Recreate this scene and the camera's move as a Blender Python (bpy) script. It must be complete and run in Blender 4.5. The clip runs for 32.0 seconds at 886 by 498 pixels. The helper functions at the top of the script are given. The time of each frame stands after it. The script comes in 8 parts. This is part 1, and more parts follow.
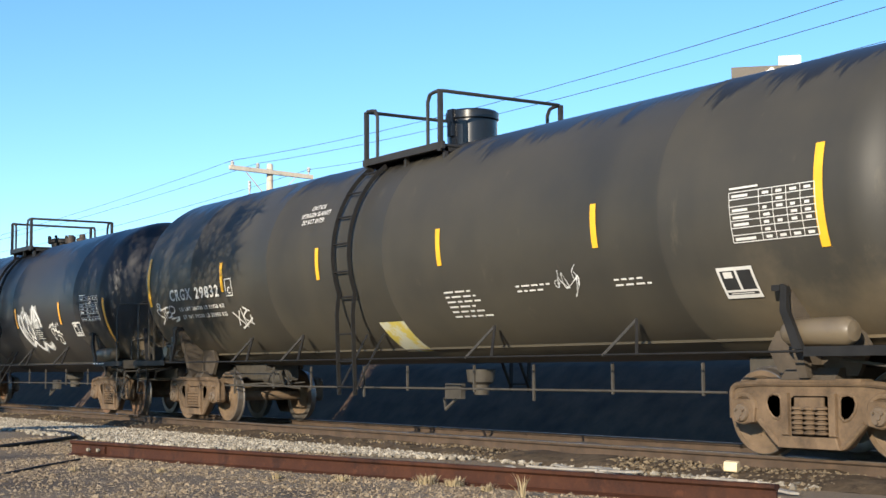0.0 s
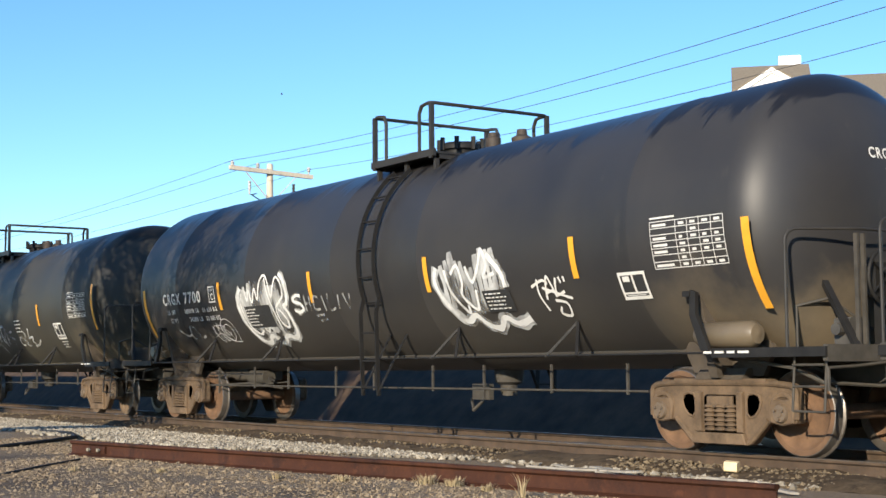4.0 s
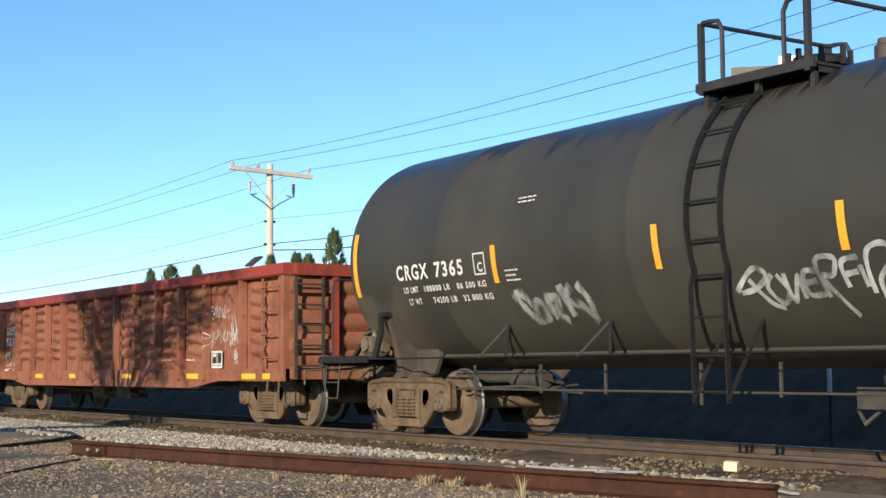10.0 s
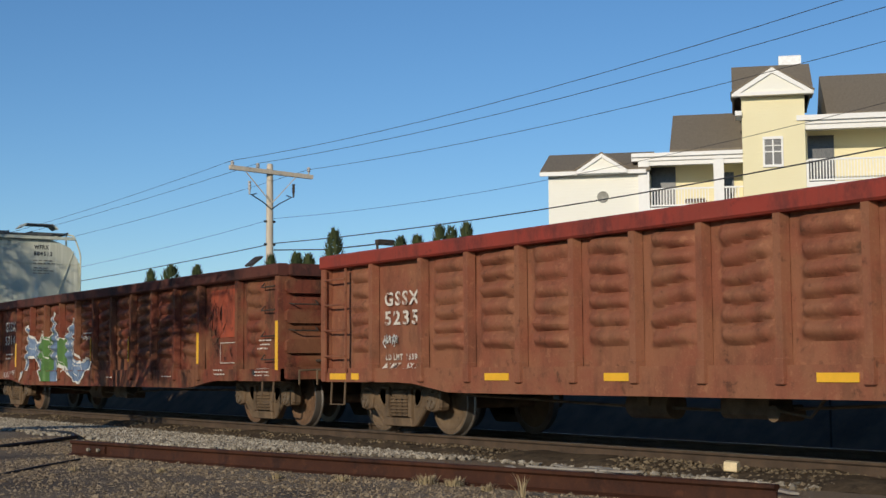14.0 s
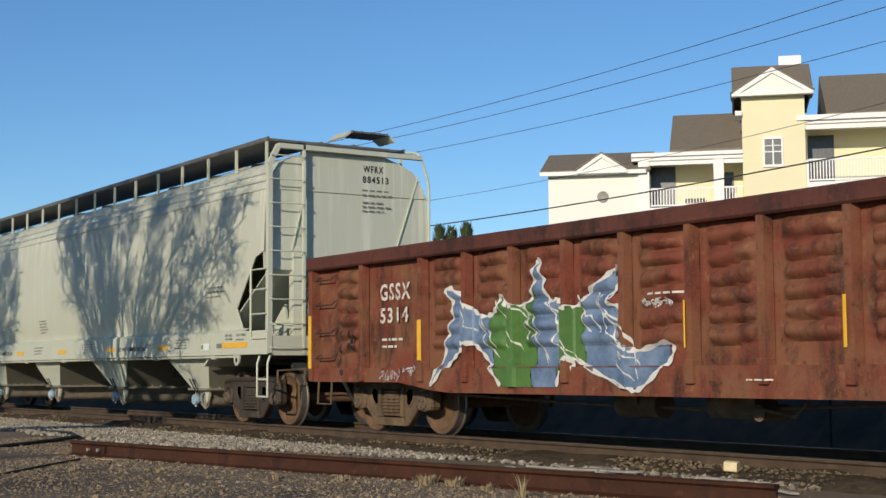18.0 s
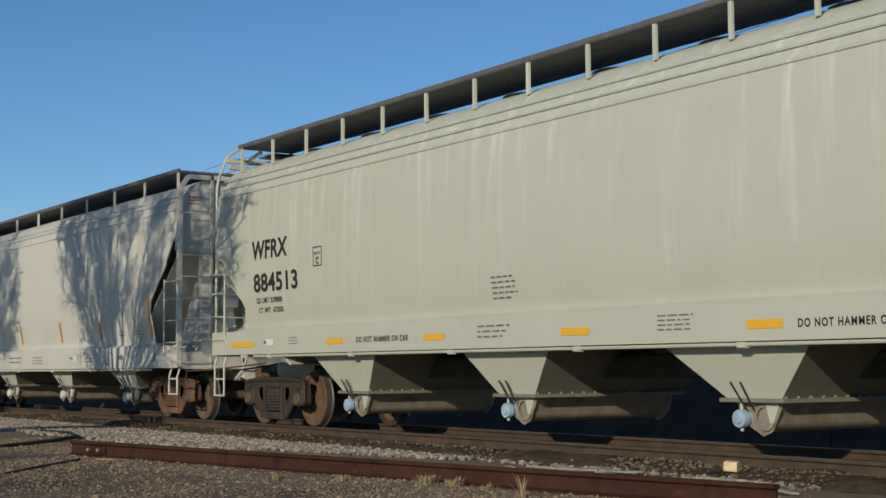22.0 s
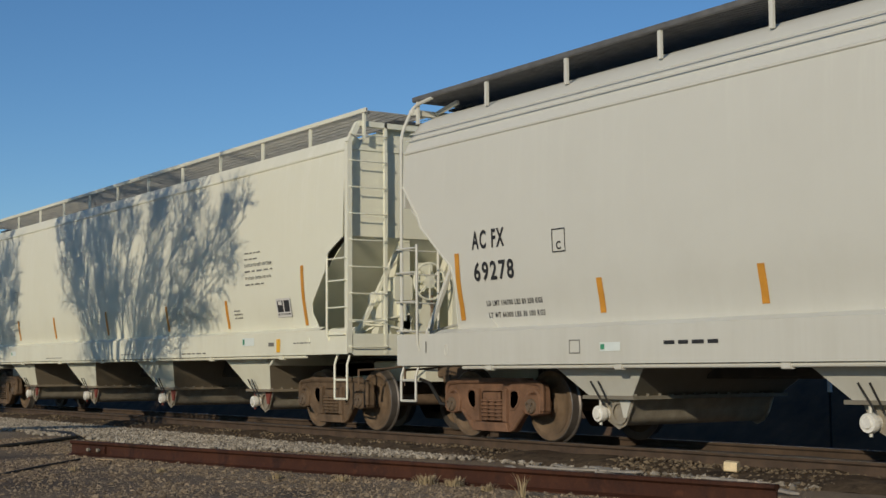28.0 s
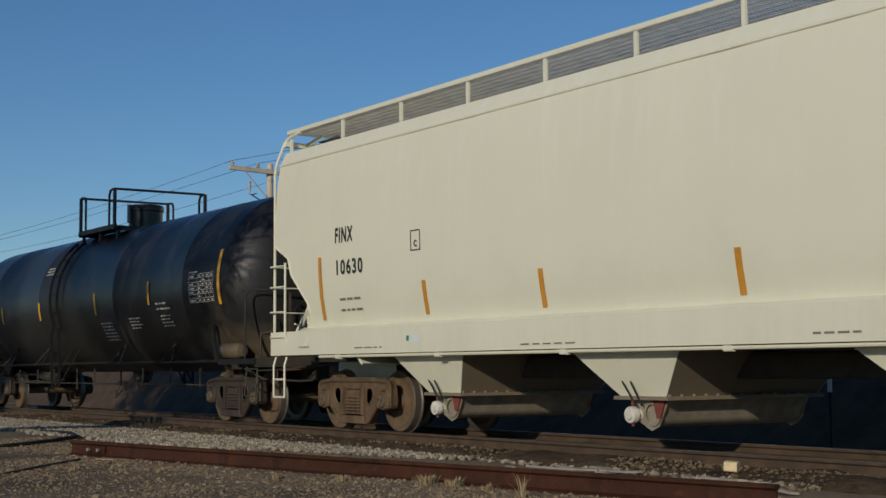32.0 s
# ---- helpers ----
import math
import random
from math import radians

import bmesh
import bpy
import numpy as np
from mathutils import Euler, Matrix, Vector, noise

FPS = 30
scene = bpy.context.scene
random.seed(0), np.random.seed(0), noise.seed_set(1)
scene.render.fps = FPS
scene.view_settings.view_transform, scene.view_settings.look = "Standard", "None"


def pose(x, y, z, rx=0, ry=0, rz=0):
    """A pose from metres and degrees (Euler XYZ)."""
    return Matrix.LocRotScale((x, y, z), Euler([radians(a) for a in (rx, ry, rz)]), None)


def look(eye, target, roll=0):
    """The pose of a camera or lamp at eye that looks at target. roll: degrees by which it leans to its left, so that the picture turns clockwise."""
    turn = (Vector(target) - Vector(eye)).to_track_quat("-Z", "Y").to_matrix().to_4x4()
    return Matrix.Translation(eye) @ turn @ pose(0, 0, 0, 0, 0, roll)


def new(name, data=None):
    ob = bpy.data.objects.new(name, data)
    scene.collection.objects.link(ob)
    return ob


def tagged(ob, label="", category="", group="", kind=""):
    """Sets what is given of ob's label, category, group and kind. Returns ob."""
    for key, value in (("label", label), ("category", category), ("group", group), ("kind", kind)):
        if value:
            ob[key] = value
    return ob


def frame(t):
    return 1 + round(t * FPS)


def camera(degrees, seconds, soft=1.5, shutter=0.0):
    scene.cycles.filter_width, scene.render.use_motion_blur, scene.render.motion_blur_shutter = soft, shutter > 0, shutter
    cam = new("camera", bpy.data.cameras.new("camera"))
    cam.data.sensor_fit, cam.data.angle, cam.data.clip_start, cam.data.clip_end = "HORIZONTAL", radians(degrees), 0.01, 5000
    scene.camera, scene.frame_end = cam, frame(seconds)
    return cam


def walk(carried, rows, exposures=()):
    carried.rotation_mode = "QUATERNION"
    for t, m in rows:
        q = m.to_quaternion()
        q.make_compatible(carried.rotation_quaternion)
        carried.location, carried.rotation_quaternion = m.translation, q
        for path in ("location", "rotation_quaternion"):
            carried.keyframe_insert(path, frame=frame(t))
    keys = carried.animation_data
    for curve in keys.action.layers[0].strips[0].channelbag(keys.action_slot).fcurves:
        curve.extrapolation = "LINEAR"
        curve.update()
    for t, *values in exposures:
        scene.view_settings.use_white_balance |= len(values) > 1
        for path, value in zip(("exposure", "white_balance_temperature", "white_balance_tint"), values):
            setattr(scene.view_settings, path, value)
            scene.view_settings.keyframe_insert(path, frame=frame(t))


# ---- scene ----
from mathutils import geometry

# Camera: stands still beside a single straight track. X runs along the track, Y away from the camera.
cam = camera(34.93, 32.0, 1.5, 0.0)
EYE = pose(0, -11.971, 0.939, 94.846, 0, 56.096) @ pose(0, 0, 0, 0, 0, -0.390)
walk(cam, [(0, EYE), (32, EYE)],
     exposures=[(0, 0.6), (9.5, 0.5), (11.0, 0.05), (12.0, -0.36), (13.0, -0.56), (16, -0.56), (17, -0.48), (18, -0.36), (19.5, -0.42), (22, -0.66), (25, -0.6), (28, -0.8), (32, -1.04)])

# ---------------------------------------------------------------- light
SUN_AZ, SUN_EL = radians(146.6), radians(18)
SUN = Vector((math.sin(SUN_AZ) * math.cos(SUN_EL), math.cos(SUN_AZ) * math.cos(SUN_EL), math.sin(SUN_EL)))
world = bpy.data.worlds.new("sky")
scene.world = world
world.use_nodes = True
wn = world.node_tree
sky = wn.nodes.new("ShaderNodeTexSky")
sky.sky_type, sky.sun_disc = "NISHITA", False
sky.sun_elevation, sky.sun_rotation = SUN_EL, SUN_AZ
sky.air_density, sky.dust_density, sky.ozone_density, sky.altitude = 1.0, 0.05, 4.7, 600
wn.nodes["Background"].inputs["Strength"].default_value = 0.15
rich = wn.nodes.new("ShaderNodeHueSaturation")
rich.inputs["Saturation"].default_value = 1.08
wn.links.new(sky.outputs[0], rich.inputs["Color"])
wn.links.new(rich.outputs[0], wn.nodes["Background"].inputs[0])
sun = new("sun", bpy.data.lights.new("sun", "SUN"))
sun.data.energy, sun.data.angle, sun.data.color = 4.6, radians(0.47), (1.0, 0.88, 0.7)
sun.matrix_world = look(SUN * 100, (0, 0, 0))

# ---------------------------------------------------------------- material tools


class Net:
    """A node material in the making."""

    def __init__(self, name):
        self.m = bpy.data.materials.new(name)
        self.m.use_nodes = True
        self.t = self.m.node_tree
        self.b = self.t.nodes["Principled BSDF"]
        self.pos = self.t.nodes.new("ShaderNodeTexCoord").outputs["Object"]

    def put(self, socket, v):
        if v is None:
            return
        if isinstance(v, bpy.types.NodeSocket):
            self.t.links.new(v, socket)
        elif isinstance(v, tuple) and len(v) == 3 and socket.type == "RGBA":
            socket.default_value = (*v, 1)
        else:
            socket.default_value = v

    def node(self, kind, out=0, ins=None, **props):
        n = self.t.nodes.new(kind)
        for k, v in props.items():
            setattr(n, k, v)
        for k, v in (ins or {}).items():
            self.put(n.inputs[k], v)
        return n.outputs[out]

    def stretch(self, s, vec=None):
        return self.node("ShaderNodeMapping", ins={"Vector": vec or self.pos, "Scale": s})

    def noise(self, scale, detail=4.0, rough=0.55, vec=None):
        return self.node("ShaderNodeTexNoise", ins={"Vector": vec or self.pos, "Scale": scale, "Detail": detail, "Roughness": rough})

    def ramp(self, v, lo, hi, a=0.0, b=1.0):
        return self.node("ShaderNodeMapRange", ins={"Value": v, "From Min": lo, "From Max": hi, "To Min": a, "To Max": b})

    def calc(self, op, a, b=None):
        return self.node("ShaderNodeMath", ins={0: a, **({1: b} if b is not None else {})}, operation=op)

    def mix(self, f, a, b):
        n = self.t.nodes.new("ShaderNodeMix")
        n.data_type = "RGBA"
        self.put(n.inputs[0], f), self.put(n.inputs[6], a), self.put(n.inputs[7], b)
        return n.outputs[2]

    def xyz(self, i):
        return self.node("ShaderNodeSeparateXYZ", i, {"Vector": self.pos})

    def done(self, color, rough, metal=0.0, bump=None, strength=0.3, depth=0.01, spec=None):
        self.put(self.b.inputs["Base Color"], color)
        self.put(self.b.inputs["Roughness"], rough)
        self.b.inputs["Metallic"].default_value = metal
        if spec is not None:
            self.b.inputs["Specular IOR Level"].default_value = spec
        if bump is not None:
            n = self.node("ShaderNodeBump", ins={"Height": bump, "Strength": strength, "Distance": depth})
            self.put(self.b.inputs["Normal"], n)
        return self.m


def tone(c, k):
    return tuple(min(1.0, v * k) for v in c)


def plain(name, c, rough=0.6, metal=0.0, vary=0.25, scale=6.0, bump=0.15, spec=None):
    """A surface of one colour with blotches and fine grain."""
    n = Net(name)
    a, g = n.noise(scale), n.noise(scale * 9, 3)
    f = n.ramp(n.calc("ADD", n.calc("MULTIPLY", a, 0.7), n.calc("MULTIPLY", g, 0.3)), 0.3, 0.7)
    return n.done(n.mix(f, tone(c, 1 - vary), tone(c, 1 + vary)), n.ramp(g, 0.3, 0.7, rough - 0.08, min(1, rough + 0.1)), metal,
                  g, bump, 0.004, spec)


def tank_paint(name, c, dust, drip_z, dusty=0.6, gloss=0.34, dull=0.62, spec=0.32):
    """Black tank paint: a clean glossy crown that runs down in drips, dust below, rings of grime and splash at the bottom."""
    n = Net(name)
    x, z = n.xyz(0), n.xyz(2)
    runs = n.noise(2.2, 5, 0.75, n.stretch((1.0, 0.06, 0.06)))
    fine = n.noise(9.0, 3, 0.6, n.stretch((1.0, 0.1, 0.12)))
    level = n.calc("ADD", z, n.calc("ADD", n.ramp(runs, 0.25, 0.75, 0.42, -0.42), n.ramp(fine, 0.3, 0.7, 0.13, -0.13)))
    crown = n.ramp(level, drip_z - 0.05, drip_z + 0.06)
    rings = n.noise(0.55, 4, 0.6, n.stretch((1.0, 0.02, 0.02)))
    cloud = n.noise(0.9, 6, 0.6)
    grain = n.noise(60, 3)
    low = n.ramp(z, 0.95, 2.0, 0.6, 0.0)
    f = n.calc("ADD", n.calc("MULTIPLY", n.ramp(rings, 0.32, 0.7), 0.6), n.ramp(cloud, 0.3, 0.75, 0.0, 0.65))
    f = n.calc("ADD", n.calc("MULTIPLY", f, dusty), low)
    f = n.calc("MULTIPLY", f, n.ramp(crown, 0, 1, 1.0, 0.04))
    col = n.mix(f, c, dust)
    col = n.mix(n.ramp(crown, 0, 1, 0.0, 0.7), col, tone(c, 0.4))
    scuff = n.noise(3.0, 8, 0.7, n.stretch((1, 1, 0.35)))
    col = n.mix(n.ramp(scuff, 0.62, 0.74, 0.0, 0.35), col, tone(dust, 1.25))
    ends = n.ramp(n.calc("ABSOLUTE", x), 6.2, 7.6)
    splash = n.calc("MULTIPLY", ends, n.ramp(n.calc("ADD", z, n.ramp(cloud, 0.3, 0.7, 0.45, -0.45)), 1.25, 2.1, 0.75, 0.0))
    col = n.mix(splash, col, (0.19, 0.145, 0.09))
    return n.done(col, n.ramp(n.calc("ADD", crown, n.calc("MULTIPLY", f, -0.6)), -0.6, 1.0, dull, gloss), 0.0, n.calc("ADD", cloud, n.calc("MULTIPLY", grain, 0.1)), 0.12, 0.02, spec)


def car_paint(name, c, streak, grime, wash=0.45, rough=0.5, bands=0.3, dent=0.5):
    """Body paint with vertical wash streaks, road grime low down and blotches."""
    n = Net(name)
    z = n.xyz(2)
    run = n.noise(4.6, 6, 0.7, n.stretch((1.0, 1.0, 0.055)))
    wide = n.noise(0.8, 5, 0.6)
    grain = n.noise(45, 3)
    low = n.ramp(n.calc("ADD", z, n.ramp(wide, 0.3, 0.7, 0.4, -0.4)), 0.9, 2.2, 0.5, 0.0)
    top = n.ramp(n.calc("ADD", z, n.ramp(run, 0.3, 0.7, -0.9, 0.9)), 2.2, 4.3, 0.15, 1.0)
    f = n.calc("MULTIPLY", n.calc("MULTIPLY", n.ramp(run, 0.5, 0.66), top), n.ramp(n.noise(0.5, 3), 0.35, 0.65, wash * 0.25, min(1.0, wash * 1.5)))
    fold = n.noise(1.1, 3, 0.5, n.stretch((1.0, 1.0, 0.16)))
    col = n.mix(n.ramp(wide, 0.3, 0.7, 0.0, bands), c, tone(c, 0.86))
    col = n.mix(f, col, streak)
    col = n.mix(n.calc("MULTIPLY", low, n.ramp(run, 0.35, 0.7, 0.3, 1.0)), col, grime)
    return n.done(col, n.ramp(wide, 0.3, 0.7, rough - 0.06, rough + 0.12), 0.0, n.calc("ADD", n.calc("ADD", wide, n.calc("MULTIPLY", fold, 4.0 * dent)), n.calc("MULTIPLY", grain, 0.05)), 0.15, 0.03)


def rusty_paint(name, c, rust, dark, amount=0.5, rough=0.75, soot=0.85):
    """Old oxide-red paint worn to rust, with dark soot patches and pale scuffs."""
    n = Net(name)
    a = n.noise(1.3, 7, 0.65)
    b = n.noise(2.6, 6, 0.7, n.stretch((1.0, 1.0, 0.4)))
    g = n.noise(38, 4, 0.6)
    run = n.noise(5.0, 4, 0.6, n.stretch((1, 1, 0.08)))
    spot = n.noise(5.5, 8, 0.75)
    col = n.mix(n.ramp(a, 0.44, 0.56, 0.0, amount), c, rust)
    col = n.mix(n.ramp(b, 0.5, 0.66, 0.0, soot), col, dark)
    col = n.mix(n.ramp(run, 0.54, 0.68, 0.0, soot * 0.6), col, tone(dark, 1.3))
    col = n.mix(n.ramp(spot, 0.57, 0.66, 0.0, 0.6), col, tone(rust, 1.35))
    col = n.mix(n.ramp(spot, 0.42, 0.33, 0.0, 0.7), col, tone(dark, 0.8))
    col = n.mix(n.ramp(g, 0.55, 0.75, 0.0, 0.35), col, tone(rust, 1.5))
    return n.done(col, rough, 0.0, n.calc("ADD", g, n.calc("MULTIPLY", b, 2.0)), 0.3, 0.008, 0.2)


def chipped(name, c, under, lo=0.52, hi=0.6, scale=5.0, rough=0.6):
    """A marking whose film has worn away in places."""
    n = Net(name)
    a = n.noise(scale, 8, 0.7)
    return n.done(n.mix(n.ramp(a, lo, hi), c, under), rough)


# colours
TANK_A = tank_paint("black_tank_paint", (0.034, 0.033, 0.03), (0.1, 0.085, 0.058), 3.95, 0.45)
TANK_B = tank_paint("grimy_tank_paint", (0.022, 0.022, 0.025), (0.07, 0.062, 0.05), 3.75, 0.42, 0.34, 0.54, 0.42)
TANK_C = tank_paint("dusty_tank_paint", (0.031, 0.03, 0.026), (0.078, 0.07, 0.052), 3.78, 0.5)
TANK_I = tank_paint("glossy_tank_paint", (0.016, 0.016, 0.018), (0.035, 0.034, 0.032), 3.9, 0.4, 0.26, 0.45, 0.5)
BLACK = plain("black_steel", (0.016, 0.015, 0.014), 0.6, 0.0, 0.35, spec=0.3)
UNDER = plain("dirty_black_steel", (0.055, 0.048, 0.038), 0.75, 0.0, 0.4)
RAILING = plain("railing_black", (0.03, 0.027, 0.023), 0.5)
CAST = plain("dusty_cast_steel", (0.125, 0.082, 0.047), 0.85, 0.0, 0.5, 5, 0.4)
CAST_DARK = plain("dark_cast_steel", (0.048, 0.036, 0.027), 0.7, 0.0, 0.4, 5, 0.4)
CAST_RUST = plain("rusty_cast_steel", (0.17, 0.09, 0.05), 0.85, 0.0, 0.4, 5, 0.4)
WHEEL = plain("wheel_plate", (0.14, 0.094, 0.055), 0.8, 0.0, 0.35, 7, 0.3)
WHEEL_RUST = plain("rusty_wheel_plate", (0.14, 0.078, 0.042), 0.85, 0.0, 0.35, 7, 0.3)
TREAD = plain("worn_wheel_tread", (0.2, 0.175, 0.15), 0.42, 0.7, 0.25)
CAP = plain("bearing_cap", (0.17, 0.125, 0.085), 0.6, 0.3, 0.2)
VALVE = plain("grey_valve_casting", (0.07, 0.064, 0.056), 0.6, 0.1, 0.3)
GREY_F = car_paint("grey_green_paint", (0.56, 0.575, 0.465), (0.76, 0.76, 0.65), (0.44, 0.44, 0.35), 0.8)
GREY_G = car_paint("warm_grey_paint", (0.665, 0.655, 0.572), (0.73, 0.73, 0.63), (0.5, 0.48, 0.39), 0.25)
GREY_H = car_paint("cream_paint", (0.81, 0.8, 0.645), (0.88, 0.87, 0.75), (0.63, 0.6, 0.45), 0.4, dent=1.6)
GREY_DIM = plain("grey_metal", (0.3, 0.29, 0.25), 0.6, 0.1)
GRATE_PALE = plain("pale_grating", (0.5, 0.48, 0.42), 0.6, 0.1)
GRATE = plain("galvanised_grating", (0.17, 0.165, 0.155), 0.6, 0.3)
RED_D = rusty_paint("oxide_red_paint", (0.25, 0.088, 0.051), (0.27, 0.12, 0.065), (0.085, 0.042, 0.027), 0.7, soot=0.45)
RED_TOP = rusty_paint("fresh_red_paint", (0.3, 0.05, 0.035), (0.22, 0.05, 0.035), (0.12, 0.035, 0.03), 0.5, 0.6)
RED_E = rusty_paint("dark_red_paint", (0.19, 0.054, 0.033), (0.21, 0.095, 0.05), (0.04, 0.022, 0.017), 0.8)
RED_E_TOP = rusty_paint("maroon_paint", (0.1, 0.035, 0.028), (0.13, 0.05, 0.035), (0.035, 0.022, 0.02), 0.5)
YELLOW = plain("yellow_reflector", (0.85, 0.46, 0.03), 0.4, 0.0, 0.08)
ORANGE = plain("orange_reflector", (0.62, 0.28, 0.035), 0.5, 0.0, 0.15)
AMBER = plain("amber_reflector", (0.78, 0.36, 0.03), 0.4, 0.0, 0.1)
WHITE = plain("white_stencil", (0.66, 0.64, 0.59), 0.6, 0.0, 0.1)
WORN = chipped("worn_white_stencil", (0.68, 0.62, 0.54), (0.22, 0.09, 0.055), 0.54, 0.61, 9)
INK = plain("black_stencil", (0.028, 0.028, 0.028), 0.6)
FADED = plain("faded_stencil", (0.19, 0.185, 0.16), 0.7)
SPRAY = chipped("white_spray", (0.72, 0.71, 0.68), (0.25, 0.25, 0.23), 0.5, 0.72, 2.4)
SPRAY_THIN = plain("thin_white_spray", (0.4, 0.4, 0.38), 0.7)
SOOT = plain("soot_smear", (0.025, 0.02, 0.018), 0.8)
SPRAY_MIST = plain("misty_white_spray", (0.55, 0.55, 0.53), 0.7)
for mt, lo, hi, a, b, grain in ((SPRAY_THIN, 0.38, 0.62, 0.8, 0.05, 7), (SPRAY_MIST, 0.36, 0.66, 0.9, 0.1, 4), (SOOT, 0.38, 0.55, 0.7, 0.0, 9)):
    tree = mt.node_tree
    tc, mp, nz, mr = (tree.nodes.new(k) for k in ("ShaderNodeTexCoord", "ShaderNodeMapping", "ShaderNodeTexNoise", "ShaderNodeMapRange"))
    mp.inputs["Scale"].default_value = (1, 0.4, 0.4)
    nz.inputs["Scale"].default_value, nz.inputs["Detail"].default_value = grain, 6
    for i, v in enumerate((lo, hi, a, b)):
        mr.inputs[1 + i].default_value = v
    tree.links.new(tc.outputs["Object"], mp.inputs["Vector"])
    tree.links.new(mp.outputs[0], nz.inputs["Vector"])
    tree.links.new(nz.outputs[0], mr.inputs[0])
    tree.links.new(mr.outputs[0], tree.nodes["Principled BSDF"].inputs["Alpha"])
BLUE = chipped("blue_spray", (0.19, 0.265, 0.385), (0.08, 0.13, 0.22), 0.4, 0.65, 3)
GREEN = chipped("green_spray", (0.09, 0.2, 0.045), (0.06, 0.13, 0.035), 0.4, 0.65, 3)
GREEN_SEAL = plain("green_seal", (0.06, 0.3, 0.16), 0.5)
DECAL = plain("white_tag", (0.75, 0.8, 0.74), 0.4, 0.0, 0.06)
# bay sides: dusty paint, darkened further than the face plates to stand for shade
BAY_F = car_paint("dusty_shaded_grey_green_paint", (0.24, 0.235, 0.18), (0.3, 0.29, 0.23), (0.16, 0.14, 0.1), 0.3)
BAY_G = car_paint("dusty_shaded_warm_grey_paint", (0.23, 0.21, 0.165), (0.3, 0.28, 0.22), (0.15, 0.125, 0.085), 0.3)
BAY_H = car_paint("dusty_shaded_cream_paint", (0.25, 0.21, 0.15), (0.32, 0.28, 0.21), (0.17, 0.13, 0.085), 0.3)
PIPE = plain("outlet_pipe", (0.33, 0.29, 0.22), 0.55, 0.2, 0.3)
BLUECAP = plain("pale_blue_cap", (0.33, 0.45, 0.55), 0.45)
WHITECAP = plain("white_cap", (0.7, 0.68, 0.6), 0.5)
REDPART = plain("red_oxide_gate", (0.2, 0.05, 0.035), 0.8, 0, 0.4)

# ---------------------------------------------------------------- mesh tools


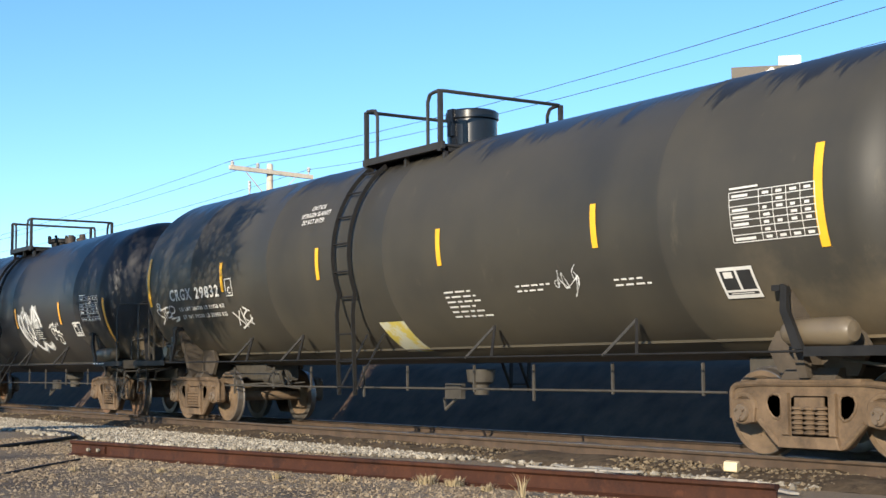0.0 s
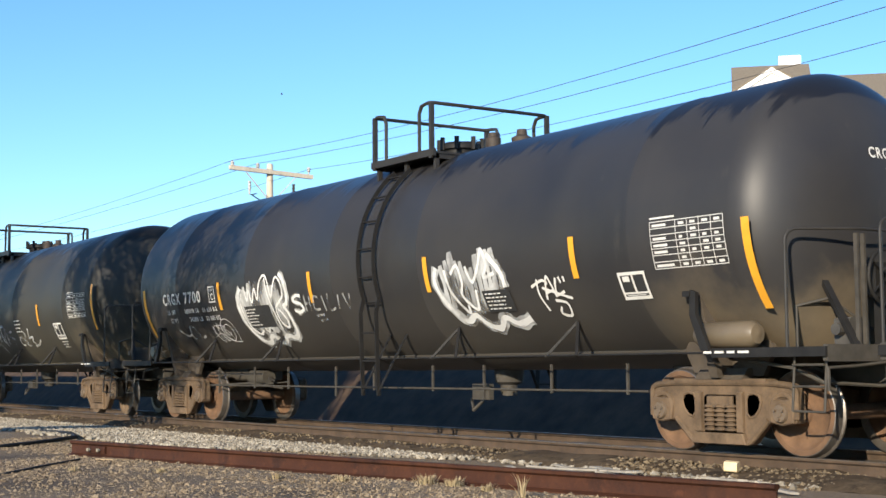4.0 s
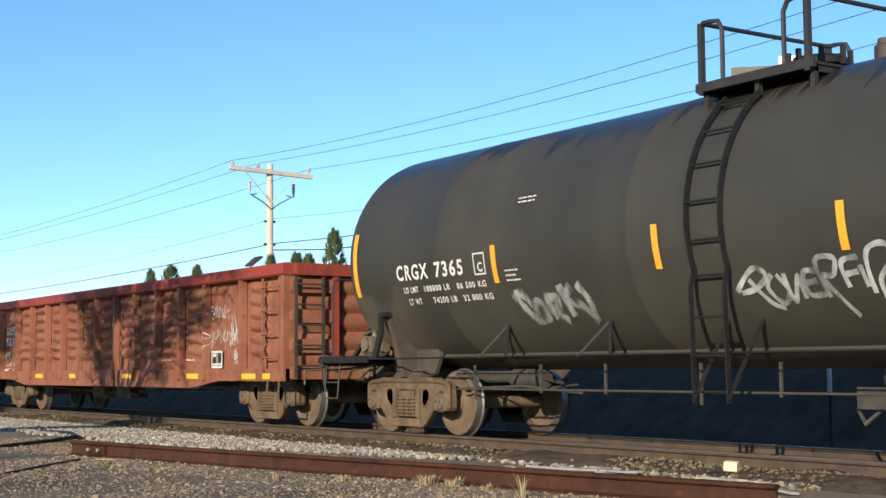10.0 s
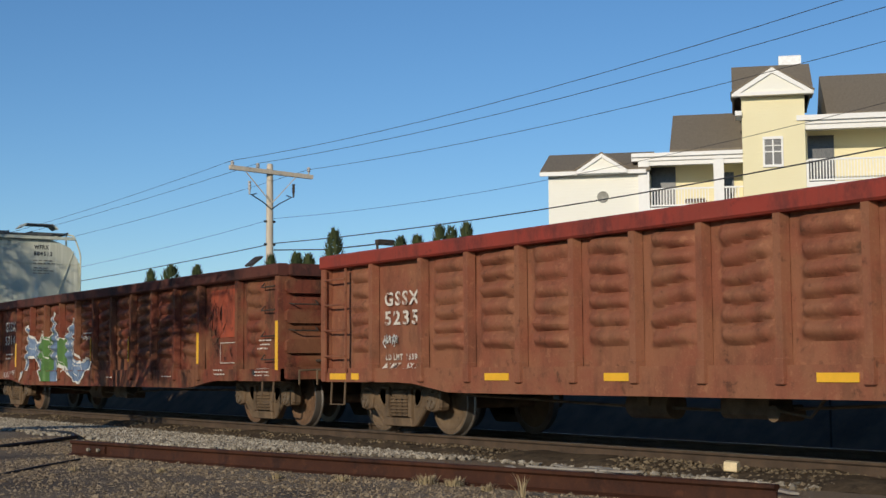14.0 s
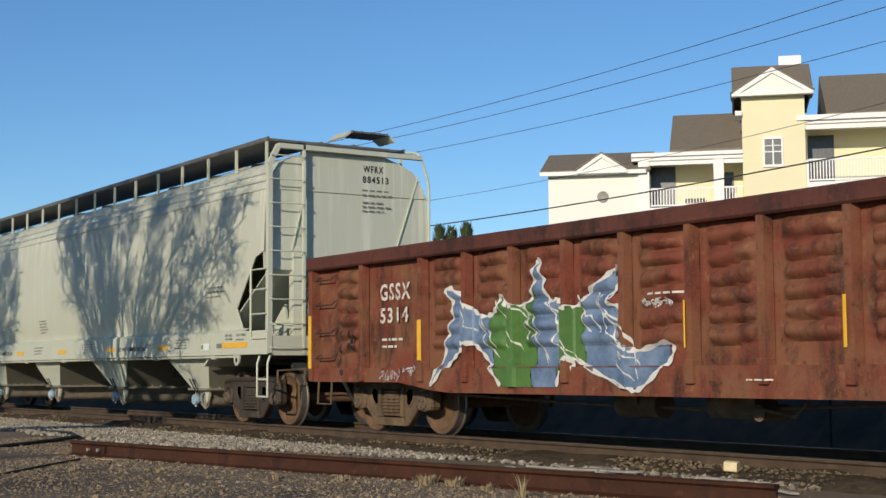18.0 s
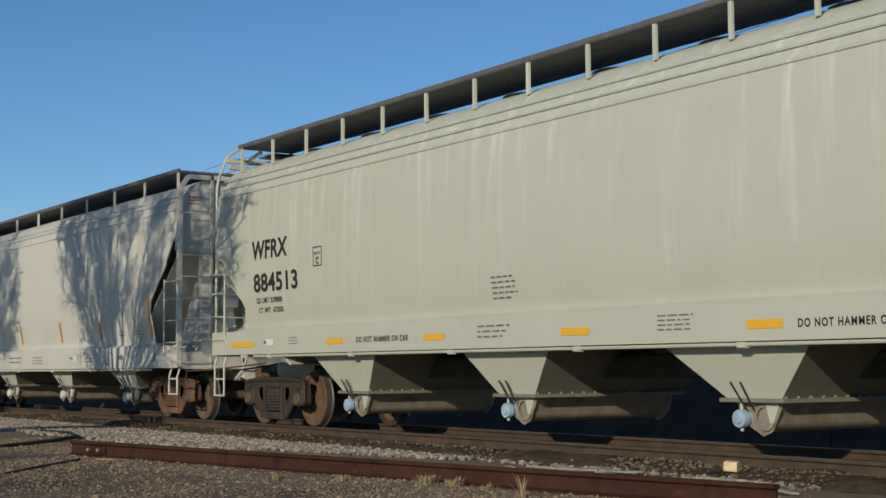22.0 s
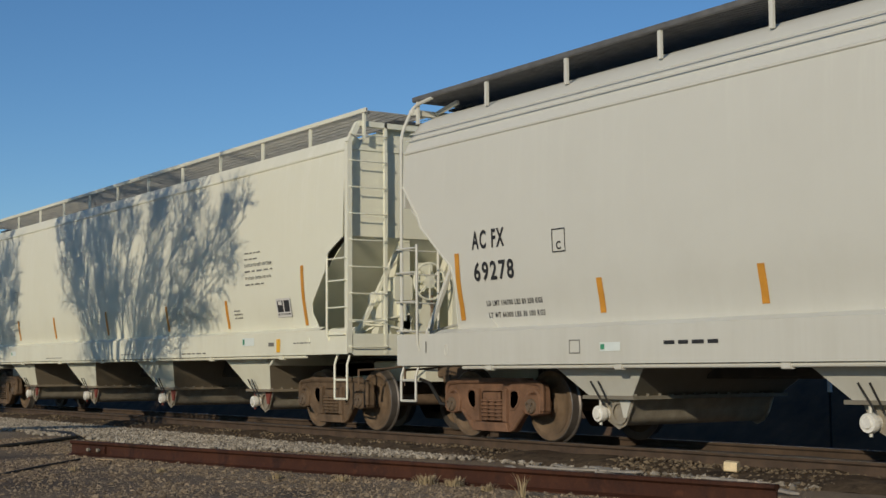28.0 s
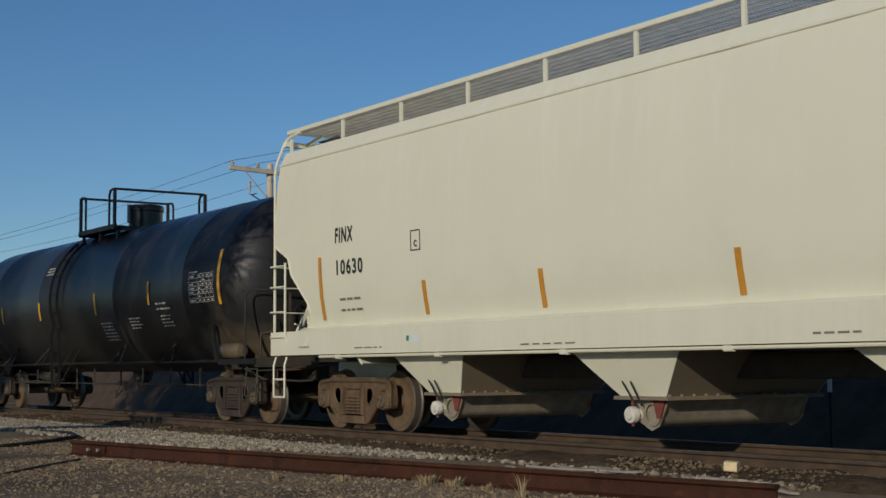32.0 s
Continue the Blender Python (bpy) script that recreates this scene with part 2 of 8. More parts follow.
class Shape:
    """Vertices and faces gathered for one mesh."""

    def __init__(self):
        self.v, self.f, self.k, self.slot = [], [], [], 0

    def add(self, vs, fs):
        o = len(self.v)
        self.v += [tuple(p) for p in vs]
        self.f += [tuple(o + i for i in q) for q in fs]
        self.k += [self.slot] * len(fs)
        return self

    def box(self, x0, x1, y0, y1, z0, z1):
        vs = [(x, y, z) for x in (x0, x1) for y in (y0, y1) for z in (z0, z1)]
        return self.add(vs, [(0, 1, 3, 2), (4, 6, 7, 5), (0, 4, 5, 1), (2, 3, 7, 6), (0, 2, 6, 4), (1, 5, 7, 3)])

    def block(self, x0, x1, y0, y1, z0, z1, c=0.01):
        """A box with chamfered edges along x."""
        poly = [(y0 + c, z0), (y1 - c, z0), (y1, z0 + c), (y1, z1 - c), (y1 - c, z1), (y0 + c, z1), (y0, z1 - c), (y0, z0 + c)]
        return self.prism(poly, "x", x0, x1)

    def prism(self, poly, axis, a, b, c=0.0):
        """A polygon in the plane across axis, pushed from a to b; c chamfers both faces."""
        n = len(poly)
        mx, my = sum(p[0] for p in poly) / n, sum(p[1] for p in poly) / n

        def at(p, h):
            return {"x": (h, p[0], p[1]), "y": (p[0], h, p[1]), "z": (p[0], p[1], h)}[axis]

        if c:
            small = []
            for p in poly:
                d = math.hypot(p[0] - mx, p[1] - my) or 1
                small.append((p[0] - (p[0] - mx) / d * c, p[1] - (p[1] - my) / d * c))
            s = c if b > a else -c
            rings = [(small, a), (poly, a + s), (poly, b - s), (small, b)]
        else:
            rings = [(poly, a), (poly, b)]
        vs = [at(p, h) for ring, h in rings for p in ring]
        fs = [tuple(range(n - 1, -1, -1)), tuple(range(n * (len(rings) - 1), n * len(rings)))]
        for r in range(len(rings) - 1):
            fs += [(r * n + i, r * n + (i + 1) % n, (r + 1) * n + (i + 1) % n, (r + 1) * n + i) for i in range(n)]
        return self.add(vs, fs)

    def tube(self, pts, r, n=8, closed=False):
        pts = [Vector(p) for p in pts]
        m = len(pts)
        ref, rings = None, []
        for i, p in enumerate(pts):
            a = pts[(i - 1) % m] if closed or i else p
            b = pts[(i + 1) % m] if closed or i < m - 1 else p
            d1, d2 = (p - a).normalized(), (b - p).normalized()
            d = (d1 + d2).normalized() if (d1 + d2).length > 1e-6 else (d2 if d2.length else d1)
            if ref is None:
                ref = d.orthogonal().normalized()
            u = (ref - d * ref.dot(d)).normalized()
            ref, w = u, d.cross(u)
            k = 1 / max(0.5, (d.dot(d2) if d2.length else 1))
            rings.append([p + (u * math.cos(q) + w * math.sin(q)) * r * (k if 0 < i < m - 1 else 1) for q in [2 * math.pi * j / n for j in range(n)]])
        vs = [p for ring in rings for p in ring]
        fs = [(i * n + j, i * n + (j + 1) % n, (i + 1) % m * n + (j + 1) % n, (i + 1) % m * n + j) for i in range(m if closed else m - 1) for j in range(n)]
        if not closed:
            fs += [tuple(range(n - 1, -1, -1)), tuple(range((m - 1) * n, m * n))]
        return self.add(vs, fs)

    def bar(self, p, q, w, d=None):
        """A flat or square bar between two points."""
        p, q = Vector(p), Vector(q)
        z = (q - p).normalized()
        u = z.cross(Vector((0, 0, 1)))
        u = u.normalized() if u.length > 1e-3 else Vector((1, 0, 0))
        t = z.cross(u)
        d = d or w
        vs = [e + u * a * w / 2 + t * b * d / 2 for e in (p, q) for a, b in ((-1, -1), (1, -1), (1, 1), (-1, 1))]
        return self.add(vs, [(3, 2, 1, 0), (4, 5, 6, 7), *[(i, (i + 1) % 4, 4 + (i + 1) % 4, 4 + i) for i in range(4)]])

    def lathe(self, prof, axis, c=(0, 0, 0), n=32):
        """prof: (radius, place along the axis)."""
        vs, m = [], len(prof)
        for r, h in prof:
            for j in range(n):
                a = 2 * math.pi * j / n
                s, t = max(r, 1e-4) * math.cos(a), max(r, 1e-4) * math.sin(a)
                p = {"x": (h, s, t), "y": (s, h, t), "z": (s, t, h)}[axis]
                vs.append((p[0] + c[0], p[1] + c[1], p[2] + c[2]))
        return self.add(vs, [(i * n + j, i * n + (j + 1) % n, (i + 1) * n + (j + 1) % n, (i + 1) * n + j) for i in range(m - 1) for j in range(n)])

    def drum(self, p, q, r, n=16):
        return self.tube([p, q], r, n)

    def sheet(self, fn, nu, nv):
        """A grid of fn(u, v), u and v from 0 to 1."""
        vs = [fn(i / nu, j / nv) for i in range(nu + 1) for j in range(nv + 1)]
        w = nv + 1
        return self.add(vs, [(i * w + j, (i + 1) * w + j, (i + 1) * w + j + 1, i * w + j + 1) for i in range(nu) for j in range(nv)])

    def mesh(self, name, mats, angle=35):
        me = bpy.data.meshes.new(name)
        me.from_pydata(self.v, [], self.f)
        for m in mats:
            me.materials.append(m)
        me.polygons.foreach_set("material_index", self.k)
        b = bmesh.new()
        b.from_mesh(me)
        bmesh.ops.recalc_face_normals(b, faces=b.faces)
        b.to_mesh(me)
        b.free()
        me.shade_smooth()
        me.set_sharp_from_angle(angle=radians(angle))
        return me


def bent(pts, r, n=4):
    """The points of a bar bent with radius r at each inner corner."""
    pts = [Vector(p) for p in pts]
    out = [pts[0]]
    for a, b, c in zip(pts, pts[1:], pts[2:]):
        u, w = (a - b), (c - b)
        k = min(r, u.length * 0.45, w.length * 0.45)
        p, q = b + u.normalized() * k, b + w.normalized() * k
        out += [p * (1 - f) ** 2 + b * 2 * f * (1 - f) + q * f * f for f in [i / n for i in range(n + 1)]]
    return out + [pts[-1]]


def pierced(shape, outer, holes, y0, y1):
    """A plate across y with windows cut through it; outlines are (x, z)."""
    vs, es = [], []
    for loop in [outer, *holes]:
        o, m = len(vs), len(loop)
        vs += [Vector(p) for p in loop]
        es += [(o + i, o + (i + 1) % m) for i in range(m)]
    pts, edges, faces = geometry.delaunay_2d_cdt(vs, es, [], 3, 1e-6)[:3]
    n = len(pts)
    fs = [tuple(f) for f in faces] + [tuple(n + i for i in reversed(f)) for f in faces]
    for loop in [outer, *holes]:
        ids = [min(range(n), key=lambda i: (pts[i] - Vector(p)).length) for p in loop]
        fs += [(a, b, n + b, n + a) for a, b in zip(ids, ids[1:] + ids[:1])]
    shape.add([(p.x, y0, p.y) for p in pts] + [(p.x, y1, p.y) for p in pts], fs)


def part(name, shape, mat, parent, label="", at=None):
    """One mesh object under a thing or a part; shape is a Shape or a ready mesh."""
    mats = mat if isinstance(mat, (list, tuple)) else [mat]
    ob = new(name, shape.mesh(name, mats) if isinstance(shape, Shape) else shape)
    ob.parent = parent
    if at is not None:
        ob.matrix_basis = at
    return tagged(ob, label)


def empty(name, label, category, group="", kind="", at=None):
    ob = tagged(new(name), label, category, group, kind)
    ob.empty_display_size = 0.3
    if at is not None:
        ob.matrix_basis = at
    return ob


def whole(name, shape, mat, label, category, kind="", group=""):
    mats = mat if isinstance(mat, (list, tuple)) else [mat]
    return tagged(new(name, shape.mesh(name, mats)), label, category, group, kind)


def letters(text, height, width=None):
    """Triangles of a line of text in the built-in font: points (u, v) from its lower left corner, and faces."""
    cu = bpy.data.curves.new("text", "FONT")
    cu.body, cu.size, cu.resolution_u, cu.offset = text, 1.0, 3, 0.026
    cu.space_character = 1.05 if height > 0.3 else 1.22
    ob = bpy.data.objects.new("text", cu)
    scene.collection.objects.link(ob)
    me = ob.to_mesh()
    ps, fs = [(v.co.x, v.co.y) for v in me.vertices], [tuple(p.vertices) for p in me.polygons]
    ob.to_mesh_clear()
    bpy.data.objects.remove(ob)
    bpy.data.curves.remove(cu)
    if not ps:
        return [], []
    x0, x1 = min(p[0] for p in ps), max(p[0] for p in ps)
    y0, y1 = min(p[1] for p in ps), max(p[1] for p in ps)
    k = height / (y1 - y0)
    kx = width / (x1 - x0) if width else k
    return [((x - x0) * kx, (y - y0) * k) for x, y in ps], fs


def write(shape, text, u, v, height, on, width=None):
    """Text with its lower left corner at (u, v) of a surface on(u, v)."""
    ps, fs = letters(text, height, width)
    shape.add([on(u + a, v + b) for a, b in ps], fs)


def patch(shape, u0, u1, v0, v1, on, nu=1, nv=4):
    shape.sheet(lambda a, b: on(u0 + (u1 - u0) * a, v0 + (v1 - v0) * b), nu, nv)


def ribbon(shape, pts, w, on, steps=5, uneven=0.4):
    """A brush stroke of width w through the points, smoothed."""
    p = [Vector(q) for q in pts]
    line = []
    for i in range(len(p) - 1):
        a, b, c, d = p[max(i - 1, 0)], p[i], p[i + 1], p[min(i + 2, len(p) - 1)]
        for s in range(steps):
            t = s / steps
            line.append(0.5 * (2 * b + (c - a) * t + (2 * a - 5 * b + 4 * c - d) * t * t + (3 * b - a - 3 * c + d) * t ** 3))
    line.append(p[-1])
    vs = []
    for i, q in enumerate(line):
        d = (line[min(i + 1, len(line) - 1)] - line[max(i - 1, 0)]).normalized()
        nrm = Vector((-d.y, d.x)) * w / 2 * (1.0 - 0.6 * uneven + uneven * math.sin(i * 1.3))
        vs += [on(*(q + nrm)), on(*(q - nrm))]
    shape.add(vs, [(2 * i, 2 * i + 1, 2 * i + 3, 2 * i + 2) for i in range(len(line) - 1)])


def bars(shape, u, v, w, h, rows, on, rng, fill=0.8, gap=0.66):
    """Lines of writing too small to read, as plain bars."""
    step = h / rows
    for r in range(rows):
        y = v + h - (r + 1) * step + step * gap / 2
        x, end = u, u + w * rng.uniform(0.7, 1.0)
        while x < end - 0.02:
            n = min(rng.uniform(0.08, 0.25) * w, end - x)
            patch(shape, x, x + n, y, y + step * (1 - gap), on, 1, 1)
            x += n + 0.045 * w / fill

# ---------------------------------------------------------------- the train
# travel of the train, metres, second by second
TRAVEL = [0.0, 4.533, 9.126, 13.642, 18.054, 22.486, 26.977, 31.475, 35.935, 40.391, 44.852, 49.372, 53.9, 58.317, 62.697, 67.139,
          71.604, 76.039, 80.5, 84.968, 89.387, 93.816, 98.275, 102.76, 107.165, 111.539, 115.988, 120.451, 124.925, 129.391,
          133.848, 138.293, 142.716]


def gone(t):
    i = min(int(t), 31)
    return TRAVEL[i] + (TRAVEL[i + 1] - TRAVEL[i]) * (t - i)


WHEEL_R = 0.457
rolling, wheelsets = [], []
ready = {}


def wheelset_mesh(plate):
    key = "wheelset" + plate.name
    if key not in ready:
        s = Shape()
        for side in (-1, 1):
            y = 0.735 * side
            s.slot = 0
            # plate and hub, outer and inner face
            s.lathe([(0.001, y + 0.1 * side), (0.085, y + 0.1 * side), (0.12, y + 0.085 * side), (0.135, y + 0.045 * side), (0.2, y + 0.01 * side),
                     (0.33, y + 0.022 * side), (0.372, y + 0.055 * side), (0.385, y + 0.068 * side)], "y", n=40)
            s.lathe([(0.385, y - 0.045 * side), (0.33, y - 0.02 * side), (0.2, y - 0.03 * side), (0.13, y - 0.07 * side), (0.09, y - 0.08 * side)], "y", n=40)
            s.lathe([(0.385, y + 0.068 * side), (0.438, y + 0.07 * side)], "y", n=40)
            s.slot = 1
            s.lathe([(0.438, y + 0.07 * side), (0.45, y + 0.064 * side), (WHEEL_R, y), (0.462, y - 0.03 * side),
                     (0.484, y - 0.045 * side), (0.485, y - 0.06 * side), (0.46, y - 0.068 * side), (0.385, y - 0.066 * side), (0.385, y - 0.045 * side)], "y", n=40)
            s.slot = 0
            # three lightening marks so that the turning shows
            for a in (0.2, 2.3, 4.4):
                s.box(0.25 * math.cos(a) - 0.014, 0.25 * math.cos(a) + 0.014, y + 0.012 * side - 0.012, y + 0.012 * side + 0.012,
                      0.25 * math.sin(a) - 0.014, 0.25 * math.sin(a) + 0.014)
        s.drum((0, -0.82, 0), (0, 0.82, 0), 0.085, 16)
        s.drum((0, -1.02, 0), (0, 1.02, 0), 0.07, 14)
        ready[key] = s.mesh("wheelset", [plate, TREAD])
    return ready[key]


def truck_meshes(cast):
    key = "truck" + cast.name
    if key in ready:
        return ready[key]
    frame_m = {}
    half_out = [(0.0, 0.8), (0.4, 0.8), (0.72, 0.785), (0.97, 0.765), (1.04, 0.73), (1.075, 0.64), (1.08, 0.4), (1.05, 0.36), (1.01, 0.36), (1.0, 0.56), (0.93, 0.605), (0.84, 0.605), (0.77, 0.56), (0.745, 0.37),
                (0.68, 0.37), (0.62, 0.33), (0.46, 0.15), (0.4, 0.115), (0.0, 0.115)]
    outer = half_out + [(-x, z) for x, z in reversed(half_out[1:-1])]
    spring_hole = [(-0.25, 0.23), (0.25, 0.23), (0.25, 0.61), (0.21, 0.64), (-0.21, 0.64), (-0.25, 0.61)]
    side_hole = [(0.375, 0.45), (0.375, 0.6), (0.4, 0.645), (0.49, 0.66), (0.56, 0.635), (0.585, 0.57), (0.56, 0.49), (0.49, 0.415), (0.42, 0.4)]
    for side in (-1, 1):
        s = Shape()
        a, b = sorted((side * 0.95, side * 1.06))
        pierced(s, outer, [spring_hole, side_hole, [(-x, z) for x, z in reversed(side_hole)]], a, b)
        y = side * 1.06
        # raised rims: along the top, round the windows, down the slanting members and over the bearings
        s.tube(bent([(-1.06, y, 0.4), (-1.06, y, 0.735), (-0.72, y, 0.765), (0.72, y, 0.765), (1.06, y, 0.735), (1.06, y, 0.4)], 0.09), 0.034, 8)
        s.prism([(side * 0.9, 0.775), (side * 1.1, 0.775), (side * 1.09, 0.81), (side * 0.91, 0.81)], "x", -0.68, 0.68)
        s.tube(bent([(-0.68, y, 0.38), (-0.42, y, 0.14), (0.42, y, 0.14), (0.68, y, 0.38)], 0.06), 0.032, 8)
        s.prism([(-0.4, 0.12), (0.4, 0.12), (0.36, 0.235), (-0.36, 0.235)], "y", side * 0.93, side * 1.12, 0.012)
        for m in (-1, 1):
            s.tube([(m * x, y, z) for x, z in side_hole], 0.017, 8, True)
            s.prism([(m * 0.35, 0.24), (m * 0.35, 0.67), (m * 0.26, 0.67), (m * 0.26, 0.24)], "y", side * 1.02, side * 1.1, 0.012)
            s.tube([(m * 0.889 + 0.15 * math.cos(q), y, 0.5 + 0.15 * math.sin(q)) for q in [math.pi * k / 10 for k in range(11)]], 0.034, 8)
        frame_m[side] = s.mesh("side_frame", [cast])
    sp = Shape()
    prof = []
    for i in range(6):
        z = 0.25 + i * 0.049
        prof += [(0.045, z), (0.074, z + 0.012), (0.074, z + 0.03), (0.045, z + 0.042)]
    sp.lathe(prof, "z", (0, 0, 0), 10)
    bol = Shape()
    bol.prism([(-1.1, 0.5), (1.1, 0.5), (1.1, 0.62), (0.5, 0.74), (-0.5, 0.74), (-1.1, 0.62)], "x", -0.19, 0.19, 0.02)
    bol.lathe([(0.3, 0.74), (0.3, 0.8), (0.0, 0.8)], "z", n=20)
    for x in (-0.62, 0.62):
        bol.box(x - 0.03, x + 0.03, -0.95, 0.95, 0.42, 0.5)
    adapter = Shape()
    adapter.prism([(-0.13, 0.6), (0.13, 0.6), (0.17, 0.5), (0.15, 0.36), (0.0, 0.33), (-0.15, 0.36), (-0.17, 0.5)], "y", -0.1, 0.1, 0.015)
    capm = Shape()
    capm.lathe([(0.0, 0.0), (0.035, 0.0), (0.04, 0.012), (0.085, 0.014), (0.095, 0.03), (0.1, 0.09), (0.115, 0.1), (0.115, 0.16)], "y", n=20)
    for i in range(3):
        q = i * 2.09 + 0.5
        capm.lathe([(0.0, -0.012), (0.016, -0.012), (0.016, 0.02)], "y", (0.06 * math.cos(q), 0, 0.06 * math.sin(q)), 6)
    ready[key] = (frame_m, sp.mesh("spring", [cast], 60), bol.mesh("bolster", [cast]), adapter.mesh("bearing_adapter", [cast]), capm.mesh("bearing_cap", [CAP]))
    return ready[key]


def truck(car, x, cast, plate):
    frames, springs, bolster, adapter, capm = truck_meshes(cast)
    t = part("truck", bolster, None, car, at=pose(x, 0, 0))
    for side in (-1, 1):
        part("side_frame", frames[side], None, t)
        for x in (-0.152, 0.0, 0.152):
            part("spring", springs, None, t, "coil spring", at=pose(x, side * 1.06, 0))
        for ax in (-0.889, 0.889):
            part("bearing_adapter", adapter, None, t, at=pose(ax, side * 1.0, 0))
            part("bearing_cap", capm, None, t, "round bearing end cap", at=pose(ax, side * 1.15, WHEEL_R, 0, 0, 0 if side < 0 else 180))
    for ax in (-0.889, 0.889):
        w = part("wheelset", wheelset_mesh(plate), None, t, "steel wheels with bright treads on an axle", at=pose(ax, 0, WHEEL_R))
        wheelsets.append((w, ax))
    return t


def coupler(car, x, d, mat):
    """Coupler with shank, knuckle head, cut lever and air hose at the end that faces d."""
    s = Shape()
    s.block(min(x, x + 0.42 * d), max(x, x + 0.42 * d), -0.08, 0.08, 0.8, 0.96, 0.02)
    s.prism([(x + 0.38 * d, -0.17), (x + 0.6 * d, -0.2), (x + 0.68 * d, -0.1), (x + 0.6 * d, 0.0), (x + 0.7 * d, 0.12), (x + 0.58 * d, 0.2), (x + 0.38 * d, 0.15)], "z", 0.72, 1.02, 0.02)
    part("coupler", s, mat, car, "cast steel knuckle coupler")
    h = Shape()
    h.tube([(x - 0.05 * d, -0.3, 0.78), (x + 0.2 * d, -0.3, 0.72), (x + 0.42 * d, -0.24, 0.42), (x + 0.64 * d, -0.1, 0.36)], 0.028, 8)
    part("air_hose", h, BLACK, car, "black rubber air hose")
    c = Shape()
    c.tube([(x + 0.42 * d, 0.0, 1.06), (x + 0.3 * d, -0.3, 1.02), (x + 0.06 * d, -1.0, 0.94), (x + 0.06 * d, -1.45, 0.92), (x + 0.06 * d, -1.45, 0.7)], 0.016, 6)
    part("cut_lever", c, mat, car, "uncoupling lever rod")


def vehicle(name, label, category, x0):
    car = empty(name, label, category, "cars of the freight train")
    car.matrix_basis = pose(x0, 0, 0)
    rolling.append((car, x0))
    return car


def rung_ladder(name, car, p, q, x_step, mat, rungs, r=0.016, stile=(0.05, 0.02), off=None):
    """A straight upright ladder: stiles at p and q (x, y), from z0 to z1, with rungs."""
    (xa, ya), (xb, yb), (z0, z1) = p, q, x_step
    s = Shape()
    for x, y in ((xa, ya), (xb, yb)):
        s.box(x - stile[0] / 2, x + stile[0] / 2, y - stile[1] / 2, y + stile[1] / 2, z0, z1)
    n = rungs
    o = off or (0, 0)
    for i in range(n):
        z = z0 + (z1 - z0) * (i + 0.6) / n
        s.tube([(xa, ya, z), (xa + o[0], ya + o[1], z), (xb + o[0], yb + o[1], z), (xb, yb, z)], r, 6)
    return part(name, s, mat, car)


# ---------------------------------------------------------------- tank cars
TZ, TR = 2.51, 1.6


def tank_on(extra=0.006, r=TR, zc=TZ):
    """Places on the tank's near side: u along the car, v height of the same point above the rail."""
    def on(u, v):
        d = max(-0.999, min(0.999, (v - zc) / r))
        return (u, -(r + extra) * math.sqrt(1 - d * d), zc + (r + extra) * d)
    return on


SADDLE = plain("dirt_caked_steel", (0.07, 0.054, 0.038), 0.9, 0, 0.45, 3, 0.4)


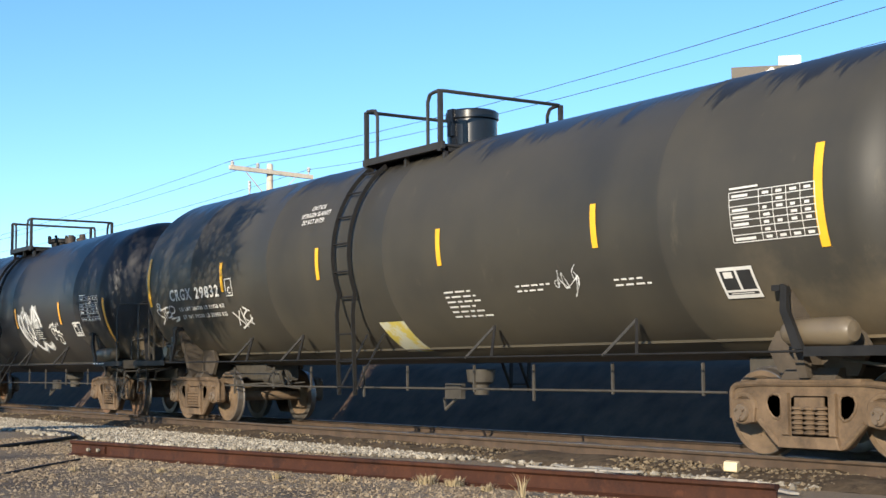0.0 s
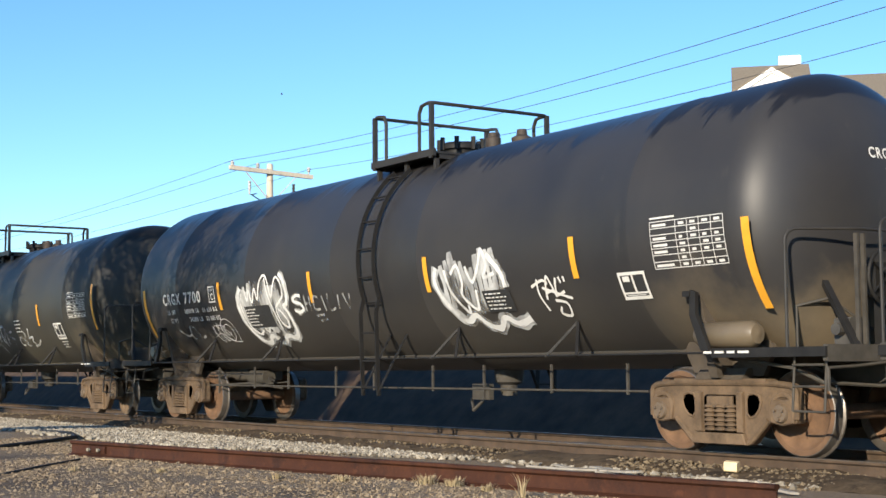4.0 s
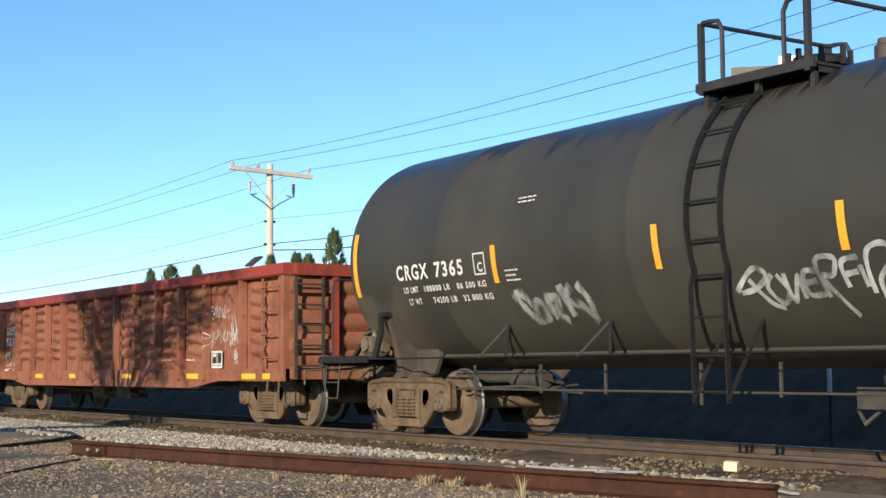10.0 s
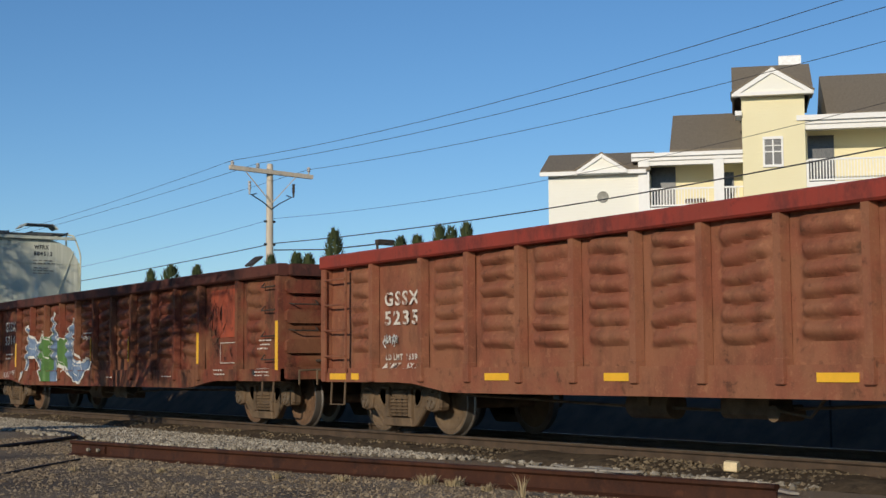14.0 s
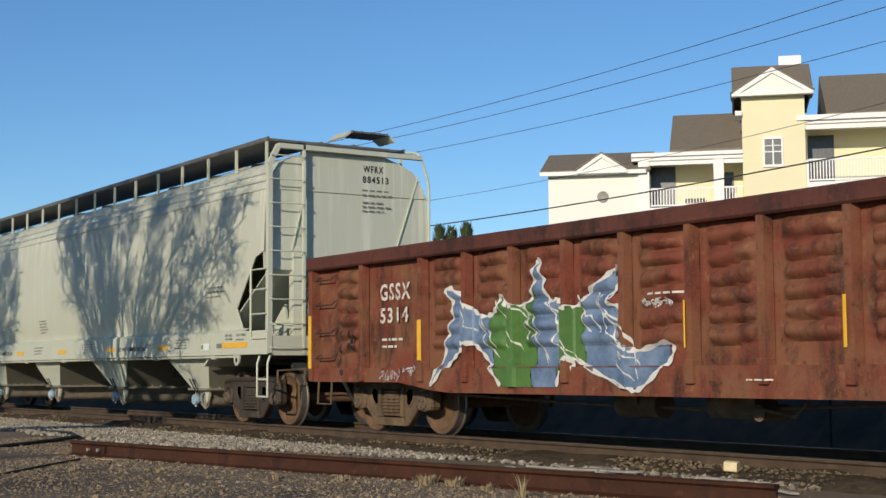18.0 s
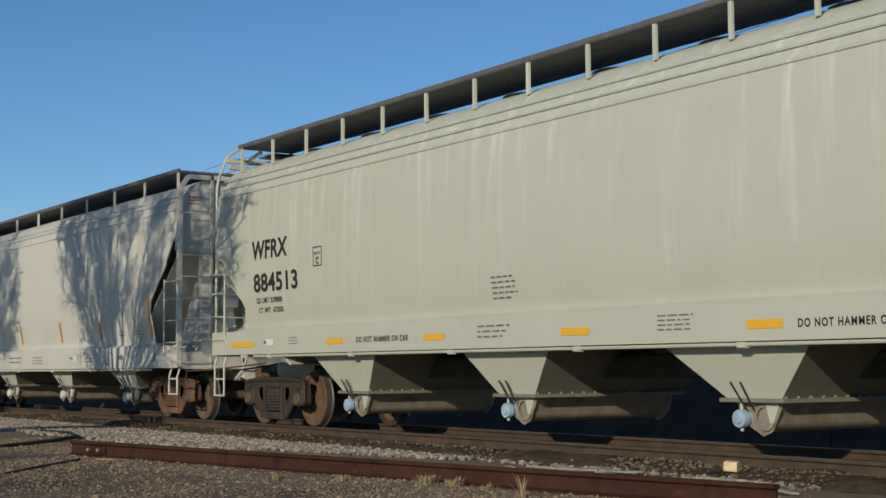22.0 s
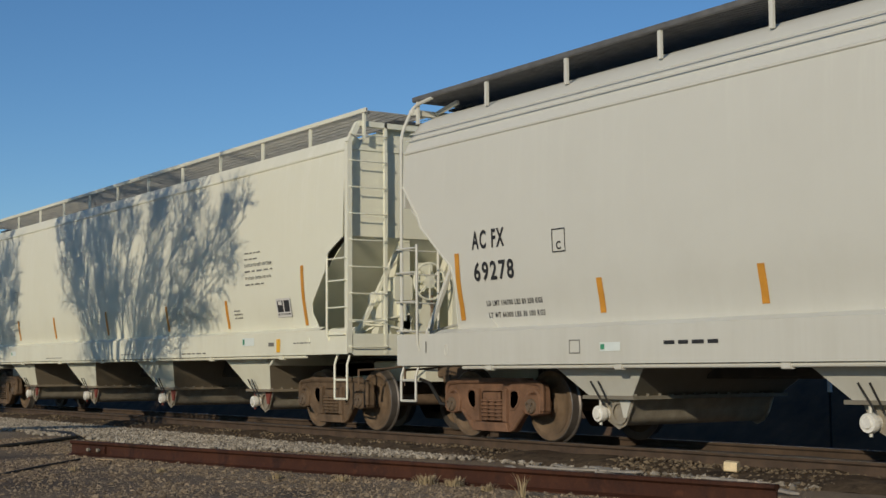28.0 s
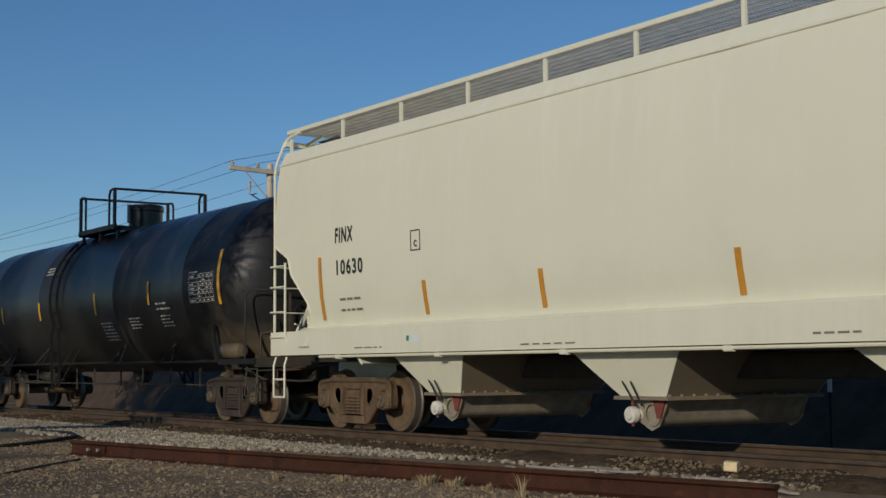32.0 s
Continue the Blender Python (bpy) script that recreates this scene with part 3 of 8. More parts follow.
def tank_car(x0, htc, half, paint, label, plat, ladder_x, cast, plate, housing, stripes, brackets, cap_stripes, seams, band=YELLOW, TR=TR, TZ=TZ, reach=None, brake=True):
    car = vehicle("tank_car", label, "tank car", x0)
    hd = 0.78
    s = Shape()
    prof = []
    for i in range(13):
        a = math.pi / 2 * i / 12
        prof.append((TR * math.sin(a), half - hd + hd * math.cos(a)))
    xs = []
    for q in sorted(seams, reverse=True):
        xs += [(TR, q + 0.05), (TR + 0.006, q + 0.03), (TR + 0.006, q - 0.03), (TR, q - 0.05)]
    prof += xs
    prof += [(r, -h) for r, h in reversed(prof[:13])]
    s.lathe(prof, "x", (0, 0, TZ), 72)
    part("tank", s, paint, car)
    # safety rail along each side, held off the tank by struts
    for side in (-1, 1):
        rl = Shape()
        rl.tube([(-half + 0.55, side * 1.5, 1.08), (half - 0.55, side * 1.5, 1.08)], 0.012, 8)
        part("safety_rail", rl, BLACK, car, "long steel rail low on the flank")
        lap = Shape()
        lap.tube([(-half + hd, side * 0.8, TZ - 1.4), (half - hd, side * 0.8, TZ - 1.4)], 0.03, 6)
        part("jacket_seam", lap, paint, car)
        for bx in brackets:
            b = Shape()
            b.bar((bx, side * 1.24, 1.48), (bx - 0.3, side * 1.5, 1.07), 0.035, 0.03)
            b.bar((bx, side * 1.24, 1.48), (bx + 0.28, side * 1.5, 1.07), 0.035, 0.03)
            part("support_bracket", b, BLACK, car, "pair of slanted struts")
    # train line and brake rod slung under the tank
    p = Shape()
    p.tube([(-htc + 1.2, -1.0, 0.66), (htc - 1.2, -1.0, 0.66)], 0.015, 8)
    part("train_line", p, UNDER, car, "long brake pipe under the tank")
    for i in range(9):
        x = -htc + 1.6 + i * (2 * htc - 3.2) / 8 + 0.12 * math.sin(i * 2.7)
        hng = Shape()
        hng.box(x - 0.014, x + 0.014, -1.014, -0.986, 0.52 if i % 3 == 0 else 0.62, 0.98)
        part("pipe_hanger", hng, UNDER, car)
    v = Shape()
    v.lathe([(0.0, 0.55), (0.12, 0.55), (0.13, 0.7), (0.2, 0.74), (0.22, 0.92)], "z", (ladder_x[0] + 1.4, 0, 0), 16)
    v.box(ladder_x[0] + 1.2, ladder_x[0] + 1.6, -0.5, -0.42, 0.5, 0.72)
    v.tube([(ladder_x[0] + 1.25, -0.55, 0.5), (ladder_x[0] + 1.4, -0.62, 0.36), (ladder_x[0] + 1.55, -0.55, 0.5)], 0.02, 6)
    part("outlet_valve", v, UNDER, car)
    # brake gear inside the trailing truck
    g = Shape()
    bx = -htc + 2.2
    g.drum((bx - 0.55, -0.35, 0.8), (bx + 0.1, -0.35, 0.8), 0.13, 16)
    g.tube([(bx - 1.1, -0.95, 0.86), (bx + 1.0, -0.95, 0.86)], 0.016, 6)
    g.tube([(bx - 1.1, -0.85, 0.66), (bx + 0.2, -0.8, 0.7), (bx + 1.3, -0.7, 0.62)], 0.018, 6)
    g.bar((bx + 0.1, -0.35, 0.8), (bx + 0.75, -0.6, 0.74), 0.05, 0.03)
    g.bar((bx + 0.62, -0.95, 0.66), (bx + 0.7, -0.3, 0.72), 0.06, 0.02)
    part("brake_gear", g, UNDER, car, "brake cylinder and rods")
    # saddles, sills, end decks
    for d in (-1, 1):
        sx = htc * d
        sad = Shape()
        for y in (-0.9, 0.9):
            sad.prism([(sx - 0.5, 0.84), (sx + 0.5, 0.84), (sx + 0.66, 1.12), (sx + 0.5, 1.36), (sx - 0.5, 1.36), (sx - 0.66, 1.12)], "y", y - 0.03, y + 0.03)
        sad.prism([(-1.15, 0.82), (1.15, 0.82), (1.4, 1.75), (1.2, 1.55), (0.7, 1.12), (0, 0.98), (-0.7, 1.12), (-1.2, 1.55), (-1.4, 1.75)], "x", sx - 0.06, sx + 0.06)
        sad.prism([(-1.1, 0.8), (1.1, 0.8), (1.0, 0.92), (-1.0, 0.92)], "x", sx - 0.35, sx + 0.35)
        part("saddle", sad, SADDLE, car, "dirt-caked tank saddle over the truck")
        # slanted brace plates up to the sides of the tank
        for side in (-1, 1):
            br = Shape()
            q = tank_on(0.02, TR, TZ)(0, 1.9)[1] * -side
            br.prism([(sx + d * 0.16, 1.1), (sx + d * 0.28, 1.1), (sx + d * 0.16, 1.36), (sx + d * 0.09, 1.5), (sx + d * 0.1, 1.72), (sx + d * 0.02, 1.75), (sx, 1.48), (sx + d * 0.07, 1.32)], "y", q - 0.05 * side, q)
            br.box(min(sx - d * 0.09, sx + d * 0.015), max(sx - d * 0.09, sx + d * 0.015), min(q + 0.01 * side, q - 0.16 * side), max(q + 0.01 * side, q - 0.16 * side), 1.68, 1.74)
            part("head_brace", br, BLACK, car)
        end = reach or half + 0.42
        sill = Shape()
        x1, x2 = sorted((sx - d * 1.5, d * end))
        sill.block(x1, x2, -0.33, 0.33, 0.74, 1.06, 0.03)
        part("stub_sill", sill, UNDER, car)
        deck = Shape()
        x1, x2 = sorted((d * (htc + 0.35), d * end))
        deck.box(*sorted((d * (htc + 0.35), d * (end - 0.062))), -1.498, 1.498, 1.08, 1.12)
        part("end_platform", deck, UNDER, car)
        for side in (-1, 1):
            lip = Shape()
            lip.box(x1, x2, min(side * 1.502, side * 1.53), max(side * 1.502, side * 1.53), 1.03, 1.125)
            part("platform_edge", lip, BLACK, car)
        eb = Shape()
        eb.block(min(d * end, d * (end - 0.06)), max(d * end, d * (end - 0.06)), -1.495, 1.495, 0.98, 1.145, 0.01)
        part("end_beam", eb, UNDER, car)
        # end rails: a hoop at each corner and one across
        for side in (-1, 1):
            r = Shape()
            y, e = side * 1.42, d * (end - 0.06)
            xl = d * (half - 0.15) if d > 0 else d * (half + 0.16)
            out = d * (half + 0.2)
            r.tube(bent([(xl, y, 1.1), (xl, y, 2.3), (out, side * 0.75, 2.3), (out, 0, 2.3)], 0.14, 5), 0.017, 8)
            r.tube(bent([(e, side * 0.62, 1.12), (e, side * 0.62, 1.9), (e, side * 0.3, 1.9), (e, side * 0.3, 1.12)], 0.1), 0.014, 8)
            part("corner_rail", r, RAILING, car, "bent tube hand rail")
            st = Shape()
            for x in (e - d * 0.02, e - d * 0.42):
                st.tube([(x, y - side * 0.0, 1.05), (x, y + side * 0.05, 0.5)], 0.013, 6)
            for z in (0.5, 0.74, 0.95):
                st.tube([(e - d * 0.02, y + side * 0.04, z), (e - d * 0.42, y + side * 0.04, z)], 0.012, 6)
            part("sill_step", st, UNDER, car, "steel sill step")
        # diagonal head struts
        for side in (-1, 1):
            w = Shape()
            w.bar((d * (end - 0.1), side * 0.95, 1.12), (d * (half - 0.42), side * 0.72, 2.05), 0.07, 0.05)
            part("head_strut", w, BLACK, car)
        coupler(car, d * (end - 0.1), d, UNDER)
        # air and brake piping under and on the end platform
        e2 = d * (end - 0.12)
        pg = Shape()
        pg.tube([(sx + d * 0.6, -1.25, 1.0), (e2 - d * 0.5, -1.3, 0.92), (e2 - d * 0.2, -1.2, 0.78), (e2, -0.6, 0.74), (e2 + d * 0.1, -0.3, 0.76)], 0.018, 6)
        pg.tube([(e2 - d * 0.7, -1.0, 1.1), (e2 - d * 0.7, -1.0, 1.55), (e2 - d * 0.45, -0.8, 1.62), (e2 - d * 0.3, -0.3, 1.3), (e2 - d * 0.3, -0.2, 1.1)], 0.016, 6)
        part("end_piping", pg, UNDER, car, "bent brake piping")
        bx = Shape()
        bx.block(e2 - d * 0.25 - 0.1, e2 - d * 0.25 + 0.1, -0.85, -0.55, 1.12, 1.42, 0.02)
        bx.drum((e2 - d * 0.25, -0.95, 1.3), (e2 - d * 0.25, -0.5, 1.3), 0.06, 10)
        part("valve_bracket", bx, VALVE, car)
        for y in (-0.42, 0.42):
            pst = Shape()
            pst.bar((e2 - d * 0.04, y, 0.98), (e2 - d * 0.04, y, 1.95), 0.06, 0.05)
            part("end_post", pst, BLACK, car)
        truck(car, sx, cast, plate)
    # hand brake and air reservoir on the leading end
    if brake:
        hb = Shape()
        e = half + 0.3
        hb.tube([(e, -0.45 + 0.28 * math.cos(a), 1.82 + 0.28 * math.sin(a)) for a in [2 * math.pi * i / 20 for i in range(20)]], 0.02, 6, True)
        for i in range(5):
            a = 2 * math.pi * i / 5
            hb.bar((e, -0.45, 1.82), (e, -0.45 + 0.28 * math.cos(a), 1.82 + 0.28 * math.sin(a)), 0.03, 0.015)
        hb.block(e - 0.2, e - 0.02, -0.6, -0.3, 1.62, 1.97, 0.03)
        hb.bar((e - 0.1, -0.45, 1.12), (e - 0.1, -0.45, 1.7), 0.1, 0.06)
        part("hand_brake", hb, BLACK, car, "brake wheel and gear box")
        for y in (-0.9, -0.8, -0.12):
            pst = Shape()
            pst.bar((e, y, 1.12), (e, y, 2.24), 0.045, 0.03)
            part("brake_post", pst, UNDER, car, "upright channel beside the brake wheel")
        air = Shape()
        air.lathe([(0.0, htc - 0.12), (0.1, htc - 0.1), (0.14, htc - 0.04), (0.14, htc + 0.68), (0.1, htc + 0.74), (0.0, htc + 0.76)], "x", (0, -1.25, 1.27), 20)
        part("air_reservoir", air, TANK_I, car, "glossy black air reservoir")
    vb = Shape()
    vb.block(-htc - 0.9, -htc - 0.6, -1.3, -1.05, 1.15, 1.42, 0.05)
    vb.drum((-htc - 0.75, -1.34, 1.3), (-htc - 0.75, -0.95, 1.3), 0.1, 14)
    vb.drum((-htc - 0.68, -1.2, 1.4), (-htc - 0.68, -1.2, 1.58), 0.045, 10)
    vb.tube([(-htc - 0.95, -1.25, 1.45), (-htc - 0.6, -1.25, 1.5), (-htc - 0.5, -1.2, 1.2)], 0.014, 6)
    vb.drum((-htc - 1.0, -1.15, 1.25), (-htc - 0.45, -1.15, 1.25), 0.07, 10)
    part("brake_valve", vb, TANK_I, car, "glossy dark brake control valve")
    # ladder over the flank and platform on top
    xa, xb = ladder_x
    for side in (-1, 1):
        ld = Shape()
        arc = [radians(a) for a in range(52, -21, -6)]
        for x in (xa, xb):
            pts = [(x, side * (TR + 0.07) * math.cos(a), TZ + (TR + 0.07) * math.sin(a)) for a in arc]
            pts += [(x, side * 1.62, 1.75), (x, side * 1.6, 1.1), (x, side * 1.58, 0.56)]
            for a, b in zip(pts, pts[1:]):
                ld.bar(a, b, 0.02, 0.06)
            ld.bar((x, side * 1.6, 0.6), (x + 0.1, side * 1.15, 1.45), 0.05, 0.02)
        ladder = part("ladder", ld, BLACK, car, "curved steel ladder")
        rungs = [(side * (TR + 0.07) * math.cos(radians(a)), TZ + (TR + 0.07) * math.sin(radians(a))) for a in (47, 33, 19, 5, -9, -22)]
        for y, z in rungs + [(side * 1.6, z) for z in (1.45, 1.05, 0.68)]:
            rg = Shape()
            rg.tube([(xa, y, z), (xb, y, z)], 0.014, 6)
            part("rung", rg, BLACK, ladder)
    xl, xr, zt, zf, yw = plat
    fl = Shape()
    fl.box(xl - 0.05, xr + 0.05, -yw, -0.55, zf - 0.03, zf)
    fl.box(xl - 0.05, xr + 0.05, 0.55, yw, zf - 0.03, zf)
    for y in (-yw, yw):
        fl.box(xl - 0.08, xr + 0.08, y - 0.025, y + 0.025, zf - 0.07, zf + 0.03)
    for x in (xl, xr):
        fl.box(x - 0.03, x + 0.03, -yw, yw, zf - 0.1, zf)
    for x in (xl, (xl + xr) / 2, xr):
        for y in (-yw + 0.08, yw - 0.08):
            fl.box(x - 0.03, x + 0.03, y - 0.03, y + 0.03, TZ + 1.05, zf)
    part("platform", fl, RAILING, car, "black steel walkway round the manway")
    for x, d in ((xl, 1), (xr, -1)):
        r = Shape()
        r.tube([(x + d * 0.32, -yw, zf), (x + d * 0.32, -yw, zt - 0.12), (x + d * 0.26, -yw, zt - 0.02), (x + d * 0.14, -yw, zt), (x + d * 0.04, -yw, zt),
                (x, -yw + 0.06, zt), (x, yw - 0.06, zt), (x + d * 0.04, yw, zt), (x + d * 0.14, yw, zt), (x + d * 0.26, yw, zt - 0.02),
                (x + d * 0.32, yw, zt - 0.12), (x + d * 0.32, yw, zf)], 0.026, 8)
        for y in (-yw, yw):
            r.box(x - 0.03, x + 0.03, y - 0.03, y + 0.03, zf - 0.1, zt)
        part("platform_rail", r, RAILING, car, "black safety railing with rounded corners")
    mw = Shape()
    cx = (xl + xr) / 2
    zt0 = TZ + TR
    if housing:
        mw.lathe([(0.0, zt0 + 0.5), (0.36, zt0 + 0.5), (0.4, zt0 + 0.47), (0.4, zt0 + 0.37), (0.375, zt0 + 0.35), (0.375, zt0 - 0.1)], "z", (cx + housing, 0, 0), 28)
        mw.box(cx + housing - 0.05, cx + housing + 0.09, -0.42, -0.36, zt0 + 0.1, zt0 + 0.5)
        part("valve_housing", mw, TANK_I, car, "glossy black valve housing")
    else:
        mw.lathe([(0.0, zt0 + 0.2), (0.28, zt0 + 0.2), (0.32, zt0 + 0.16), (0.32, zt0 + 0.1), (0.26, zt0 + 0.1), (0.26, zt0 - 0.1)], "z", (cx, 0, 0), 24)
        for i in range(8):
            a = i * math.pi / 4
            mw.lathe([(0, zt0 + 0.27), (0.035, zt0 + 0.27), (0.035, zt0 + 0.08)], "z", (cx + 0.33 * math.cos(a), 0.33 * math.sin(a), 0), 6)
        part("manway", mw, BLACK, car, "bolted manway cover")
        va = Shape()
        va.lathe([(0.0, zt0 + 0.22), (0.07, zt0 + 0.22), (0.08, zt0 + 0.16), (0.11, zt0 + 0.14), (0.11, zt0 - 0.05)], "z", (xr + 0.2, -0.1, 0), 14)
        part("relief_valve", va, CAST_DARK, car)
        va = Shape()
        va.lathe([(0.0, zt0 + 0.2), (0.07, zt0 + 0.2), (0.08, zt0 + 0.12), (0.15, zt0 + 0.08), (0.14, zt0 - 0.05)], "z", (xr + 0.75, 0, 0), 14)
        part("relief_valve", va, CAST_DARK, car)
    # reflectors
    on = tank_on(0.013, TR, TZ)
    for u, lo, hi in stripes:
        q = Shape()
        patch(q, u - 0.05, u + 0.05, lo, hi, on, 1, 5)
        part("reflective_stripe", q, band, car, ("yellow" if band == YELLOW else "amber") + " reflective stripe")
    for u, lo, hi in cap_stripes:
        q = Shape()
        patch(q, u - 0.055, u + 0.055, lo, hi, on, 1, 8)
        part("reflective_stripe", q, band, car, "long " + ("yellow" if band == YELLOW else "amber") + " reflective stripe")
    return car


def marks(car, mat, items, on, name="stencil_lettering"):
    """items: (text, u, v, height, width), ('bars', u, v, w, h, rows), ('box', ...) or ('fill', ...); each becomes a part."""
    rng = random.Random(len(items) * 7 + int(abs(items[0][1]) * 10))
    for it in items:
        s = Shape()
        if it[0] == "bars":
            bars(s, *it[1:6], on, rng)
        elif it[0] == "box":
            u, v, w, h, t = it[1:6]
            for a in ((u, u + w, v, v + t), (u, u + w, v + h - t, v + h), (u, u + t, v + t, v + h - t), (u + w - t, u + w, v + t, v + h - t)):
                patch(s, *a, on, 1, 2)
        elif it[0] == "fill":
            patch(s, *it[1:5], on, 2, 3)
        else:
            write(s, it[0], it[1], it[2], it[3], on, it[4] if len(it) > 4 else None)
        ob = part({"bars": "small_print", "box": "stencil_frame", "fill": "stencil_mark"}.get(it[0], name), s, mat, car)
        if it[0] == "bars":
            tagged(ob, kind="stuff")


def chart(car, u, v, w, h, on, mat=WHITE):
    """A stencilled capacity table: frame, column lines and rows of bars."""
    s, rng = Shape(), random.Random(5)
    t = 0.009
    for i in range(8):
        y = v + h * i / 7
        patch(s, u, u + w, y - t / 2, y + t / 2, on, 1, 1)
    for f in (0, 0.36, 0.52, 0.68, 0.84, 1):
        patch(s, u + w * f - t / 2, u + w * f + t / 2, v, v + h, lambda a, b: (on(a, b)[0], on(a, b)[1] - 0.002, on(a, b)[2]), 1, 4)
    for i in range(7):
        y = v + h * (i + 0.25) / 7
        for f, g in ((0.03, 0.32), (0.4, 0.48), (0.56, 0.64), (0.72, 0.8), (0.88, 0.96)):
            if i % 2 == 0 or rng.random() < 0.5:
                patch(s, u + w * f, u + w * (f + (g - f) * rng.uniform(0.6, 1)), y, y + h * 0.055, on, 1, 1)
    patch(s, u, u + w * 0.35, v + h * 1.06, v + h * 1.1, on, 1, 1)
    return part("capacity_table", s, mat, car, "white stencilled capacity table")


def test_box(car, u, v, w, h, on, back=None):
    s = Shape()
    patch(s, u, u + w, v, v + h, back or tank_on(0.011), 2, 3)
    f = Shape()
    t = 0.035
    for a in ((u, u + w, v, v + t), (u, u + w, v + h - t, v + h), (u, u + t, v + t, v + h - t), (u + w - t, u + w, v + t, v + h - t), (u + w * 0.48, u + w * 0.55, v + h * 0.27, v + h - t),
              (u + t, u + w - t, v + h * 0.2, v + h * 0.27)):
        patch(f, *a, on, 1, 3)
    patch(f, u + w * 0.15, u + w * 0.4, v + h * 0.65, v + h * 0.85, on, 1, 1)
    patch(f, u + w * 0.15, u + w * 0.8, v + h * 0.14, v + h * 0.17, on, 1, 1)
    part("inspection_panel", s, INK, car, "black inspection stencil field")
    part("inspection_frame", f, WHITE, car, "white frame of the inspection stencil")


def scrawl(car, seed, u0, v0, w, h, n, thick, mat, on, name="graffiti"):
    """Tangled spray strokes with no letters in them: one looping line and loose slashes over it."""
    rng = random.Random(seed)

    def stroke(pts, w):
        s = Shape()
        ribbon(s, pts, w, on)
        part(name, s, mat, car, "tangled spray-painted scrawl")

    pts = []
    for i in range(n * 3):
        x = i / (n * 3 - 1)
        lift = 0.5 + 0.5 * math.sin(i * 2.3 + seed) * rng.uniform(0.5, 1.0)
        pts.append((u0 + w * (x + rng.uniform(-1.1, 1.1) / (n * 1.6)), v0 + h * (lift * 0.8 + rng.uniform(0, 0.2))))
    stroke(pts, thick)
    for i in range(n):
        cx, cy = u0 + w * rng.random(), v0 + h * rng.uniform(0.1, 0.9)
        a, l = rng.uniform(0.6, 2.2), h * rng.uniform(0.2, 0.5)
        stroke([(cx - l * math.cos(a), cy - l * math.sin(a)), (cx + rng.uniform(-0.06, 0.06), cy), (cx + l * math.cos(a), cy + l * math.sin(a))], thick * rng.uniform(0.5, 1.1))
    for i in range(n // 3):
        cx, cy, r = u0 + w * rng.random(), v0 + h * rng.uniform(0.2, 0.8), h * rng.uniform(0.12, 0.24)
        stroke([(cx + r * math.cos(q * 0.9) * (1 - q * 0.08), cy + r * math.sin(q * 0.9) * (1 - q * 0.08)) for q in range(9)], thick * 0.8)


def tag(car, strokes, place, thick, core, on, halo=None, label="loose spray-painted tag", steps=6):
    """Spray strokes, each a line of points that place() lays out on the side; a wider soft pass lies under them."""
    if halo:
        h = Shape()
        for line in strokes:
            ribbon(h, [place(*q) for q in line], thick * 2.1, on[0], steps, 0.12)
        part("overspray", h, halo, car, "soft overspray round the strokes")
    for line in strokes:
        s = Shape()
        ribbon(s, [place(*q) for q in line], thick, on[1], steps, 0.1)
        part("graffiti", s, core, car, label)


ON = tank_on(0.014)
ON_A = tank_on(0.014, 1.62, 2.63)
LAYERS = (tank_on(0.012), tank_on(0.016))



def head_on(half, r=TR, zc=TZ, hd=0.78):
    """Places on the leading head: u across the track, v height."""
    def on(u, v):
        d = min(0.99, math.hypot(u, v - zc) / r)
        return (half - hd + hd * math.sqrt(1 - d * d) + 0.008, u, v)
    return on


# leading car, black, with a round valve housing on top
car = tank_car(-17.15, 7.46, 9.22, TANK_A, "black tank car with dust below its glossy crown", (-1.12, 0.9, 4.84, 4.08, 1.08), (-1.09, -0.62), CAST, WHEEL,
               0.25, [(-5.12, 2.28, 2.78), (-1.7, 2.3, 2.78), (1.63, 2.3, 2.79), (4.83, 2.3, 2.8)], (5.11, 2.37, -2.83, -4.66), [(-8.36, 2.15, 3.06), (8.14, 2.07, 3.06)], (5.9, 0.2, -3.4, -6.4), TR=1.62, TZ=2.63, reach=9.36)
marks(car, WHITE, [("CRGX", -7.4, 2.42 - 0.21, 0.21, 0.95), ("29832", -6.28, 2.21, 0.21, 1.0), ("LD LMT 206700 LB 93750 KG", -7.1, 2.02, 0.07, 1.9), ("LT WT 79300 LB 35950 KG", -7.05, 1.88, 0.07, 1.85),
                   ("box", -5.0, 2.2, 0.26, 0.3, 0.02), ("C", -4.92, 2.24, 0.12), ("CAUTION", -2.2, 3.4, 0.075, 0.42), ("NITROGEN BLANKET", -2.45, 3.29, 0.075, 0.92), ("DO NOT ENTER", -2.35, 3.18, 0.075, 0.7), ("bars", 1.55, 1.6, 0.9, 0.38, 6), ("bars", 3.15, 1.86, 0.7, 0.12, 2),
                   ("bars", 5.0, 1.84, 0.75, 0.12, 2), ("bars", 7.15, 1.12, 0.9, 0.06, 1)], ON_A)
chart(car, 6.98, 2.19, 1.12, 0.5, ON_A)
test_box(car, 6.62, 1.65, 0.5, 0.31, tank_on(0.017, 1.62, 2.63), tank_on(0.013, 1.62, 2.63))
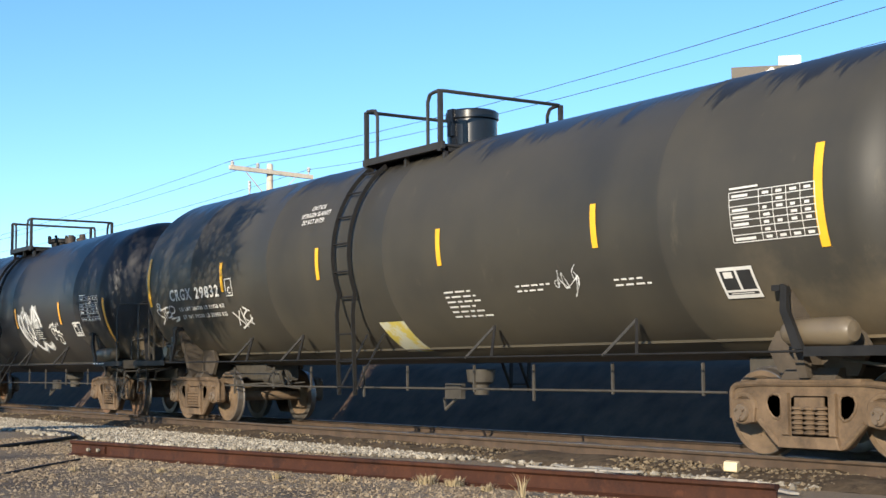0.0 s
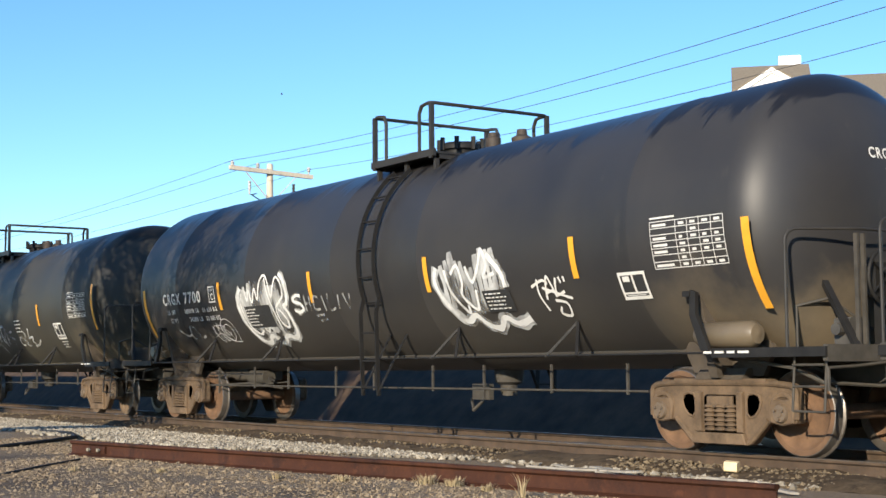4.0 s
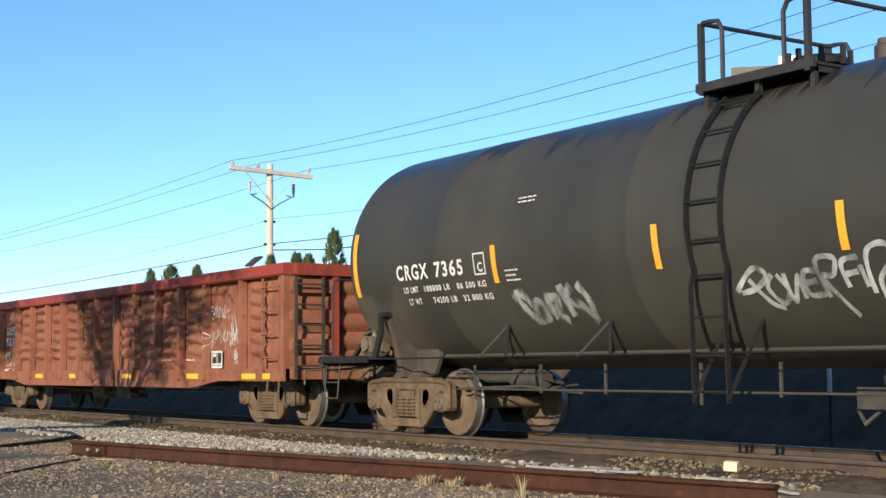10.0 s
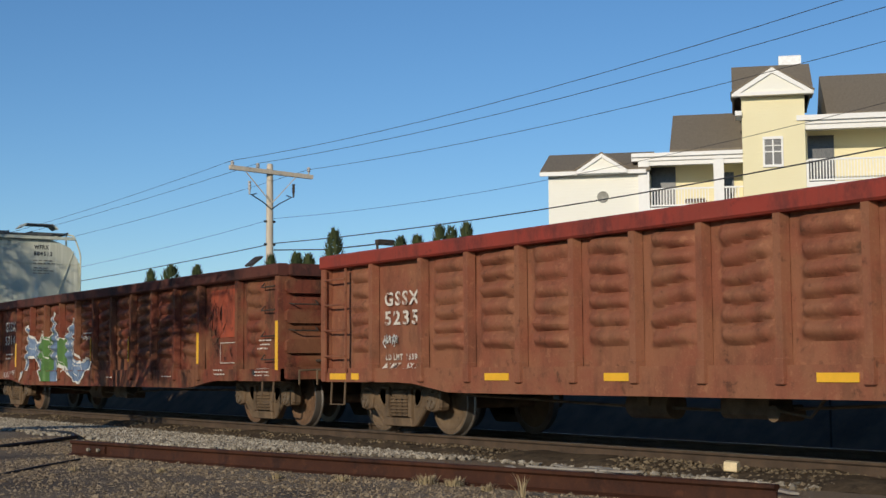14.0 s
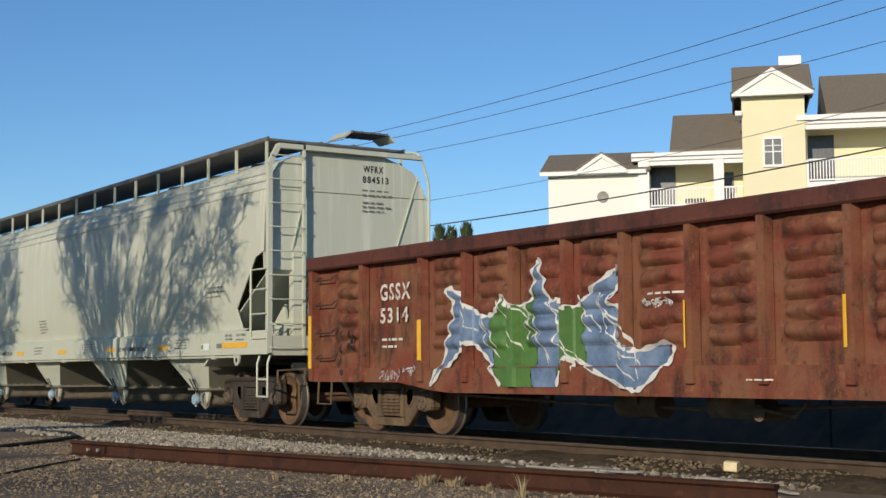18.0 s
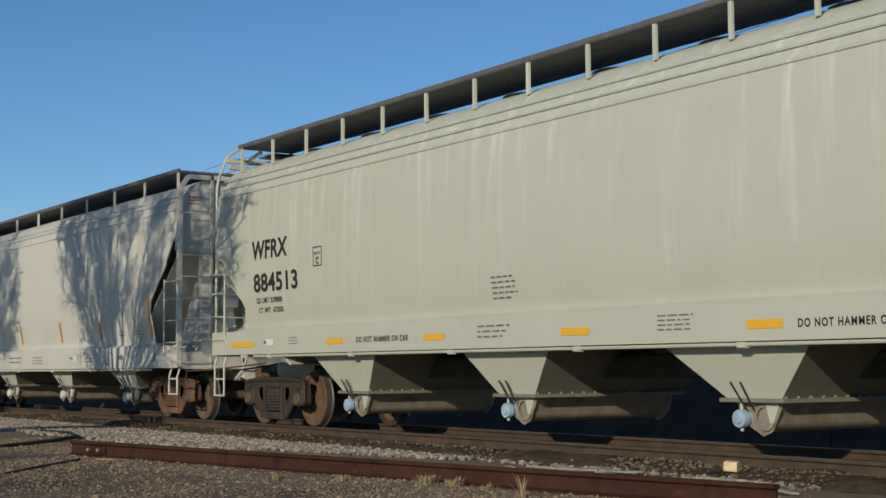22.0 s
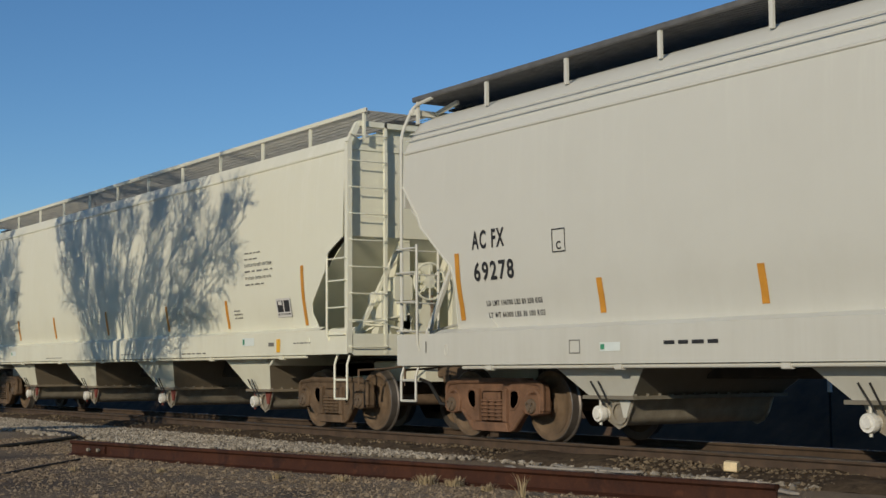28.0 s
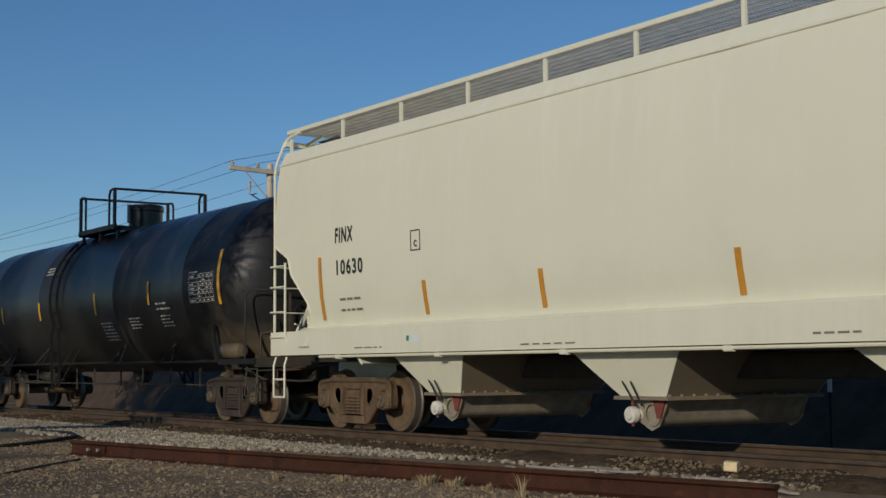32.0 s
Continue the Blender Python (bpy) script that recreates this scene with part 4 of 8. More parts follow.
tag(car, [[(1300, 96), (1311, 103), (1303, 111), (1296, 103), (1300, 96)], [(1312, 115), (1291, 120), (1300, 138), (1315, 148), (1296, 166)], [(1303, 122), (1332, 114)], [(1318, 118), (1323, 152)], [(1347, 111), (1330, 118), (1332, 146), (1351, 142)], [(1332, 131), (1346, 127)],
          [(1353, 149), (1352, 112), (1374, 115), (1369, 131), (1354, 133)], [(1344, 152), (1386, 147), (1360, 161), (1382, 154)]], lambda x, y: (-7.42 + (x - 1365) * 0.0098, 2.42 - (y - 57) * 0.0055), 0.028, WHITE, (ON_A, ON_A))
tag(car, [[(1279, 240), (1290, 252), (1300, 264)], [(1298, 238), (1290, 250), (1282, 263)], [(1303, 234), (1301, 266)], [(1318, 238), (1303, 250), (1320, 262)], [(1309, 233), (1324, 240)], [(1286, 268), (1302, 262), (1324, 252)], [(1322, 246), (1318, 258)]],
    lambda x, y: (-4.95 + (x - 1280) * 0.0145, 1.98 - (y - 235) * 0.0098), 0.03, WHITE, (ON_A, ON_A))
scrawl(car, 5, 3.95, 1.82, 0.42, 0.3, 3, 0.02, SPRAY, ON_A)
q = Shape()
patch(q, -0.45, 0.22, 1.2, 1.62, tank_on(0.013, 1.62, 2.63), 3, 4)
part("placard", q, chipped("worn_yellow_placard", (0.62, 0.5, 0.1), (0.62, 0.6, 0.45), 0.45, 0.55, 3), car, "worn yellow placard")

# second car, grimy, with a white bubble of spray paint
car = tank_car(-36.14, 7.16, 8.6, TANK_B, "grimy black tank car with white spray paint on its side", (0.0, 1.55, 4.72, 4.02, 1.04), (0.54, 0.97), CAST, WHEEL_RUST,
               0, [(-4.36, 1.98, 2.45), (-1.08, 1.97, 2.44), (2.2, 1.97, 2.44), (5.33, 1.98, 2.46)], (5.0, 2.5, -2.6, -5.2), [(-7.7, 1.55, 2.47), (8.1, 1.53, 2.44)], (6.3, 2.0, -0.4, -3.3, -6.2), band=AMBER)
marks(car, WHITE, [("CRGX", -6.8, 2.14, 0.21, 0.78), ("7700", -5.85, 2.14, 0.21, 0.72), ("box", -4.78, 2.12, 0.25, 0.28, 0.02), ("C", -4.7, 2.16, 0.12), ("LD LMT", -6.7, 1.97, 0.08, 0.36), ("LT WT", -6.66, 1.82, 0.08, 0.32),
                   ("188800 LB", -5.92, 1.97, 0.08, 0.6), ("74200 LB", -5.8, 1.82, 0.08, 0.55), ("85 650 KG", -5.15, 1.97, 0.08, 0.6), ("33 650 KG", -5.1, 1.82, 0.08, 0.58), ("PLATE", -4.74, 2.31, 0.045, 0.17)], ON)
chart(car, 6.7, 2.0, 1.1, 0.5, ON)
test_box(car, 6.05, 1.7, 0.45, 0.3, tank_on(0.016))


def haze(car, place, cols, on):
    """Soft upright passes of the can: cols are (x, top, foot, width)."""
    f = Shape()
    for x, hi, lo, w in cols:
        ribbon(f, [place(x, lo), place(x + 5, (lo + hi) / 2), place(x, hi)], w, on, 4, 0.2)
    part("spray_fill", f, SPRAY_MIST, car, "misty upright passes of white spray")


def bubble(x, y):
    return -3.42 + (x - 930 - (y - 150) * 0.2) * 0.0037, 2.0 - (y - 150) * 0.00306


rng = random.Random(4)
haze(car, bubble, [(900 + 21 * i, 70 - 55 * math.sin(i * 0.19) + rng.uniform(-25, 25), 270 + 30 * math.sin(i * 0.16) + rng.uniform(-30, 20), rng.uniform(0.07, 0.13)) for i in range(20)], tank_on(0.01))
tag(car, [[(885, 50), (862, 100), (868, 170), (905, 255), (950, 310), (1000, 342), (1045, 345), (1075, 318), (1108, 312), (1140, 337), (1185, 346), (1218, 320), (1255, 315), (1300, 326), (1342, 302), (1347, 250), (1322, 190), (1300, 166),
           (1328, 150), (1336, 100), (1305, 30), (1262, -5)]], bubble, 0.075, SPRAY, LAYERS, SPRAY_MIST, "thick wavy white spray outline")
tag(car, [[(900, 80), (890, 150), (915, 225), (950, 275), (1000, 300), (1035, 280)], [(930, 55), (955, 120), (975, 65), (1005, 132), (1032, 60), (1060, 118), (1085, 25), (1128, -5), (1165, 40), (1192, 112), (1216, 50), (1242, 12), (1288, 52), (1300, 110), (1262, 142), (1226, 172),
           (1240, 242), (1288, 272), (1302, 240), (1266, 192), (1240, 178)], [(1130, 10), (1150, 70), (1175, 130), (1205, 200), (1225, 280)], [(1060, 268), (1085, 290), (1110, 262)]], bubble, 0.042, SPRAY, LAYERS, None, "looping white spray letters")


def cloud(x, y):
    return 3.3 + (x - 415) * 0.0082, 1.95 - (y - 285) * 0.0041


haze(car, cloud, [(325 + 14 * i, 205 - 25 * math.sin(i * 0.9) - 3 * i + rng.uniform(-18, 18), 315 + 30 * math.sin(i * 0.3) + rng.uniform(-30, 15), rng.uniform(0.09, 0.15)) for i in range(12)], tank_on(0.01))
tag(car, [[(312, 205), (304, 255), (322, 325), (355, 378), (385, 362), (405, 392), (432, 404), (458, 374), (486, 394), (522, 380)], [(490, 285), (488, 250), (478, 222), (455, 180)]], cloud, 0.08, SPRAY, LAYERS, SPRAY_MIST, "thick wavy white spray outline")
tag(car, [[(335, 215), (345, 290), (372, 352), (378, 330)], [(352, 230), (372, 205), (380, 260), (372, 300), (400, 345), (412, 285)], [(395, 210), (408, 260), (430, 215), (442, 165), (452, 215), (440, 250), (470, 240)]], cloud, 0.05, SPRAY, LAYERS, None, "looping white spray letters")
q = Shape()
patch(q, -3.45, -2.55, 1.65, 2.0, tank_on(0.02), 3, 3)
part("data_plate", q, INK, car, "black stencil field over the paint")
q = Shape()
patch(q, 3.4, 3.98, 1.66, 1.93, tank_on(0.02), 3, 3)
part("data_plate", q, INK, car, "black stencil field over the paint")
marks(car, WHITE, [("bars", -3.42, 1.67, 0.42, 0.3, 6), ("bars", 3.45, 1.68, 0.46, 0.23, 5)], tank_on(0.024))


def word(x, y):
    return -1.72 + (x - 1370) * 0.0052, 2.12 - (y - 105) * 0.0032


tag(car, [[(1425, 115), (1395, 112), (1372, 135), (1412, 152), (1425, 178), (1395, 192), (1368, 180)]], word, 0.05, SPRAY, LAYERS, SPRAY_THIN)
tag(car, [[(1448, 112), (1442, 190)], [(1478, 118), (1470, 192)], [(1445, 152), (1475, 155)], [(1530, 130), (1505, 125), (1495, 180), (1528, 185)], [(1555, 120), (1560, 195)], [(1590, 115), (1585, 190), (1620, 185)], [(1650, 125), (1640, 190)], [(1680, 120), (1700, 190), (1715, 125)],
          [(1490, 215), (1540, 210)], [(1500, 240), (1545, 232)]], word, 0.038, SPRAY_THIN, LAYERS)


def knot(x, y):
    return 4.42 + (x - 505) * 0.0062, 1.55 + (355 - y) * 0.0043


tag(car, [[(508, 268), (545, 252), (560, 262)], [(530, 248), (526, 290), (538, 335)], [(545, 305), (562, 242), (578, 300)], [(550, 286), (576, 280)], [(588, 248), (580, 292), (606, 286)], [(568, 308), (600, 318), (596, 350), (570, 344), (578, 326)], [(598, 246), (602, 262)], [(612, 246), (614, 260)],
          [(540, 272), (582, 290), (622, 306)]], knot, 0.035, WHITE, LAYERS)
# a tangle of thin loops ending in a spiral
loops = [[(700 + 34 * math.cos(a * 1.0) + 7 * a, 300 + 46 * math.sin(a * 1.0 + 0.6) + 4 * math.sin(a * 2.3)) for a in [i * 0.5 for i in range(34)]],
         [(812 + (12 + 4.2 * a) * math.cos(a), 288 + (14 + 5.2 * a) * math.sin(a)) for a in [i * 0.45 for i in range(31)]],
         [(672, 318), (740, 300), (800, 345), (872, 352)], [(690, 250), (715, 345), (735, 235), (752, 350), (770, 240), (786, 335)]]
tag(car, loops, lambda x, y: (-5.12 + (x - 665) * 0.0046, 1.82 - (y - 220) * 0.0029), 0.011, SPRAY, LAYERS, None, "thin looping spray scribble")
tag(car, [[(385, 310), (430, 340), (470, 335)], [(480, 300), (470, 350), (510, 355), (515, 305), (480, 300)], [(540, 300), (530, 350), (570, 345)], [(585, 300), (620, 355)]], lambda x, y: (-6.5 + (x - 385) * 0.0055, 1.78 - (y - 290) * 0.004), 0.04, SPRAY_THIN, LAYERS)

marks(car, WHITE, [("bars", 7.4, 1.05, 0.75, 0.07, 1)], lambda u, v: (u, -1.534, v))
marks(car, WHITE, [("CRGX", -0.22, 3.09, 0.12, 0.42), ("7700", 0.3, 3.09, 0.12, 0.38), ("bars", 0.0, 2.7, 0.55, 0.32, 5)], head_on(8.6))

# third car, dusty, with pale scrawls
car = tank_car(-54.85, 7.17, 8.55, TANK_C, "dusty black tank car with pale spray-painted scrawls", (-1.12, 0.4, 4.72, 4.02, 1.04), (-0.77, -0.28), CAST, WHEEL,
               0, [(-4.31, 2.01, 2.48), (-1.33, 2.0, 2.48), (1.22, 2.02, 2.48), (4.47, 1.99, 2.47)], (4.8, 2.25, -2.49, -4.48), [(-7.72, 1.98, 2.89), (8.08, 1.81, 2.76)], (6.2, 2.6, -1.8, -5.6), band=AMBER, brake=False)
marks(car, WHITE, [("CRGX", -6.61, 2.15, 0.21, 0.78), ("7365", -5.66, 2.15, 0.21, 0.66), ("box", -4.75, 2.13, 0.25, 0.28, 0.02), ("C", -4.67, 2.17, 0.12), ("LD LMT", -6.5, 1.98, 0.08, 0.36), ("LT WT", -6.45, 1.82, 0.08, 0.32),
                   ("188800 LB", -5.99, 1.98, 0.08, 0.61), ("86 500 KG", -5.21, 1.98, 0.08, 0.66), ("74200 LB", -5.85, 1.82, 0.08, 0.56), ("32 800 KG", -5.14, 1.82, 0.08, 0.66), ("bars", -4.1, 2.0, 0.3, 0.18, 3), ("bars", -3.85, 2.95, 0.42, 0.1, 2), ("bars", 2.65, 1.85, 0.5, 0.34, 4)], ON)
chart(car, 6.55, 2.1, 1.12, 0.5, ON)
test_box(car, 5.44, 1.66, 0.52, 0.36, tank_on(0.016))
marks(car, WHITE, [("bars", 5.5, 1.46, 0.42, 0.17, 3)], ON)


def long_tag(x, y):
    return -0.3 + (x - 765) * 0.0061, 2.02 - (y - 100) * 0.0033


tag(car, [[(762, 195), (812, 130), (838, 150), (812, 186), (772, 200)], [(798, 160), (828, 232), (852, 248)], [(850, 150), (834, 190), (855, 236), (876, 200), (860, 152)], [(876, 150), (880, 232), (906, 158), (905, 226)], [(945, 150), (918, 152), (916, 214), (948, 216)], [(916, 182), (940, 178)],
          [(955, 226), (948, 122), (986, 118), (976, 165), (955, 172), (992, 282)], [(1000, 202), (998, 132), (1032, 120)], [(1000, 166), (1026, 160)], [(1032, 142), (1036, 204)], [(1044, 222), (1050, 110), (1086, 90), (1096, 132), (1064, 182), (1060, 238)],
          [(1088, 222), (1112, 150), (1182, 134)], [(1098, 186), (1140, 178), (1188, 188)]], long_tag, 0.058, SPRAY_MIST, LAYERS)
tag(car, [[(1136, 212), (1146, 220)], [(1158, 222), (1166, 230)], [(1182, 228), (1192, 240)], [(1255, 180), (1244, 226), (1286, 232), (1296, 190), (1255, 178)], [(1336, 170), (1300, 196), (1330, 206), (1304, 236), (1346, 236)], [(1310, 115), (1330, 150), (1360, 202)], [(1392, 120), (1360, 202)],
          [(1364, 190), (1420, 180), (1394, 210), (1432, 240)], [(1394, 246), (1445, 235), (1490, 206)]], long_tag, 0.048, SPRAY_MIST, LAYERS)
tag(car, [[(400, 210), (415, 245), (432, 286)], [(395, 216), (420, 210), (440, 250)], [(442, 240), (434, 276), (460, 266), (456, 234), (440, 240)], [(470, 225), (480, 276)], [(470, 226), (496, 226), (490, 250), (474, 256), (502, 282)], [(510, 195), (520, 272)], [(536, 200), (515, 230), (546, 250), (562, 290)],
          [(550, 195), (566, 240), (560, 282)]], lambda x, y: (-4.1 + (x - 395) * 0.0084, 1.95 - (y - 190) * 0.0048), 0.06, SPRAY_THIN, LAYERS, SPRAY_THIN)

marks(car, WHITE, [("bars", 7.3, 1.05, 0.8, 0.07, 1)], lambda u, v: (u, -1.534, v))
marks(car, WHITE, [("CRGX", -0.02, 3.2, 0.12, 0.42), ("7365", 0.48, 3.2, 0.12, 0.34), ("bars", 0.1, 2.8, 0.6, 0.3, 5)], head_on(8.55))

# last car, newer and glossier
car = tank_car(-172.7, 7.05, 8.4, TANK_I, "glossy black tank car with a round valve housing", (-1.0, 1.1, 4.84, 4.05, 1.05), (-1.2, -0.72), CAST_DARK, WHEEL,
               0.2, [(4.38, 2.2, 2.64), (1.45, 2.1, 2.55), (-2.15, 2.1, 2.5), (-5.0, 2.1, 2.5)], (5.0, 2.4, -2.4, -4.8), [(7.56, 2.08, 3.03), (-7.56, 2.08, 3.03)], (6.0, 2.5, -2.2, -5.8))
marks(car, WHITE, [("bars", 4.7, 2.05, 0.7, 0.2, 2), ("bars", 4.8, 1.75, 0.6, 0.25, 4), ("bars", 3.2, 1.75, 0.6, 0.25, 4), ("bars", 1.6, 1.55, 0.75, 0.4, 6), ("bars", -2.0, 3.1, 0.6, 0.2, 3)], ON)
chart(car, 6.3, 2.15, 1.05, 0.5, ON)

# ---------------------------------------------------------------- gondolas


def gondola(x0, htc, x_a, x_b, ribs, paint, top, label, cast, plate, ladders=True):
    """Open gondola: dented panels between ribs, heavy top chord, fish-belly sill. x_a to x_b: the box, ends included."""
    car = vehicle("gondola_car", label, "gondola car", x0)
    z0, z1 = 0.92, 2.44
    rng = random.Random(int(abs(x0)))
    edges = [x_a, *ribs, x_b]
    amps = [0.0 if b - a > 1.25 else rng.uniform(0.105, 0.13) for a, b in zip(edges, edges[1:])]
    amps[0] = amps[-1] = 0.1

    def skin(x, z, i, side):
        """Distance of the dented panel i from the middle of the car."""
        a, b, v = edges[i], edges[i + 1], (z - z0) / (z1 - z0)
        jag = 0.35 * noise.noise(Vector((a * 7, v * 8, side))) + 0.3 * noise.noise(Vector((a * 3, v * 17, side)))
        edge = min(1.0, max(0.0, min((x - a - 0.2) / 0.08 + jag, (b - x - 0.13) / 0.12 + jag)))
        if i in (0, len(amps) - 1):
            # only the half away from the corner is pressed
            edge *= min(1.0, max(0.0, ((x - a if i == 0 else b - x) - 0.72) / 0.1 + jag))
        k = (v - 0.17) / 0.81 * 6.0 + 0.35 * noise.noise(Vector((x * 1.3, v * 2, a)))
        wave = amps[i] * abs(math.sin(math.pi * k)) ** 0.9 * edge * (0.75 + 0.5 * noise.noise(Vector((a, round(k - 0.5), 3)))) if 0 < k < 6 else 0.0
        return 1.475 + wave + 0.024 * noise.noise(Vector((x * 2.2, v * 3.3, side)))

    def near_side(extra=0.014):
        def on(x, z):
            y = 1.572 if z < 0.95 else 0.0
            for r in ribs:
                q = abs(x - r)
                if q < 0.075 and z < 1.02:
                    y = 1.616
                elif q < 0.085:
                    y = max(y, 1.608 - 0.11 * max(0.0, q - 0.058) / 0.027)
            for i in range(len(edges) - 1):
                if z >= 0.93 and edges[i] <= x <= edges[i + 1]:
                    y = max(y, skin(x, z, i, -1))
            return (x, -(max(y, 1.49) + extra), z)
        return on

    for side in (-1, 1):
        for i, (a, b) in enumerate(zip(edges, edges[1:])):
            s = Shape()
            s.sheet(lambda u, v: (a + (b - a) * u, side * skin(a + (b - a) * u, z0 + (z1 - z0) * v, i, side), z0 + (z1 - z0) * v), *((26, 60) if side < 0 else (8, 24)))
            part("side_panel", s, paint, car)
        for r in ribs:
            s = Shape()
            s.prism([(r - 0.07, side * 1.49), (r + 0.07, side * 1.49), (r + 0.048, side * 1.6), (r - 0.048, side * 1.6)], "z", 0.86, z1, 0.0)
            s.prism([(r - 0.075, side * 1.49), (r + 0.075, side * 1.49), (r + 0.06, side * 1.615), (r - 0.06, side * 1.615)], "z", 0.76, 1.02, 0.01)
            part("side_rib", s, paint, car, "pressed steel side post")
        sill = Shape()
        n = 40
        lo = [(x_a + (x_b - x_a) * i / n) for i in range(n + 1)]
        belly = [(x, 0.75 - 0.13 * max(0.0, min(1.0, (htc - 1.0 - abs(x)) / 1.0))) for x in lo]
        vs = [(x, side * y, z) for x, zb in belly for y, z in ((1.47, zb), (1.57, zb), (1.57, 0.95), (1.47, 0.95))]
        sill.add(vs, [(4 * i + j, 4 * i + (j + 1) % 4, 4 * i + 4 + (j + 1) % 4, 4 * i + 4 + j) for i in range(n) for j in range(4)] + [(0, 1, 2, 3), (4 * n, 4 * n + 3, 4 * n + 2, 4 * n + 1)])
        part("side_sill", sill, paint, car)
        ch = Shape()
        ch.block(x_a - 0.02, x_b + 0.02, min(side * 1.44, side * 1.63), max(side * 1.44, side * 1.63), z1, z1 + 0.2, 0.025)
        part("top_chord", ch, top, car)
        # corner posts and side ladder
        for d, e in ((-1, x_a), (1, x_b)):
            c = Shape()
            c.block(min(e, e - d * 0.12), max(e, e - d * 0.12), side * 1.54 - 0.07, side * 1.54 + 0.07, 0.75, z1, 0.015)
            part("corner_post", c, paint, car)
            for z in (2.28, 1.8, 1.32):
                hb = Shape()
                hb.block(min(e, e + d * 0.09), max(e, e + d * 0.09), min(side * 0.76, side * 1.5), max(side * 0.76, side * 1.5), z - 0.12, z + 0.1, 0.045)
                part("end_rib", hb, paint, car, "pressed horizontal rib of the end sheet")
            if ladders:
                rung_ladder("side_ladder", car, (e - d * 0.14, side * 1.61), (e - d * 0.74, side * 1.61), (0.9, 2.42), paint, 4, 0.011, (0.035, 0.025), (0, side * 0.02))
                rung_ladder("end_ladder", car, (e + d * 0.16, side * 1.47), (e + d * 0.16, side * 0.98), (0.8, 2.42), CAST_DARK, 5, 0.012, (0.025, 0.05), (d * 0.03, 0))
            else:
                for z in (1.1, 1.48, 1.9, 2.28):
                    gi = Shape()
                    gi.tube([(e - d * 0.2, side * 1.5, z + 0.06), (e - d * 0.2, side * 1.585, z), (e - d * 0.66, side * 1.585, z), (e - d * 0.7, side * 1.5, z + 0.08)], 0.01, 6)
                    part("grab_iron", gi, CAST_DARK, car, "bent steel grab iron")
                    if z in (1.48, 1.9):
                        gi = Shape()
                        gi.tube([(e, side * 1.42, z + 0.1), (e + d * 0.17, side * 1.4, z + 0.08), (e + d * 0.17, side * 0.98, z + 0.08), (e, side * 0.94, z + 0.16)], 0.01, 6)
                        part("grab_iron", gi, CAST_DARK, car, "bent steel grab iron")
            st = Shape()
            for x in (e - d * 0.25, e - d * 0.65):
                st.bar((x, side * 1.56, 0.78), (x, side * 1.58, 0.42), 0.035, 0.015)
            st.bar((e - d * 0.25, side * 1.58, 0.42), (e - d * 0.65, side * 1.58, 0.42), 0.045, 0.015)
            part("sill_step", st, CAST, car, "steel stirrup step")
    for d, e in ((-1, x_a), (1, x_b)):
        s = Shape()
        s.sheet(lambda u, v: (e + d * 0.07 * (abs(math.sin(math.pi * (v * 5))) - 0.4) * math.sin(math.pi * u) ** 0.3, -1.48 + 2.96 * u, 0.95 + 1.49 * v), 10, 40)
        part("end_panel", s, paint, car, "corrugated end sheet")
        for y in (-0.72, 0.72):
            p = Shape()
            p.block(min(e, e + d * 0.13), max(e, e + d * 0.13), y - 0.05, y + 0.05, 0.9, z1, 0.01)
            part("end_post", p, top if ladders else paint, car)
        t = Shape()
        t.block(min(e - d * 0.05, e + d * 0.15), max(e - d * 0.05, e + d * 0.15), -1.44, 1.44, z1, z1 + 0.19, 0.02)
        part("end_chord", t, top, car)
        t = Shape()
        t.block(min(e, e + d * 0.1), max(e, e + d * 0.1), -1.5, 1.5, 0.78, 0.98, 0.02)
        part("end_beam", t, paint, car)
        k = Shape()
        k.block(min(e - d * 1.0, e + d * 0.45), max(e - d * 1.0, e + d * 0.45), -0.3, 0.3, 0.74, 1.05, 0.03)
        part("draft_sill", k, CAST, car)
        coupler(car, e + d * 0.35, d, CAST)
        truck(car, d * htc, cast, plate)
    f = Shape()
    f.box(x_a + 0.05, x_b - 0.05, -1.46, 1.46, 1.0, 1.06)
    part("floor", f, UNDER, car)
    c = Shape()
    c.block(-htc, htc, -0.35, 0.35, 0.62, 1.0, 0.03)
    for x in [x_a + 1.2 + i * 1.6 for i in range(int((x_b - x_a - 2.4) / 1.6) + 1)]:
        c.box(x - 0.06, x + 0.06, -1.46, 1.46, 0.78, 1.0)
    part("center_sill", c, UNDER, car)
    g = Shape()
    g.drum((-2.1, -0.75, 0.5), (-1.4, -0.75, 0.5), 0.16, 14)
    g.box(-1.85, -1.65, -0.95, -0.6, 0.5, 0.8)
    g.block(-0.5, 0.2, -0.95, -0.6, 0.38, 0.66, 0.05)
    g.drum((0.3, -1.0, 0.45), (0.3, -0.6, 0.45), 0.09, 12)
    g.tube([(0.25, -1.0, 0.5), (0.8, -1.0, 0.42), (0.95, -0.95, 0.6)], 0.016, 6)
    g.tube([(-htc + 1, -0.8, 0.58), (-2.1, -0.8, 0.48), (-0.4, -0.8, 0.46), (1.6, -0.7, 0.55), (htc - 1, -0.8, 0.58)], 0.02, 6)
    part("brake_gear", g, CAST, car, "brake cylinder and levers")
    return car, near_side


def flat_on(y):
    return lambda u, v: (u, y, v)


